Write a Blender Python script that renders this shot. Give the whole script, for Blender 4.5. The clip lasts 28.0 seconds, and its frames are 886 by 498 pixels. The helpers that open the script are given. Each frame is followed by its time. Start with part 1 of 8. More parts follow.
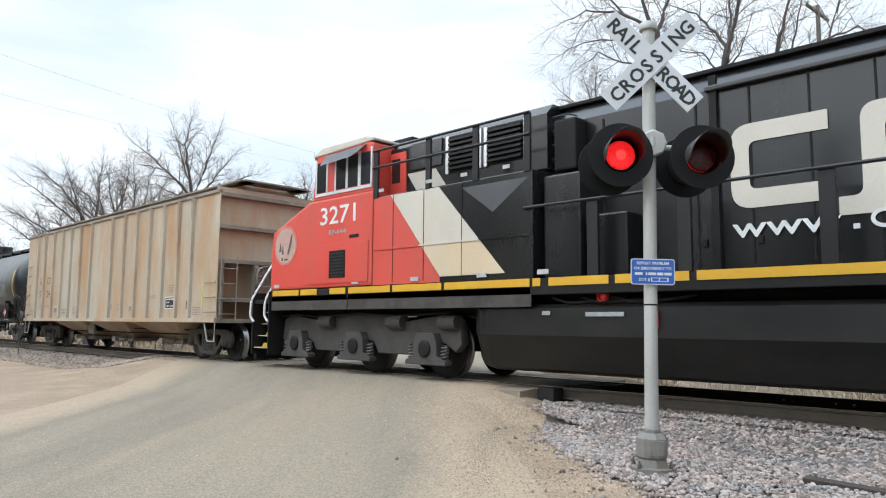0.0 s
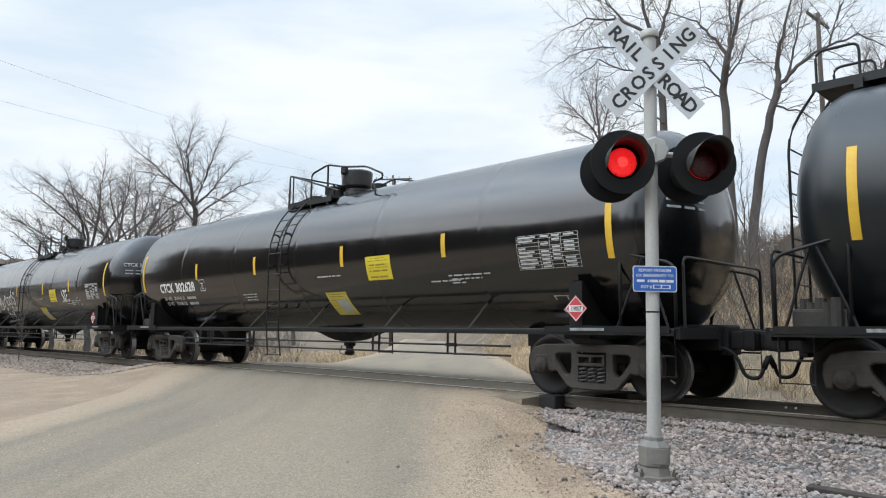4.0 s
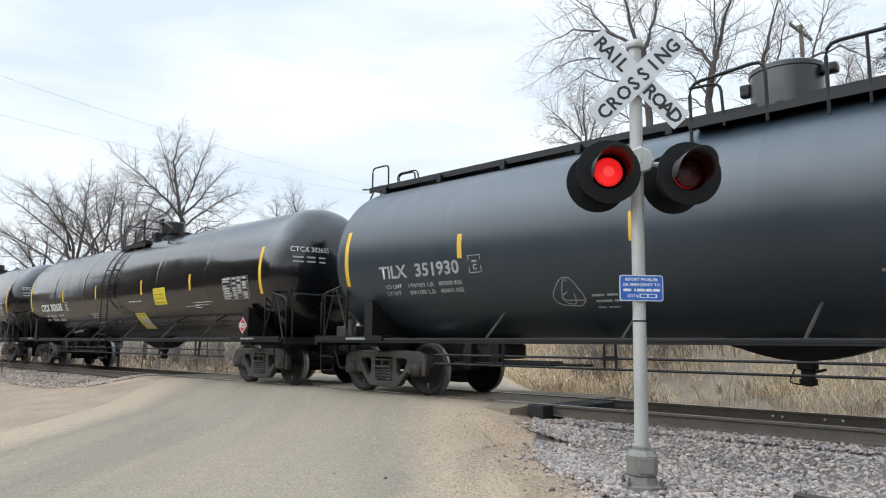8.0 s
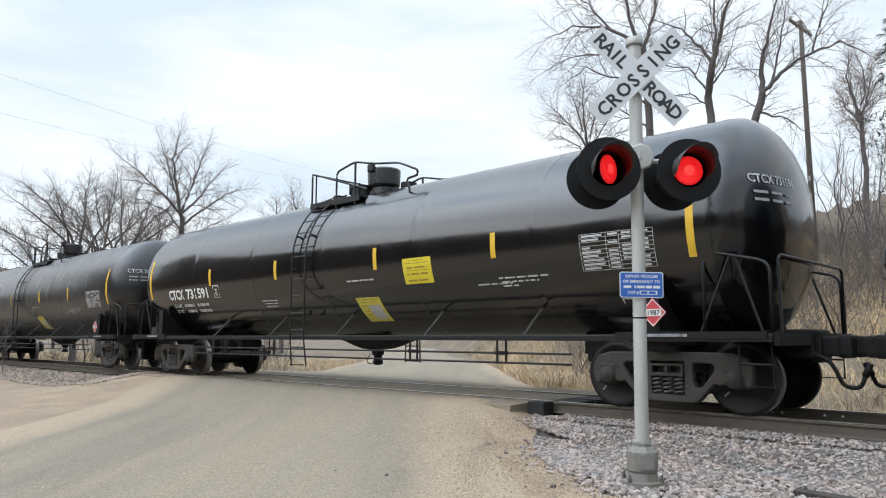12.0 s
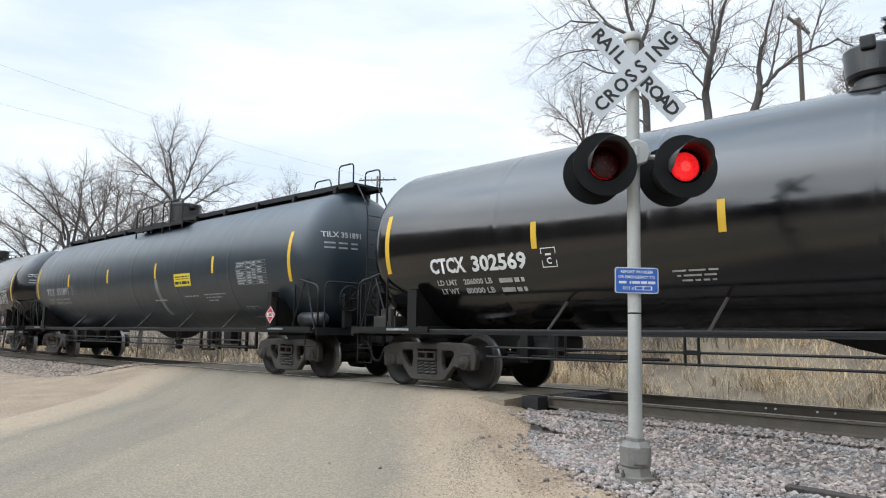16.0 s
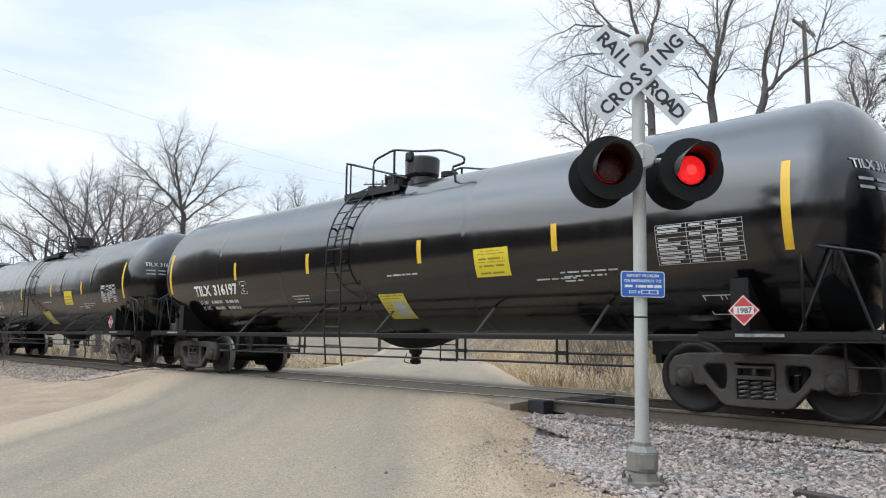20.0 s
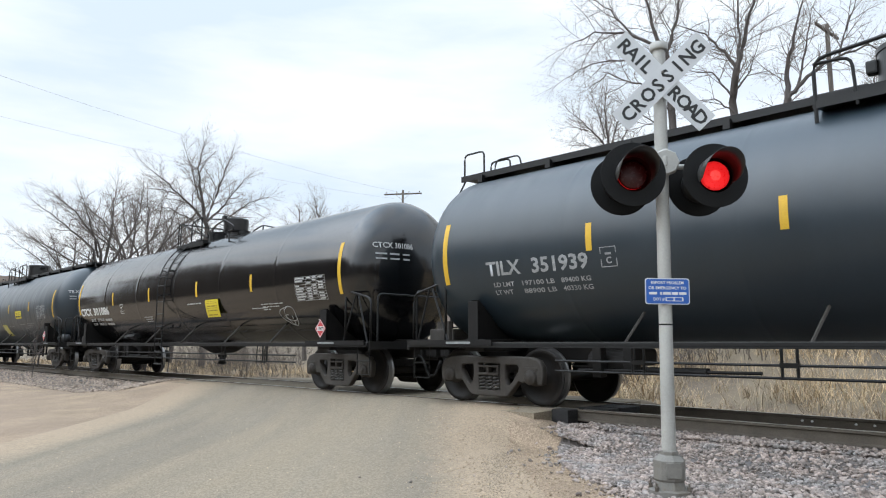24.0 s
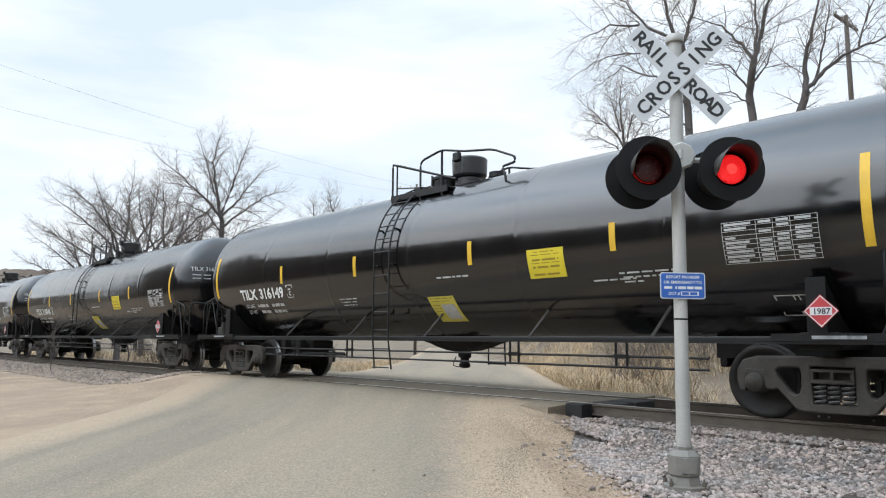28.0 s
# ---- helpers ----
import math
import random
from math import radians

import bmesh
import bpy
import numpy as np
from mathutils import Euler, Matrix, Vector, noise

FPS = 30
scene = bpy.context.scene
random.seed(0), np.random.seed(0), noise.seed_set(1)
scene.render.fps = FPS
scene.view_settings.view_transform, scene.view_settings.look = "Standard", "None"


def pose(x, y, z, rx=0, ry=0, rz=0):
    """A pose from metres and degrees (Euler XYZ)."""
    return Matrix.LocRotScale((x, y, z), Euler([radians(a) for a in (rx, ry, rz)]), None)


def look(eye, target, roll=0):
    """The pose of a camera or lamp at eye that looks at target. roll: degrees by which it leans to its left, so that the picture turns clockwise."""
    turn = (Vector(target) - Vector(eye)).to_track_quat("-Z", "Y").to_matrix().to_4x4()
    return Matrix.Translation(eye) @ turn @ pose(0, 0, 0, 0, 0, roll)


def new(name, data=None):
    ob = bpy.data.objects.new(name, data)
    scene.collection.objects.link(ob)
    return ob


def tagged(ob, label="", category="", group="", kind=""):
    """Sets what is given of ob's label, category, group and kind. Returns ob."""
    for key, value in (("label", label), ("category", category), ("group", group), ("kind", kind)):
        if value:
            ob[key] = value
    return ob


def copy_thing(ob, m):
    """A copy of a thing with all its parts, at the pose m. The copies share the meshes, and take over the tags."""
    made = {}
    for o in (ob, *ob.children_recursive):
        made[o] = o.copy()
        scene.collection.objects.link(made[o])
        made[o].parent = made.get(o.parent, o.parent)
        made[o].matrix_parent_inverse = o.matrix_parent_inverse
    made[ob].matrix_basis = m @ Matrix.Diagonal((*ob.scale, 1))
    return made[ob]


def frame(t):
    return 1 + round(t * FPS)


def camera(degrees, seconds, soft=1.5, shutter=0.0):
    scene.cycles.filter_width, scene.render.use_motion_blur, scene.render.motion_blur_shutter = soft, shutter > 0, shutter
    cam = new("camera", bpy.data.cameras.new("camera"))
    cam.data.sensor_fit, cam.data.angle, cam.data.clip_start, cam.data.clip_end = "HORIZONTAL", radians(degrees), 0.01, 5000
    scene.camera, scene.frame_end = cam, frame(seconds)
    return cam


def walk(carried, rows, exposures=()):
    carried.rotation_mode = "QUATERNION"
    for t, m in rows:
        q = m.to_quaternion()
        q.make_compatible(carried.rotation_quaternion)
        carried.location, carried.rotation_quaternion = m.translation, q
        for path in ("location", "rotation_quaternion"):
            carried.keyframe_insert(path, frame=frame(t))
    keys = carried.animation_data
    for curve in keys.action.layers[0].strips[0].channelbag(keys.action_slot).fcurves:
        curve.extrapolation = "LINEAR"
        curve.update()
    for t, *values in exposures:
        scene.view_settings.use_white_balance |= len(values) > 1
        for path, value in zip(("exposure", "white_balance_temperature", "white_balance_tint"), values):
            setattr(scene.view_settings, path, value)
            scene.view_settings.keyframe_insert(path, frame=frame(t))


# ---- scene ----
# camera, carried by hand at one spot: seconds, yaw, pitch, lean, and a few centimetres of sway
cam = camera(63.7, 28.0, soft=1.1)
EYE = Vector((0, 0, 0.963))


def aim(yaw, pitch, lean, dx, dy, dz):
    eye = EYE + Vector((dx, dy, dz))
    y, p = radians(yaw), radians(pitch)
    return look(eye, eye + Vector((-math.sin(y) * math.cos(p), math.cos(y) * math.cos(p), math.sin(p))), -lean)


SWAY = [
    (0, 44.49, 6, -0.46, 0.005, -0.007, -0.004),
    (0.5, 44.98, 5.93, -0.3, 0.002, -0.002, -0.007),
    (1, 44.63, 5.84, -0.34, -0, 0.008, -0.006),
    (1.5, 44.49, 5.73, -0.32, 0.001, 0.003, -0.003),
    (2, 44.68, 5.74, -0.35, -0.008, 0.007, 0.001),
    (2.5, 44.58, 5.92, -0.33, -0.011, 0, 0.001),
    (3, 44.54, 6.11, -0.32, -0.014, -0.002, 0.001),
    (3.5, 44.61, 6.34, -0.38, -0.011, -0.007, -0.001),
    (5.5, 44.02, 7.03, -0.49, 0.004, -0.005, -0.003),
    (6, 43.83, 7.11, -0.32, 0.001, 0.008, 0.002),
    (6.5, 43.68, 7.21, -0.31, 0.005, 0.001, -0.001),
    (7, 43.67, 7.27, -0.34, 0.004, 0.008, -0.002),
    (7.5, 43.63, 7.33, -0.3, 0.003, 0.003, 0.003),
    (8, 43.64, 7.37, -0.23, -0.002, 0.011, -0.004),
    (8.5, 43.62, 7.31, -0.22, -0.006, 0.013, 0.001),
    (9, 43.67, 7.14, -0.2, -0.008, 0.007, -0.006),
    (9.5, 43.7, 6.91, -0.17, -0.012, 0.011, -0.003),
    (10, 43.77, 6.79, -0.15, -0.014, 0.011, 0.001),
    (10.5, 43.7, 6.84, -0.07, -0.009, 0.011, 0),
    (11, 43.68, 6.92, -0.09, -0.01, 0.007, -0.001),
    (11.5, 43.65, 7.01, -0.11, -0.007, 0.002, -0),
    (12, 43.63, 7.11, -0.07, 0.002, 0, 0.001),
    (12.5, 43.63, 7.14, -0.15, -0.004, 0.007, 0),
    (14.5, 43.18, 6.9, -0.28, -0.01, 0.014, 0.006),
    (15, 43.18, 6.79, -0.41, -0.01, 0.014, 0),
    (15.5, 43.25, 6.72, -0.54, -0.002, 0.011, -0.006),
    (16, 43.31, 6.66, -0.56, 0.001, 0.006, -0.004),
    (16.5, 43.38, 6.68, -0.51, 0, 0.004, -0.002),
    (17, 43.4, 6.81, -0.5, 0.005, 0.004, -0.002),
    (17.5, 43.48, 6.93, -0.51, 0.002, 0.01, 0.002),
    (18, 43.47, 6.99, -0.49, -0.006, 0.002, -0.001),
    (18.5, 43.51, 7, -0.48, -0.001, 0.003, -0.002),
    (19, 43.57, 7, -0.49, -0.002, 0.003, -0.003),
    (19.5, 43.57, 7.03, -0.46, -0.009, 0.008, -0),
    (20, 43.71, 6.97, -0.48, -0.008, 0.009, -0.001),
    (20.5, 43.98, 6.88, -0.36, -0.013, 0.01, -0),
    (21, 45.36, 6.94, -0.3, -0.013, 0.004, -0.003),
    (21.5, 45.89, 7.13, -0.26, -0.011, -0.003, -0.002),
    (23.5, 45.31, 7.75, 0.04, -0.011, -0.022, -0.002),
    (24, 45.39, 7.7, -0.14, -0.013, -0.012, -0.006),
    (24.5, 45.61, 7.73, -0.26, -0.009, -0.011, -0.004),
    (25, 45.67, 7.73, -0.33, -0.012, -0.01, -0.004),
    (25.5, 45.67, 7.73, -0.33, -0.012, -0.01, -0.004),
    (26, 45.73, 7.74, -0.34, -0.012, -0.011, -0.005),
    (26.5, 46, 7.59, -0.32, -0.017, -0.005, -0.007),
    (27, 46.16, 7.34, -0.36, -0.016, -0.007, -0.006),
    (27.5, 46.36, 7.23, -0.37, -0.013, -0.009, -0.002),
    (28, 46.5, 7.22, -0.33, -0.016, -0.012, -0.007),
]
walk(cam, [(row[0], aim(*row[1:])) for row in SWAY], exposures=((0.0, 0.10), (1.0, 0.04), (2.0, -0.15), (3.0, -0.18), (3.5, -0.15), (5.5, 0.0), (28.0, 0.0)))

# ---- light: a bright overcast sky ----
world = bpy.data.worlds.new("overcast_sky")
scene.world = world
world.use_nodes = True
wn, wl = world.node_tree.nodes, world.node_tree.links
wn.clear()
w_out = wn.new("ShaderNodeOutputWorld")
w_bg = wn.new("ShaderNodeBackground")
w_sky = wn.new("ShaderNodeTexSky")
w_sky.sky_type = "NISHITA"
w_sky.sun_disc = False
w_sky.sun_elevation, w_sky.sun_rotation = radians(37), radians(206)
w_coord = wn.new("ShaderNodeTexCoord")
w_map = wn.new("ShaderNodeMapping")
w_map.inputs["Scale"].default_value = (1.0, 1.0, 4.5)
w_noise = wn.new("ShaderNodeTexNoise")
w_noise.inputs["Scale"].default_value = 2.1
w_noise.inputs["Detail"].default_value = 6
w_noise.inputs["Roughness"].default_value = 0.52
w_ramp = wn.new("ShaderNodeValToRGB")
w_ramp.color_ramp.elements[0].position, w_ramp.color_ramp.elements[1].position = 0.36, 0.60
w_ramp.color_ramp.elements[0].color = (0.76, 0.88, 1.0, 1)
w_ramp.color_ramp.elements[1].color = (1.03, 1.08, 1.12, 1)
w_scale = wn.new("ShaderNodeVectorMath")
w_scale.operation = "SCALE"
w_scale.inputs["Scale"].default_value = 0.10
w_mix = wn.new("ShaderNodeMix")
w_mix.data_type = "RGBA"
w_mix.inputs["Factor"].default_value = 0.93
wl.new(w_coord.outputs["Generated"], w_map.inputs["Vector"])
wl.new(w_map.outputs["Vector"], w_noise.inputs["Vector"])
wl.new(w_noise.outputs["Fac"], w_ramp.inputs["Fac"])
wl.new(w_sky.outputs["Color"], w_scale.inputs[0])
wl.new(w_scale.outputs["Vector"], w_mix.inputs["A"])
wl.new(w_ramp.outputs["Color"], w_mix.inputs["B"])
# an overcast sky is brighter overhead than near the horizon
w_sep = wn.new("ShaderNodeSeparateXYZ")
wl.new(w_coord.outputs["Generated"], w_sep.inputs["Vector"])
w_high = wn.new("ShaderNodeMapRange")
w_high.interpolation_type = "SMOOTHSTEP"
w_high.inputs["From Min"].default_value, w_high.inputs["From Max"].default_value = 0.40, 0.90
w_high.inputs["To Min"].default_value, w_high.inputs["To Max"].default_value = 1.0, 1.9
wl.new(w_sep.outputs["Z"], w_high.inputs["Value"])
w_zen = wn.new("ShaderNodeVectorMath")
w_zen.operation = "SCALE"
# and brightest round the veiled sun
w_blue = wn.new("ShaderNodeMix")
w_blue.data_type, w_blue.blend_type = "RGBA", "MULTIPLY"
w_blue.inputs["B"].default_value = (0.93, 0.985, 1.055, 1)
w_deep = wn.new("ShaderNodeMapRange")
w_deep.interpolation_type = "SMOOTHSTEP"
w_deep.inputs["From Min"].default_value, w_deep.inputs["From Max"].default_value = 0.30, 0.80
wl.new(w_sep.outputs["Z"], w_deep.inputs["Value"])
wl.new(w_deep.outputs["Result"], w_blue.inputs["Factor"])
wl.new(w_mix.outputs["Result"], w_blue.inputs["A"])
wl.new(w_blue.outputs["Result"], w_zen.inputs[0])
w_dot = wn.new("ShaderNodeVectorMath")
w_dot.operation = "DOT_PRODUCT"
w_dot.inputs[1].default_value = (-0.35, -0.72, 0.60)
wl.new(w_coord.outputs["Generated"], w_dot.inputs[0])
w_veil = wn.new("ShaderNodeMapRange")
w_veil.interpolation_type = "SMOOTHSTEP"
w_veil.inputs["From Min"].default_value, w_veil.inputs["From Max"].default_value = 0.36, 1.0
w_veil.inputs["To Min"].default_value, w_veil.inputs["To Max"].default_value = 1.0, 2.4
wl.new(w_dot.outputs["Value"], w_veil.inputs["Value"])
w_both = wn.new("ShaderNodeMath")
w_both.operation = "MULTIPLY"
wl.new(w_high.outputs["Result"], w_both.inputs[0])
wl.new(w_veil.outputs["Result"], w_both.inputs[1])
wl.new(w_both.outputs[0], w_zen.inputs["Scale"])
wl.new(w_zen.outputs["Vector"], w_bg.inputs["Color"])
wl.new(w_bg.outputs["Background"], w_out.inputs["Surface"])
w_bg.inputs["Strength"].default_value = 1.08

sun = new("sun", bpy.data.lights.new("sun", "SUN"))
sun.data.energy, sun.data.angle, sun.data.color = 0.5, radians(60), (1.0, 0.94, 0.86)
sun.matrix_world = look((-17.5, -28, 30), (0, 8, 0))
scene.view_settings.exposure = 0.0

# ---- materials ----
ALBEDO = 0.76          # one scale for all the paints and stones below, to suit the bright overcast zenith


def material(name, base, rough=0.6, metal=0.0, vary=0.2, scale=3.0, fine=60.0, bump=0.1, second=None, cover=0.5, edge=0.12,
             stretch=(1, 1, 1), coat=0.0, spread=0.0, glow=0.0, turn=0.0, grain=0.0, fade=None, world_space=False, specular=0.5, detail_scale=None):
    m = bpy.data.materials.new(name)
    m.use_nodes = True
    n, l = m.node_tree.nodes, m.node_tree.links
    b = n["Principled BSDF"]
    b.inputs["Metallic"].default_value = metal
    b.inputs["Coat Weight"].default_value = coat
    b.inputs["Coat Roughness"].default_value = 0.12
    b.inputs["Specular IOR Level"].default_value = specular
    if world_space:
        src = n.new("ShaderNodeNewGeometry").outputs["Position"]
    else:
        src = n.new("ShaderNodeTexCoord").outputs["Object"]
    mp = n.new("ShaderNodeMapping")
    if turn:
        # streaks that run along a direction on the ground
        mp.vector_type = "TEXTURE"
        stretch = tuple(1 / c for c in stretch)
    mp.inputs["Scale"].default_value = stretch
    mp.inputs["Rotation"].default_value = (0, 0, radians(turn))
    l.new(src, mp.inputs["Vector"])
    big = n.new("ShaderNodeTexNoise")
    big.inputs["Scale"].default_value, big.inputs["Detail"].default_value = scale, 5
    l.new(mp.outputs["Vector"], big.inputs["Vector"])
    small = n.new("ShaderNodeTexNoise")
    small.inputs["Scale"].default_value, small.inputs["Detail"].default_value = fine, 4
    l.new(src, small.inputs["Vector"])
    # base colour, broken up at two scales
    if not glow and metal < 0.5:
        base = tuple(c * ALBEDO for c in base)
        second = tuple(c * ALBEDO for c in second) if second else None
        fade = tuple(c * ALBEDO for c in fade) if fade else None
    dark = tuple(max(0.0, c * (1 - vary)) for c in base)
    light = tuple(min(1.0, c * (1 + vary)) for c in base)
    mixes = n.new("ShaderNodeMix")
    mixes.data_type = "RGBA"
    mixes.inputs["A"].default_value, mixes.inputs["B"].default_value = (*dark, 1), (*light, 1)
    add = n.new("ShaderNodeMath")
    add.operation = "MULTIPLY_ADD"
    add.inputs[1].default_value = 0.6
    half = n.new("ShaderNodeMath")
    half.operation = "MULTIPLY"
    half.inputs[1].default_value = 0.4
    l.new(small.outputs["Fac"], half.inputs[0])
    l.new(big.outputs["Fac"], add.inputs[0])
    l.new(half.outputs[0], add.inputs[2])
    spreader = n.new("ShaderNodeMapRange")
    spreader.inputs["From Min"].default_value, spreader.inputs["From Max"].default_value = 0.32, 0.68
    l.new(add.outputs[0], spreader.inputs["Value"])
    l.new(spreader.outputs["Result"], mixes.inputs["Factor"])
    colour = mixes.outputs["Result"]
    if second:
        patch = n.new("ShaderNodeTexNoise")
        patch.inputs["Scale"].default_value, patch.inputs["Detail"].default_value = detail_scale or scale * 0.45, 8
        patch.inputs["Roughness"].default_value = 0.65
        l.new(mp.outputs["Vector"], patch.inputs["Vector"])
        pr = n.new("ShaderNodeMapRange")
        pr.inputs["From Min"].default_value = 1 - cover - edge
        pr.inputs["From Max"].default_value = 1 - cover + edge
        l.new(patch.outputs["Fac"], pr.inputs["Value"])
        m2 = n.new("ShaderNodeMix")
        m2.data_type = "RGBA"
        m2.inputs["B"].default_value = (*second, 1)
        l.new(pr.outputs["Result"], m2.inputs["Factor"])
        l.new(colour, m2.inputs["A"])
        colour = m2.outputs["Result"]
    if fade:
        # the road's dusty margin: a stored width, broken up by noise, gives way to gravel
        at = n.new("ShaderNodeAttribute")
        at.attribute_name = "margin"
        rag = n.new("ShaderNodeTexNoise")
        rag.inputs["Scale"].default_value, rag.inputs["Detail"].default_value, rag.inputs["Roughness"].default_value = 1.1, 9, 0.7
        l.new(src, rag.inputs["Vector"])
        summed = n.new("ShaderNodeMath")
        summed.operation = "ADD"
        l.new(at.outputs["Fac"], summed.inputs[0])
        l.new(rag.outputs["Fac"], summed.inputs[1])
        fr = n.new("ShaderNodeMapRange")
        fr.inputs["From Min"].default_value, fr.inputs["From Max"].default_value = 0.62, 1.25
        l.new(summed.outputs[0], fr.inputs["Value"])
        m3 = n.new("ShaderNodeMix")
        m3.data_type = "RGBA"
        m3.inputs["B"].default_value = (*fade, 1)
        l.new(fr.outputs["Result"], m3.inputs["Factor"])
        l.new(colour, m3.inputs["A"])
        colour = m3.outputs["Result"]
    if grain:
        speck = n.new("ShaderNodeTexVoronoi")
        speck.inputs["Scale"].default_value = fine * 1.4
        l.new(src, speck.inputs["Vector"])
        gr = n.new("ShaderNodeMapRange")
        gr.inputs["To Min"].default_value, gr.inputs["To Max"].default_value = 1 - grain, 1 + grain
        sep = n.new("ShaderNodeSeparateColor")
        l.new(speck.outputs["Color"], sep.inputs["Color"])
        l.new(sep.outputs["Red"], gr.inputs["Value"])
        gh = n.new("ShaderNodeHueSaturation")
        l.new(gr.outputs["Result"], gh.inputs["Value"])
        l.new(colour, gh.inputs["Color"])
        colour = gh.outputs["Color"]
    if spread:
        info = n.new("ShaderNodeObjectInfo")
        island = n.new("ShaderNodeNewGeometry")
        total = n.new("ShaderNodeMath")
        total.operation = "ADD"
        l.new(info.outputs["Random"], total.inputs[0])
        l.new(island.outputs["Random Per Island"], total.inputs[1])
        frac = n.new("ShaderNodeMath")
        frac.operation = "FRACT"
        l.new(total.outputs[0], frac.inputs[0])
        vr = n.new("ShaderNodeMapRange")
        vr.inputs["To Min"].default_value, vr.inputs["To Max"].default_value = 1 - spread, 1 + spread
        l.new(frac.outputs[0], vr.inputs["Value"])
        hsv = n.new("ShaderNodeHueSaturation")
        l.new(vr.outputs["Result"], hsv.inputs["Value"])
        l.new(colour, hsv.inputs["Color"])
        colour = hsv.outputs["Color"]
    l.new(colour, b.inputs["Base Color"])
    rr = n.new("ShaderNodeMapRange")
    rr.inputs["To Min"].default_value, rr.inputs["To Max"].default_value = max(0.03, rough - 0.12), min(1.0, rough + 0.12)
    l.new(big.outputs["Fac"], rr.inputs["Value"])
    l.new(rr.outputs["Result"], b.inputs["Roughness"])
    if bump:
        bp = n.new("ShaderNodeBump")
        bp.inputs["Strength"].default_value = bump
        bp.inputs["Distance"].default_value = 0.02
        l.new(small.outputs["Fac"], bp.inputs["Height"])
        l.new(bp.outputs["Normal"], b.inputs["Normal"])
    if glow:
        l.new(colour, b.inputs["Emission Color"])
        b.inputs["Emission Strength"].default_value = glow
    return m


M = {}
M["asphalt"] = material("worn_grey_asphalt", (0.252, 0.212, 0.162), 0.9, vary=0.30, scale=0.9, fine=42, bump=0.6, second=(0.315, 0.256, 0.182), cover=0.50, edge=0.16, stretch=(0.14, 1.3, 1), turn=-48, grain=0.22, fade=(0.405, 0.310, 0.216), world_space=True, specular=0.25, detail_scale=0.75)
M["tan_gravel"] = material("tan_limestone_gravel", (0.385, 0.288, 0.200), 0.95, vary=0.32, scale=0.9, grain=0.28, fine=45, bump=0.9, second=(0.32, 0.238, 0.175), cover=0.45, world_space=True, specular=0.2)
M["soil"] = material("dry_soil_and_leaf_litter", (0.17, 0.135, 0.10), 0.95, vary=0.35, scale=0.8, fine=22, bump=1.0, second=(0.27, 0.215, 0.145), cover=0.45, world_space=True, specular=0.2)
M["ballast_bed"] = material("ballast_bed", (0.17, 0.148, 0.135), 0.95, vary=0.35, scale=2.0, fine=26, bump=1.0, second=(0.20, 0.20, 0.21), cover=0.4, world_space=True, specular=0.2)
M["stone"] = material("crushed_ballast_stone", (0.365, 0.297, 0.258), 0.9, vary=0.2, scale=9, fine=90, bump=0.3, second=(0.292, 0.280, 0.270), cover=0.42, spread=0.45, world_space=True, specular=0.3, detail_scale=3.0)
M["stone_tan"] = material("crushed_tan_ballast_stone", (0.40, 0.315, 0.25), 0.9, vary=0.2, scale=9, fine=90, bump=0.3, second=(0.44, 0.36, 0.29), cover=0.45, spread=0.35, world_space=True, specular=0.3, detail_scale=3.0)
M["pebble"] = material("tan_pebble", (0.47, 0.365, 0.255), 0.9, vary=0.2, scale=9, fine=90, bump=0.3, spread=0.35, world_space=True, specular=0.2)
M["rail_side"] = material("rusty_rail_steel", (0.135, 0.112, 0.088), 0.8, metal=0.1, vary=0.3, scale=4, fine=70, bump=0.2)
M["rail_head"] = material("polished_rail_head", (0.36, 0.34, 0.32), 0.3, metal=0.9, vary=0.15, scale=3, fine=60, bump=0.05)
M["tie"] = material("creosoted_timber_tie", (0.11, 0.088, 0.07), 0.9, vary=0.35, scale=6, fine=40, bump=0.5, stretch=(3, 0.6, 3), spread=0.3)
M["crossing_timber"] = material("black_rubber_crossing_panel", (0.016, 0.015, 0.015), 0.8, vary=0.3, scale=5, fine=50, bump=0.4)
M["galvanised"] = material("weathered_galvanised_steel", (0.50, 0.49, 0.455), 0.55, metal=0.25, vary=0.13, scale=5, fine=60, bump=0.05, second=(0.40, 0.35, 0.27), cover=0.32, stretch=(1, 1, 0.3))
M["cast_alloy"] = material("dull_cast_aluminium", (0.24, 0.226, 0.20), 0.7, metal=0.2, vary=0.2, scale=8, fine=70, bump=0.2, second=(0.20, 0.17, 0.13), cover=0.4)
M["sign_white"] = material("white_reflective_sheeting", (0.72, 0.73, 0.74), 0.5, vary=0.06, scale=6, fine=80, bump=0.02)
M["sign_black"] = material("black_lettering", (0.02, 0.02, 0.02), 0.5, vary=0.2)
# grey for the visor's outside: sky sheen put into the base colour
M["visor_grey"] = material("visor_sheen_grey", (0.12, 0.12, 0.118), 0.5, vary=0.3, scale=8, fine=60, bump=0.03)
M["hood_black"] = material("flat_black_enamel", (0.008, 0.008, 0.008), 0.6, vary=0.3, scale=6, fine=60, bump=0.04, second=(0.015, 0.014, 0.013), cover=0.35, specular=0.22)
M["lens_lit"] = material("lit_red_lens", (0.80, 0.014, 0.016), 0.3, vary=0.35, scale=40, fine=150, bump=0.3, glow=0.95)
M["lens_rim"] = material("lit_red_lens_rim", (0.62, 0.012, 0.014), 0.3, vary=0.4, scale=40, fine=150, bump=0.3, glow=0.8)
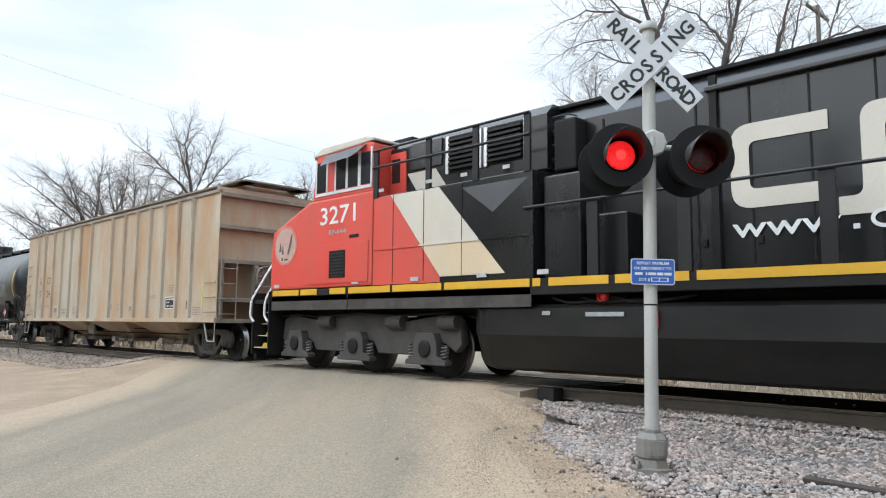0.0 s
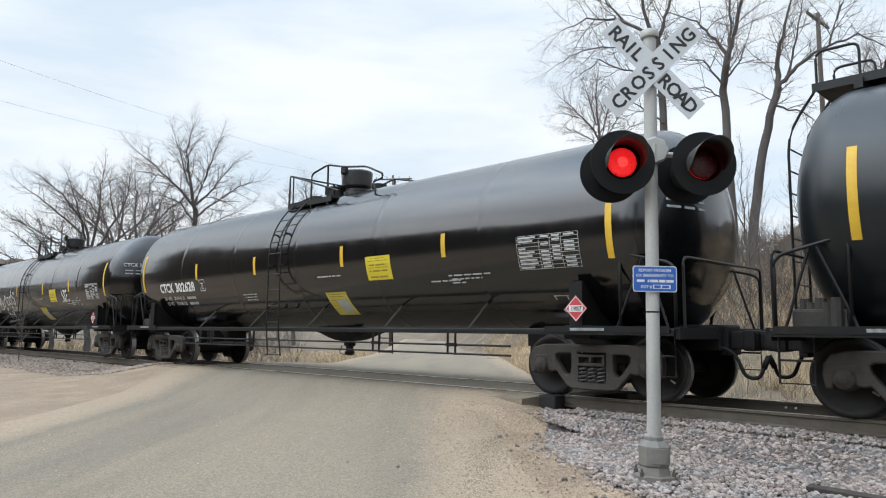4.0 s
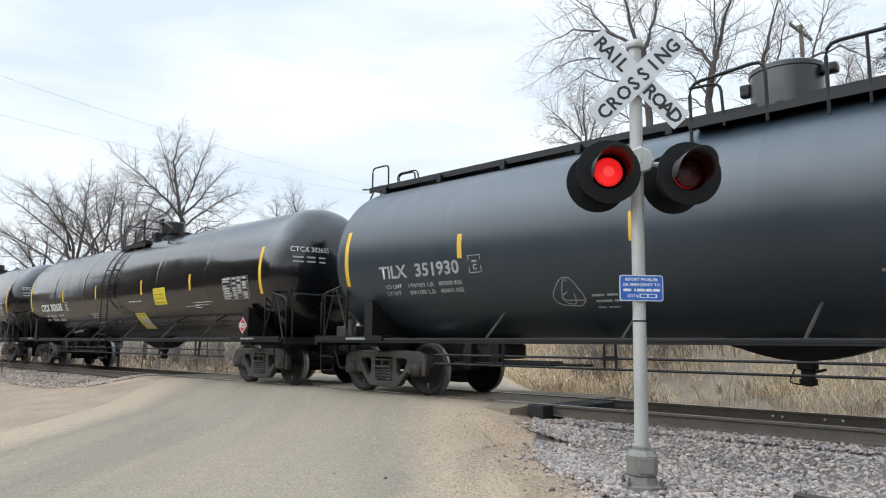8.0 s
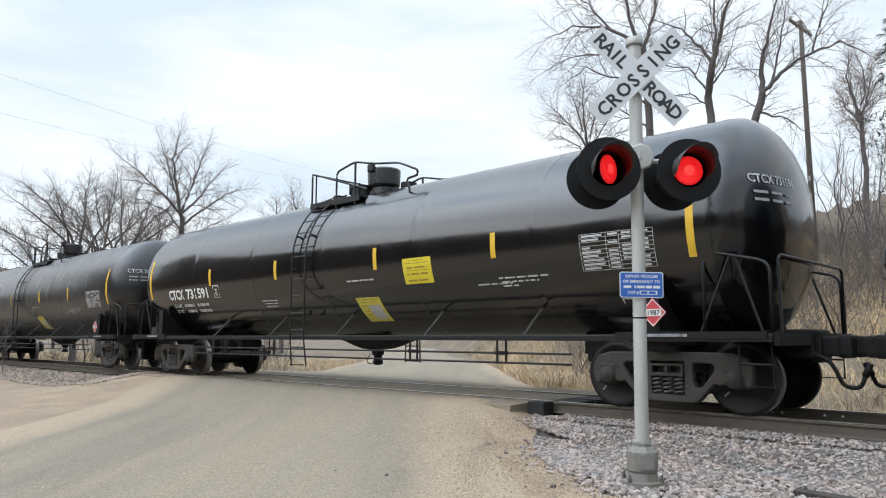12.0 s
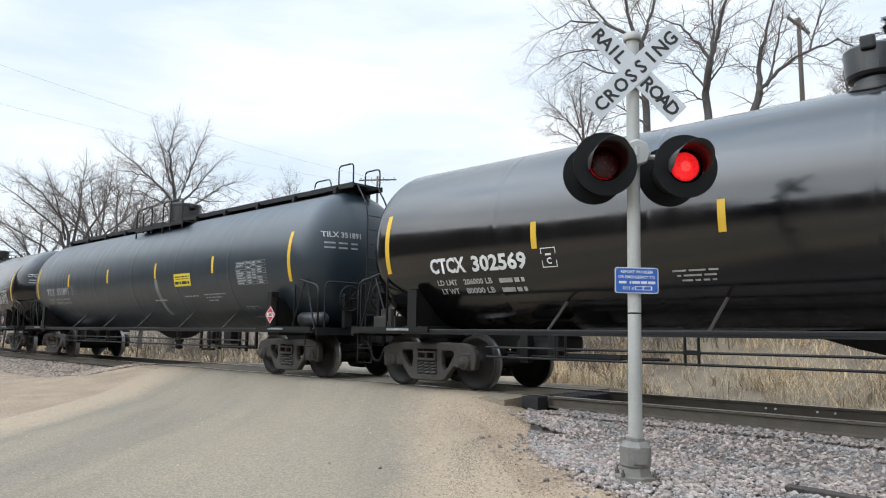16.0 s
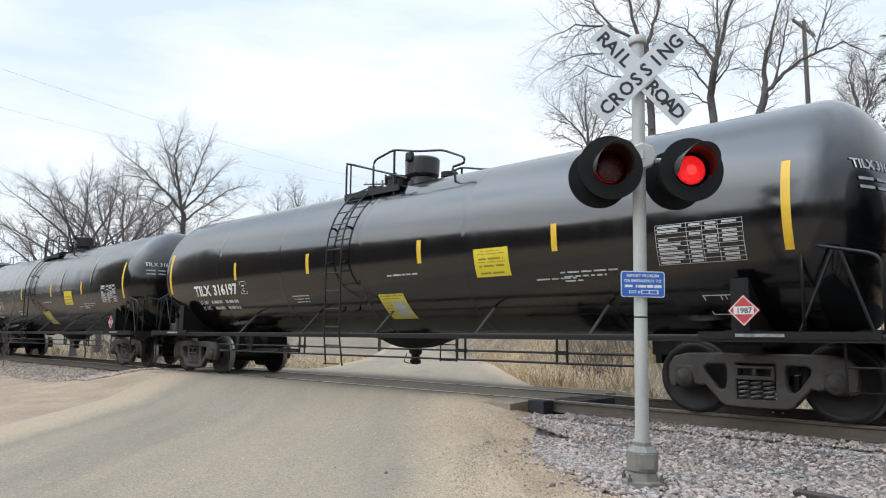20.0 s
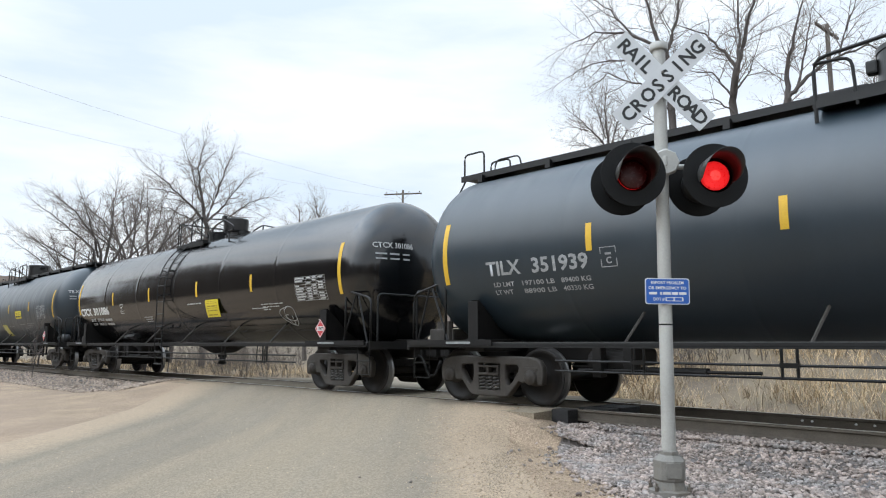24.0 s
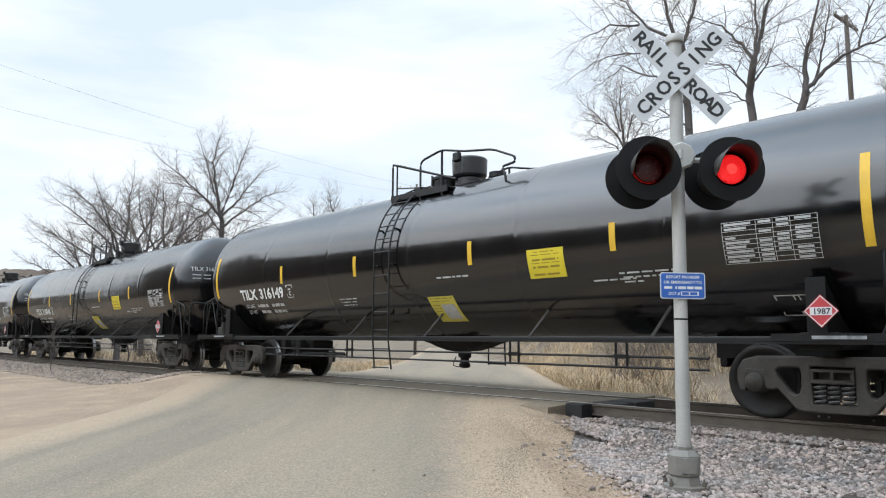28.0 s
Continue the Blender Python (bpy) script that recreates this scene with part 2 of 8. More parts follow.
M["visor_black"] = material("sheened_black_visor", (0.022, 0.022, 0.022), 0.38, vary=0.3, scale=6, fine=60, bump=0.03, specular=0.6)
M["lens_hot"] = material("lit_red_lens_core", (1.0, 0.05, 0.045), 0.3, vary=0.3, scale=40, fine=150, glow=1.15)
M["lens_dark"] = material("unlit_red_lens", (0.075, 0.006, 0.007), 0.25, vary=0.3, scale=30, fine=120, bump=0.2)
M["sign_blue"] = material("blue_sign_face", (0.025, 0.13, 0.50), 0.45, vary=0.08, scale=5)
M["label_white"] = material("white_stencil_paint", (0.80, 0.80, 0.78), 0.6, vary=0.12, scale=9, fine=60)
M["label_mid"] = material("dusty_white_stencil", (0.50, 0.50, 0.49), 0.65, vary=0.3, scale=9, fine=60)
M["label_faded"] = material("faded_white_stencil", (0.36, 0.37, 0.37), 0.7, vary=0.35, scale=9, fine=60)
M["dark_mark"] = material("dark_stencil_paint", (0.10, 0.085, 0.07), 0.7, vary=0.3)
M["yellow"] = material("yellow_reflective_tape", (0.78, 0.47, 0.03), 0.5, vary=0.1, scale=7)
M["yellow_sign"] = material("yellow_placard", (0.75, 0.60, 0.03), 0.55, vary=0.1, scale=5)
M["faded_paper"] = material("faded_yellow_decal", (0.62, 0.54, 0.14), 0.7, vary=0.15, scale=5, second=(0.62, 0.62, 0.56), cover=0.38)
M["placard_red"] = material("red_hazard_placard", (0.58, 0.05, 0.06), 0.5, vary=0.15, scale=9)
M["tank_black"] = material("glossy_black_tank_paint", (0.0035, 0.0037, 0.0042), 0.15, vary=0.22, scale=2.2, fine=14, bump=0.006, second=(0.009, 0.009, 0.0092), cover=0.40, edge=0.2, stretch=(2.2, 1, 0.4), specular=0.8)
M["tank_dull"] = material("dull_black_tank_paint", (0.008, 0.008, 0.009), 0.30, vary=0.25, scale=2.2, fine=14, bump=0.008, second=(0.020, 0.019, 0.018), cover=0.42, edge=0.2, stretch=(2.2, 1, 0.4), specular=0.75)
M["tank_grey"] = material("satin_grey_tank_paint", (0.024, 0.037, 0.048), 0.36, vary=0.10, scale=2.0, fine=14, bump=0.008, second=(0.020, 0.032, 0.042), cover=0.42, edge=0.22, stretch=(2.2, 1, 0.3), specular=0.6)
M["tank_charcoal"] = material("dark_charcoal_tank_paint", (0.010, 0.0145, 0.0175), 0.32, vary=0.12, scale=2.0, fine=14, bump=0.008, second=(0.008, 0.010, 0.011), cover=0.42, edge=0.22, stretch=(2.2, 1, 0.3), specular=0.48)
M["frame_black"] = material("grimy_black_underframe", (0.011, 0.010, 0.0095), 0.7, vary=0.35, scale=3, fine=40, bump=0.12, second=(0.022, 0.019, 0.016), cover=0.4, specular=0.25)
M["rail_black"] = material("black_handrail_paint", (0.010, 0.010, 0.010), 0.5, vary=0.3, scale=5, specular=0.35)
M["truck_iron"] = material("dusty_cast_truck_iron", (0.072, 0.064, 0.056), 0.75, vary=0.3, scale=5, fine=50, bump=0.25, second=(0.038, 0.032, 0.027), cover=0.42, specular=0.35)
M["wheel_iron"] = material("brown_black_wheel_plate", (0.015, 0.013, 0.012), 0.55, metal=0.0, vary=0.3, scale=4, fine=40, bump=0.1, second=(0.032, 0.026, 0.022), cover=0.4, specular=0.25)
M["wheel_tread"] = material("bright_worn_wheel_tread", (0.24, 0.235, 0.23), 0.32, metal=0.85, vary=0.15, scale=6)
M["spring"] = material("coil_spring_steel", (0.10, 0.096, 0.092), 0.55, metal=0.3, vary=0.3, scale=9)
M["hopper_cream"] = material("rust_streaked_cream_hopper_paint", (0.52, 0.462, 0.362), 0.72, vary=0.12, scale=1.6, fine=20, bump=0.05, second=(0.48, 0.26, 0.11), cover=0.45, edge=0.16, stretch=(1.0, 1, 0.28), specular=0.3, detail_scale=1.0)
M["hopper_grime"] = material("grimy_hopper_end_paint", (0.30, 0.265, 0.215), 0.8, vary=0.3, scale=2.5, fine=30, bump=0.1, second=(0.19, 0.155, 0.12), cover=0.4, stretch=(1, 1, 0.4))
M["loco_red"] = material("weathered_red_locomotive_paint", (0.74, 0.080, 0.055), 0.45, vary=0.12, scale=1.4, fine=25, bump=0.02, second=(0.60, 0.10, 0.07), cover=0.4, stretch=(1, 1, 0.35))
M["loco_white"] = material("dusty_white_locomotive_paint", (0.64, 0.59, 0.50), 0.5, vary=0.08, scale=1.5, fine=25, bump=0.02, second=(0.60, 0.46, 0.27), cover=0.36, stretch=(1, 1, 0.5))
M["loco_black"] = material("dusty_black_locomotive_paint", (0.013, 0.0135, 0.014), 0.24, vary=0.25, scale=1.4, fine=25, bump=0.02, second=(0.026, 0.025, 0.023), cover=0.42, stretch=(1, 1, 0.35), specular=0.45)
M["loco_yellow"] = material("yellow_frame_stripe", (0.72, 0.40, 0.02), 0.5, vary=0.12, scale=3)
M["window_dark"] = material("dark_cab_glass", (0.02, 0.022, 0.025), 0.06, vary=0.1, specular=0.8)
M["bare_metal"] = material("bare_aluminium_trim", (0.66, 0.66, 0.66), 0.4, metal=0.5, vary=0.1)
M["step_yellow"] = material("yellow_step_edge", (0.70, 0.42, 0.03), 0.6, vary=0.15)
M["bark"] = material("grey_brown_bark", (0.125, 0.110, 0.102), 0.9, vary=0.3, scale=2.5, fine=26, bump=0.6, stretch=(2, 2, 0.5), specular=0.2)
M["twig"] = material("bare_brown_twigs", (0.215, 0.185, 0.17), 0.9, vary=0.2, scale=1.0, bump=0, spread=0.2, specular=0.2)
M["bud"] = material("pale_dry_leaf", (0.36, 0.25, 0.16), 0.8, vary=0.2, scale=1.0, bump=0, spread=0.3, specular=0.2)
M["grass"] = material("dead_straw_grass", (0.70, 0.51, 0.30), 0.9, vary=0.2, scale=0.5, bump=0, spread=0.42, specular=0.2, world_space=True, second=(0.33, 0.265, 0.19), cover=0.48)
M["brush"] = material("grey_brown_brush", (0.17, 0.14, 0.115), 0.95, vary=0.3, scale=0.6, bump=0, spread=0.3, specular=0.1, world_space=True)
M["needle"] = material("dark_conifer_needles", (0.032, 0.045, 0.026), 0.8, vary=0.3, scale=1.0, bump=0, spread=0.3, specular=0.2)
M["pole_wood"] = material("weathered_pole_wood", (0.13, 0.105, 0.085), 0.9, vary=0.3, scale=4, fine=40, bump=0.4, stretch=(3, 3, 0.3))
M["wire"] = material("grey_wire", (0.55, 0.57, 0.6), 0.6)
M["far_wood"] = material("far_bare_woodland", (0.135, 0.105, 0.085), 0.95, vary=0.35, scale=0.12, fine=1.2, bump=0, second=(0.19, 0.155, 0.12), cover=0.45, world_space=True, specular=0.1)

# ---- building tools ----


def part(name, bm, mat, parent=None, label="", smooth=False):
    """One mesh object, from a bmesh or a mesh, under a thing or a part."""
    if isinstance(bm, bmesh.types.BMesh):
        me = bpy.data.meshes.new(name)
        bm.to_mesh(me)
        bm.free()
    else:
        me = bm
    for x in (mat if isinstance(mat, (list, tuple)) else [mat]):
        me.materials.append(M[x])
    if smooth:
        me.polygons.foreach_set("use_smooth", [True] * len(me.polygons))
    ob = new(name, me)
    if parent:
        ob.parent = parent
    if label:
        tagged(ob, label)
    return ob


def thing(name, label, category, group="", kind="", at=(0, 0, 0)):
    ob = new(name)
    ob.location = at
    ob.empty_display_size = 0.2
    return tagged(ob, label, category, group, kind)


def box(bm, x0, x1, y0, y1, z0, z1, bevel=0.0):
    v = [bm.verts.new(p) for p in ((x0, y0, z0), (x1, y0, z0), (x1, y1, z0), (x0, y1, z0), (x0, y0, z1), (x1, y0, z1), (x1, y1, z1), (x0, y1, z1))]
    faces = [bm.faces.new([v[i] for i in q]) for q in ((3, 2, 1, 0), (4, 5, 6, 7), (0, 1, 5, 4), (1, 2, 6, 5), (2, 3, 7, 6), (3, 0, 4, 7))]
    if bevel:
        edges = {e for f in faces for e in f.edges}
        bmesh.ops.bevel(bm, geom=list(edges), offset=bevel, segments=2, affect="EDGES", profile=0.6)
    return bm


def boxed(*args, bevel=0.0):
    return box(bmesh.new(), *args, bevel=bevel)


def tube(bm, pts, r, seg=6, closed_ends=True, radii=None):
    """A round bar swept along points."""
    pts = [Vector(p) for p in pts]
    rings = []
    up = Vector((0.013, 0.021, 1))
    for i, p in enumerate(pts):
        d = (pts[min(i + 1, len(pts) - 1)] - pts[max(i - 1, 0)]).normalized()
        a = d.cross(up if abs(d.dot(up.normalized())) < 0.97 else Vector((1, 0, 0))).normalized()
        b = d.cross(a)
        rad = radii[i] if radii else r
        rings.append([bm.verts.new(p + rad * (math.cos(t) * a + math.sin(t) * b)) for t in [2 * math.pi * k / seg for k in range(seg)]])
    for q, w in zip(rings, rings[1:]):
        for k in range(seg):
            bm.faces.new((q[k], q[(k + 1) % seg], w[(k + 1) % seg], w[k]))
    if closed_ends:
        bm.faces.new(rings[0][::-1])
        bm.faces.new(rings[-1])
    return bm


def rounded(pts, r, n=3):
    """Points of a path with its corners rounded."""
    pts = [Vector(p) for p in pts]
    out = [pts[0]]
    for a, b, c in zip(pts, pts[1:], pts[2:]):
        u, w = (a - b), (c - b)
        k = min(r, u.length * 0.45, w.length * 0.45)
        s, e = b + u.normalized() * k, b + w.normalized() * k
        for i in range(n + 1):
            t = i / n
            out.append(s * (1 - t) ** 2 + b * 2 * t * (1 - t) + e * t * t)
    return out + [pts[-1]]


def lathe(bm, prof, seg=32, axis="z", centre=(0, 0, 0), close=False):
    """Turns (radius, height) points round an axis."""
    rings = []
    c = Vector(centre)
    for r, hgt in prof:
        ring = []
        for k in range(seg):
            t = 2 * math.pi * k / seg
            a, b = r * math.cos(t), r * math.sin(t)
            p = {"z": (a, b, hgt), "y": (a, hgt, -b), "x": (hgt, a, b)}[axis]
            ring.append(bm.verts.new(c + Vector(p)))
        rings.append(ring)
    for q, w in zip(rings, rings[1:]):
        for k in range(seg):
            bm.faces.new((q[k], q[(k + 1) % seg], w[(k + 1) % seg], w[k]))
    if close:
        bm.faces.new(rings[0][::-1])
        bm.faces.new(rings[-1])
    return bm


def cyl(bm, p0, p1, r, seg=12):
    return tube(bm, [p0, p1], r, seg)


def outline_mesh(outlines, thick, bevel=0.0):
    """A flat plate in x and z with holes, of some thickness across y."""
    cu = bpy.data.curves.new("plate", "CURVE")
    cu.dimensions, cu.fill_mode, cu.extrude, cu.bevel_depth, cu.bevel_resolution = "2D", "BOTH", max(0.0001, thick / 2 - bevel), bevel, 1
    for pts in outlines:
        sp = cu.splines.new("POLY")
        sp.points.add(len(pts) - 1)
        for q, (x, z) in zip(sp.points, pts):
            q.co = (x, z, 0, 1)
        sp.use_cyclic_u = True
    ob = new("plate", cu)
    me = bpy.data.meshes.new_from_object(ob)
    bpy.data.objects.remove(ob)
    me.materials.clear()
    me.transform(Matrix.Rotation(radians(90), 4, "X"))
    return me


LETTERS = {}


def lettering(body, height, wide=1.0, thick=0.0, bold=0.0):
    """Text in x and z that faces -y, its capitals of that height, starting at x = 0."""
    key = (body, height, wide, thick, bold)
    if key not in LETTERS:
        cu = bpy.data.curves.new("text", "FONT")
        cu.body, cu.size, cu.extrude, cu.resolution_u, cu.offset = body, height / 0.72, thick, 2, bold
        ob = new("text", cu)
        me = bpy.data.meshes.new_from_object(ob)
        bpy.data.objects.remove(ob)
        me.materials.clear()
        me.transform(Matrix.Diagonal((wide, 1, 1, 1)))
        me.transform(Matrix.Rotation(radians(90), 4, "X"))
        LETTERS[key] = me
    return LETTERS[key].copy()


def width_of(me):
    xs = [v.co.x for v in me.vertices]
    return max(xs) - min(xs)


def from_lists(name, verts, faces):
    me = bpy.data.meshes.new(name)
    me.from_pydata(verts, [], faces)
    me.update()
    return me

# ---- ground, road and track ----
TRACK = 10.06          # y of the track's centre line; z = 0 is the top of the rails


def ramp(x, xs, ys):
    return float(np.interp(x, xs, ys))


def smooth(a, b, x):
    t = min(1.0, max(0.0, (x - a) / (b - a)))
    return t * t * (3 - 2 * t)


def road_centre(y):
    return ramp(y, [-60, -6, 5, 9.9, 15, 25, 90, 400], [49, 1.0, -8.75, -12.7, -15.8, -25.3, -93, -400])


def road_half(y, side=-1):
    if side < 0:
        return ramp(y, [-6, 5, 8, 12, 15, 40], [4.8, 4.7, 5.3, 5.4, 3.9, 3.9])
    return ramp(y, [-6, 5, 7.3, 8.6, 9.2, 12, 15, 40], [4.2, 3.9, 3.25, 3.15, 3.9, 4.6, 3.9, 3.9])


def ground_z(x, y):
    on = smooth(-22.5, -19.8, x) * (1 - smooth(-7.3, -6.3, x))
    by_road = ramp(y, [-60, 0, 6.3, 8.7, 11.4, 15, 25, 60, 150], [-1.2, -0.75, -0.42, -0.03, -0.03, -0.16, -0.30, -0.3, 0.2])
    off = ramp(y, [-60, 0, 6.3, 12, 15, 18, 60, 150], [-1.2, -0.75, -0.43, -0.5, -0.75, -0.6, -0.3, 0.2])
    lane = 1 - smooth(4.0, 7.0, abs(x - road_centre(y)))
    w = max(on if y < 13.5 else 0, lane if y > 8 else (on if y > 5 else 0))
    z = off + (by_road - off) * w
    # the bank beyond the track climbs to the right of the lane
    bank = smooth(3.5, 12, x - road_centre(y)) * smooth(14.5, 20, y)
    z += bank * ramp(y, [15, 18, 24, 35, 45, 90, 400], [0, 0.6, 2.6, 5.0, 6.3, 10.0, 14.0])
    if -14 < y < 40 and -70 < x < 40:
        z += 0.018 * noise.noise((x * 0.45, y * 0.45, 0.0)) * (0.25 if w > 0.5 else 1)
    return z


def spaced(*runs):
    out = []
    for a, b, n in runs:
        out += [a + (b - a) * i / n for i in range(n)]
    return out + [runs[-1][1]]


def sheet(name, xs, ys, dz, inside=None):
    verts, faces, idx = [], [], {}
    for j, y in enumerate(ys):
        for i, x in enumerate(xs):
            idx[i, j] = len(verts)
            verts.append((x, y, ground_z(x, y) + dz))
    for j in range(len(ys) - 1):
        for i in range(len(xs) - 1):
            if inside is None or inside((xs[i] + xs[i + 1]) / 2, (ys[j] + ys[j + 1]) / 2):
                faces.append((idx[i, j], idx[i + 1, j], idx[i + 1, j + 1], idx[i, j + 1]))
    return from_lists(name, verts, faces)


gx = spaced((-2500, -200, 10), (-200, -60, 28), (-60, 12, 110), (12, 60, 20), (60, 2500, 12))
gy = spaced((-1500, -80, 8), (-80, -6, 24), (-6, 22, 70), (22, 70, 40), (70, 3000, 16))
ground = part("ground", sheet("ground", gx, gy, -0.03), "soil", smooth=True)
tagged(ground, "dry brown soil and leaf litter around the crossing", "ground", kind="structure")

ax, ay = spaced((-60, -24, 50), (-24, 0, 80), (0, 18, 20)), spaced((-14, 0, 24), (0, 6.3, 42), (6.3, 9.2, 24))


def apron_edge(x, y):
    wob = 0.35 * noise.noise((x * 0.8, y * 0.8, 3.0)) + 0.15 * noise.noise((x * 3, y * 3, 5.0))
    if x > -8:
        return x + 0.35 * wob < ramp(y, [4.5, 5.6, 6.0, 7.0, 8.2, 9.2], [-2.0, -2.9, -3.75, -4.95, -5.9, -6.6])
    return y + wob < ramp(x, [-40, -20.2, -19.5], [8.1, 8.2, 9.3])


apron = part("gravel_apron", sheet("gravel_apron", ax, ay, 0.006, apron_edge), "tan_gravel", smooth=True)
tagged(apron, "tan limestone gravel apron beside the road", "gravel", kind="structure")


def road_sheet():
    verts, faces, margin = [], [], []
    ys = spaced((-60, -6, 20), (-6, 0, 12), (0, 6.3, 40), (6.3, 8.7, 20), (8.7, 16, 36), (16, 60, 44), (60, 400, 20))
    n = 30
    for y in ys:
        c = road_centre(y)
        for i in range(n + 1):
            k = -1 + 2 * i / n
            wide = 1.2 if y < 9 else 0.5
            half = road_half(y, k)
            x = c + k * (half + wide)
            verts.append((x, y, ground_z(x, y) + 0.014 - (0.006 if i in (0, n) else 0)))
            margin.append(min(1.2, max(0.0, 0.55 + (abs(x - c) - half) / 1.3)))
    for j in range(len(ys) - 1):
        for i in range(n):
            a = j * (n + 1) + i
            faces.append((a, a + 1, a + n + 2, a + n + 1))
    me = from_lists("road", verts, faces)
    me.attributes.new("margin", "FLOAT", "POINT").data.foreach_set("value", margin)
    return me


road = part("road", road_sheet(), "asphalt", smooth=True)
tagged(road, "worn pale grey asphalt road, dusted with tan gravel", "road", kind="structure")

# a tyre scuff worn into the gravel
M["skid"] = material("dark_scuffed_gravel", (0.27, 0.222, 0.165), 0.95, vary=0.25, scale=5, fine=50, bump=0.8, second=(0.30, 0.25, 0.185), cover=0.42, edge=0.1, world_space=True, specular=0.2, detail_scale=9.0)

# ballast bed on either side of the crossing
def bed(xs):
    verts, faces = [], []
    prof = [(7.2, -0.52), (7.9, -0.40), (8.45, -0.235), (TRACK, -0.20), (11.7, -0.235), (12.3, -0.42), (13.2, -0.8)]
    for x in xs:
        for y, z in prof:
            z += 0.02 * noise.noise((x * 2, y * 2, 0))
            if x > -10 and y < 9.3 and apron_edge(x - 0.15, y):
                z = min(z, ground_z(x, y)) - 0.10
            verts.append((x, y, z))
    m = len(prof)
    for i in range(len(xs) - 1):
        for j in range(m - 1):
            a = i * m + j
            faces.append((a, a + m, a + m + 1, a + 1))
    return from_lists("ballast_bed", verts, faces)


bed_left = tagged(part("ballast_bed", bed(spaced((-260, -19.4, 160))), "ballast_bed", smooth=True), "grey and pink crushed-stone ballast under the track", "ballast", kind="structure")
bed_right = tagged(part("ballast_bed", bed(spaced((-6.4, 2, 42), (2, 150, 100))), "ballast_bed", smooth=True), "grey and pink crushed-stone ballast under the track", "ballast", kind="structure")


def spill_sheet():
    xs, ys = spaced((-6.4, 3, 60), (3, 20, 12)), spaced((3.5, 8.6, 40))
    return sheet("ballast_spill", xs, ys, -0.012, lambda x, y: x > -6.4 and not apron_edge(x + 0.25, y))


spill = tagged(part("ballast_spill", spill_sheet(), "ballast_bed", smooth=True), "spilled ballast around the signal mast", "ballast", kind="structure")


def bed_z(x, y):
    return ramp(y, [7.2, 7.9, 8.45, TRACK, 11.7, 12.3, 13.2], [-0.52, -0.40, -0.235, -0.20, -0.235, -0.42, -0.8])


GOLD = 1.618
LUMP = [Vector(p).normalized() for p in ((-1, GOLD, 0), (1, GOLD, 0), (-1, -GOLD, 0), (1, -GOLD, 0), (0, -1, GOLD), (0, 1, GOLD), (0, -1, -GOLD), (0, 1, -GOLD), (GOLD, 0, -1), (GOLD, 0, 1), (-GOLD, 0, -1), (-GOLD, 0, 1))]
FACETS = ((0, 11, 5), (0, 5, 1), (0, 1, 7), (0, 7, 10), (0, 10, 11), (1, 5, 9), (5, 11, 4), (11, 10, 2), (10, 7, 6), (7, 1, 8), (3, 9, 4), (3, 4, 2), (3, 2, 6), (3, 6, 8), (3, 8, 9), (4, 9, 5), (2, 4, 11), (6, 2, 10), (8, 6, 7), (9, 8, 1))


def stone_points(size):
    a, b, c = random.uniform(0.75, 1.15), random.uniform(0.55, 0.9), random.uniform(0.42, 0.7)
    return [Vector((p.x * a, p.y * b, p.z * c)) * (size * 0.58 * random.uniform(0.74, 1.1)) for p in LUMP]


def scatter(spots):
    verts, faces = [], []
    for x, y, z, s in spots:
        rot = Euler((random.uniform(-0.6, 0.6), random.uniform(-0.6, 0.6), random.uniform(0, 6.3))).to_matrix()
        b = len(verts)
        for p in stone_points(s):
            q = rot @ p
            verts.append((q.x + x, q.y + y, q.z + z + s * 0.12))
        faces += [tuple(b + i for i in f) for f in FACETS]
    return from_lists("stones", verts, faces)


def top_z(x, y):
    return max(bed_z(x, y) if y > 7.2 else -9, ground_z(x, y) + 0.01)


near_spots, far_spots, pebbles = [], [], []
rng = random.Random(11)
for _ in range(27000):
    x, y = rng.uniform(-6.4, 0.6), rng.uniform(5.0, 9.15)
    if apron_edge(x, y):
        # stones thin out over the gravel
        out = 0.1
        while out < 1.6 and apron_edge(x + out, y):
            out += 0.1
        if rng.random() > 0.45 * math.exp(-out / 0.22) + 0.002:
            continue
    near_spots.append((x, y, top_z(x, y), rng.choice((0.028, 0.035, 0.04, 0.045, 0.055, 0.07))))
for _ in range(2600):
    y = rng.uniform(6.4, 9.1)
    x = ramp(y, [4.5, 5.6, 6.0, 7.0, 8.2, 9.2], [-2.0, -2.9, -3.75, -4.95, -5.9, -6.6]) + rng.uniform(-0.18, 0.6)
    near_spots.append((x, y, top_z(x, y) + 0.01, rng.choice((0.035, 0.045, 0.055, 0.07))))
for _ in range(2600):
    x, y = rng.uniform(-6.2, 1.5), rng.uniform(8.6, 9.2)
    near_spots.append((x, y, -0.20 + 0.02 * rng.random(), rng.choice((0.035, 0.045, 0.055, 0.07))))
for _ in range(2200):
    x, y = rng.uniform(-6.5, 1.0), rng.uniform(9.5, 12.2)
    if abs(y - TRACK - 0.755) > 0.1:
        near_spots.append((x, y, top_z(x, y), rng.choice((0.05, 0.06, 0.08))))
for _ in range(7000):
    x, y = -19.6 - 28 * rng.random() ** 1.4, rng.uniform(7.2, 9.15)
    far_spots.append((x, y, top_z(x, y), rng.choice((0.05, 0.06, 0.08, 0.1))))
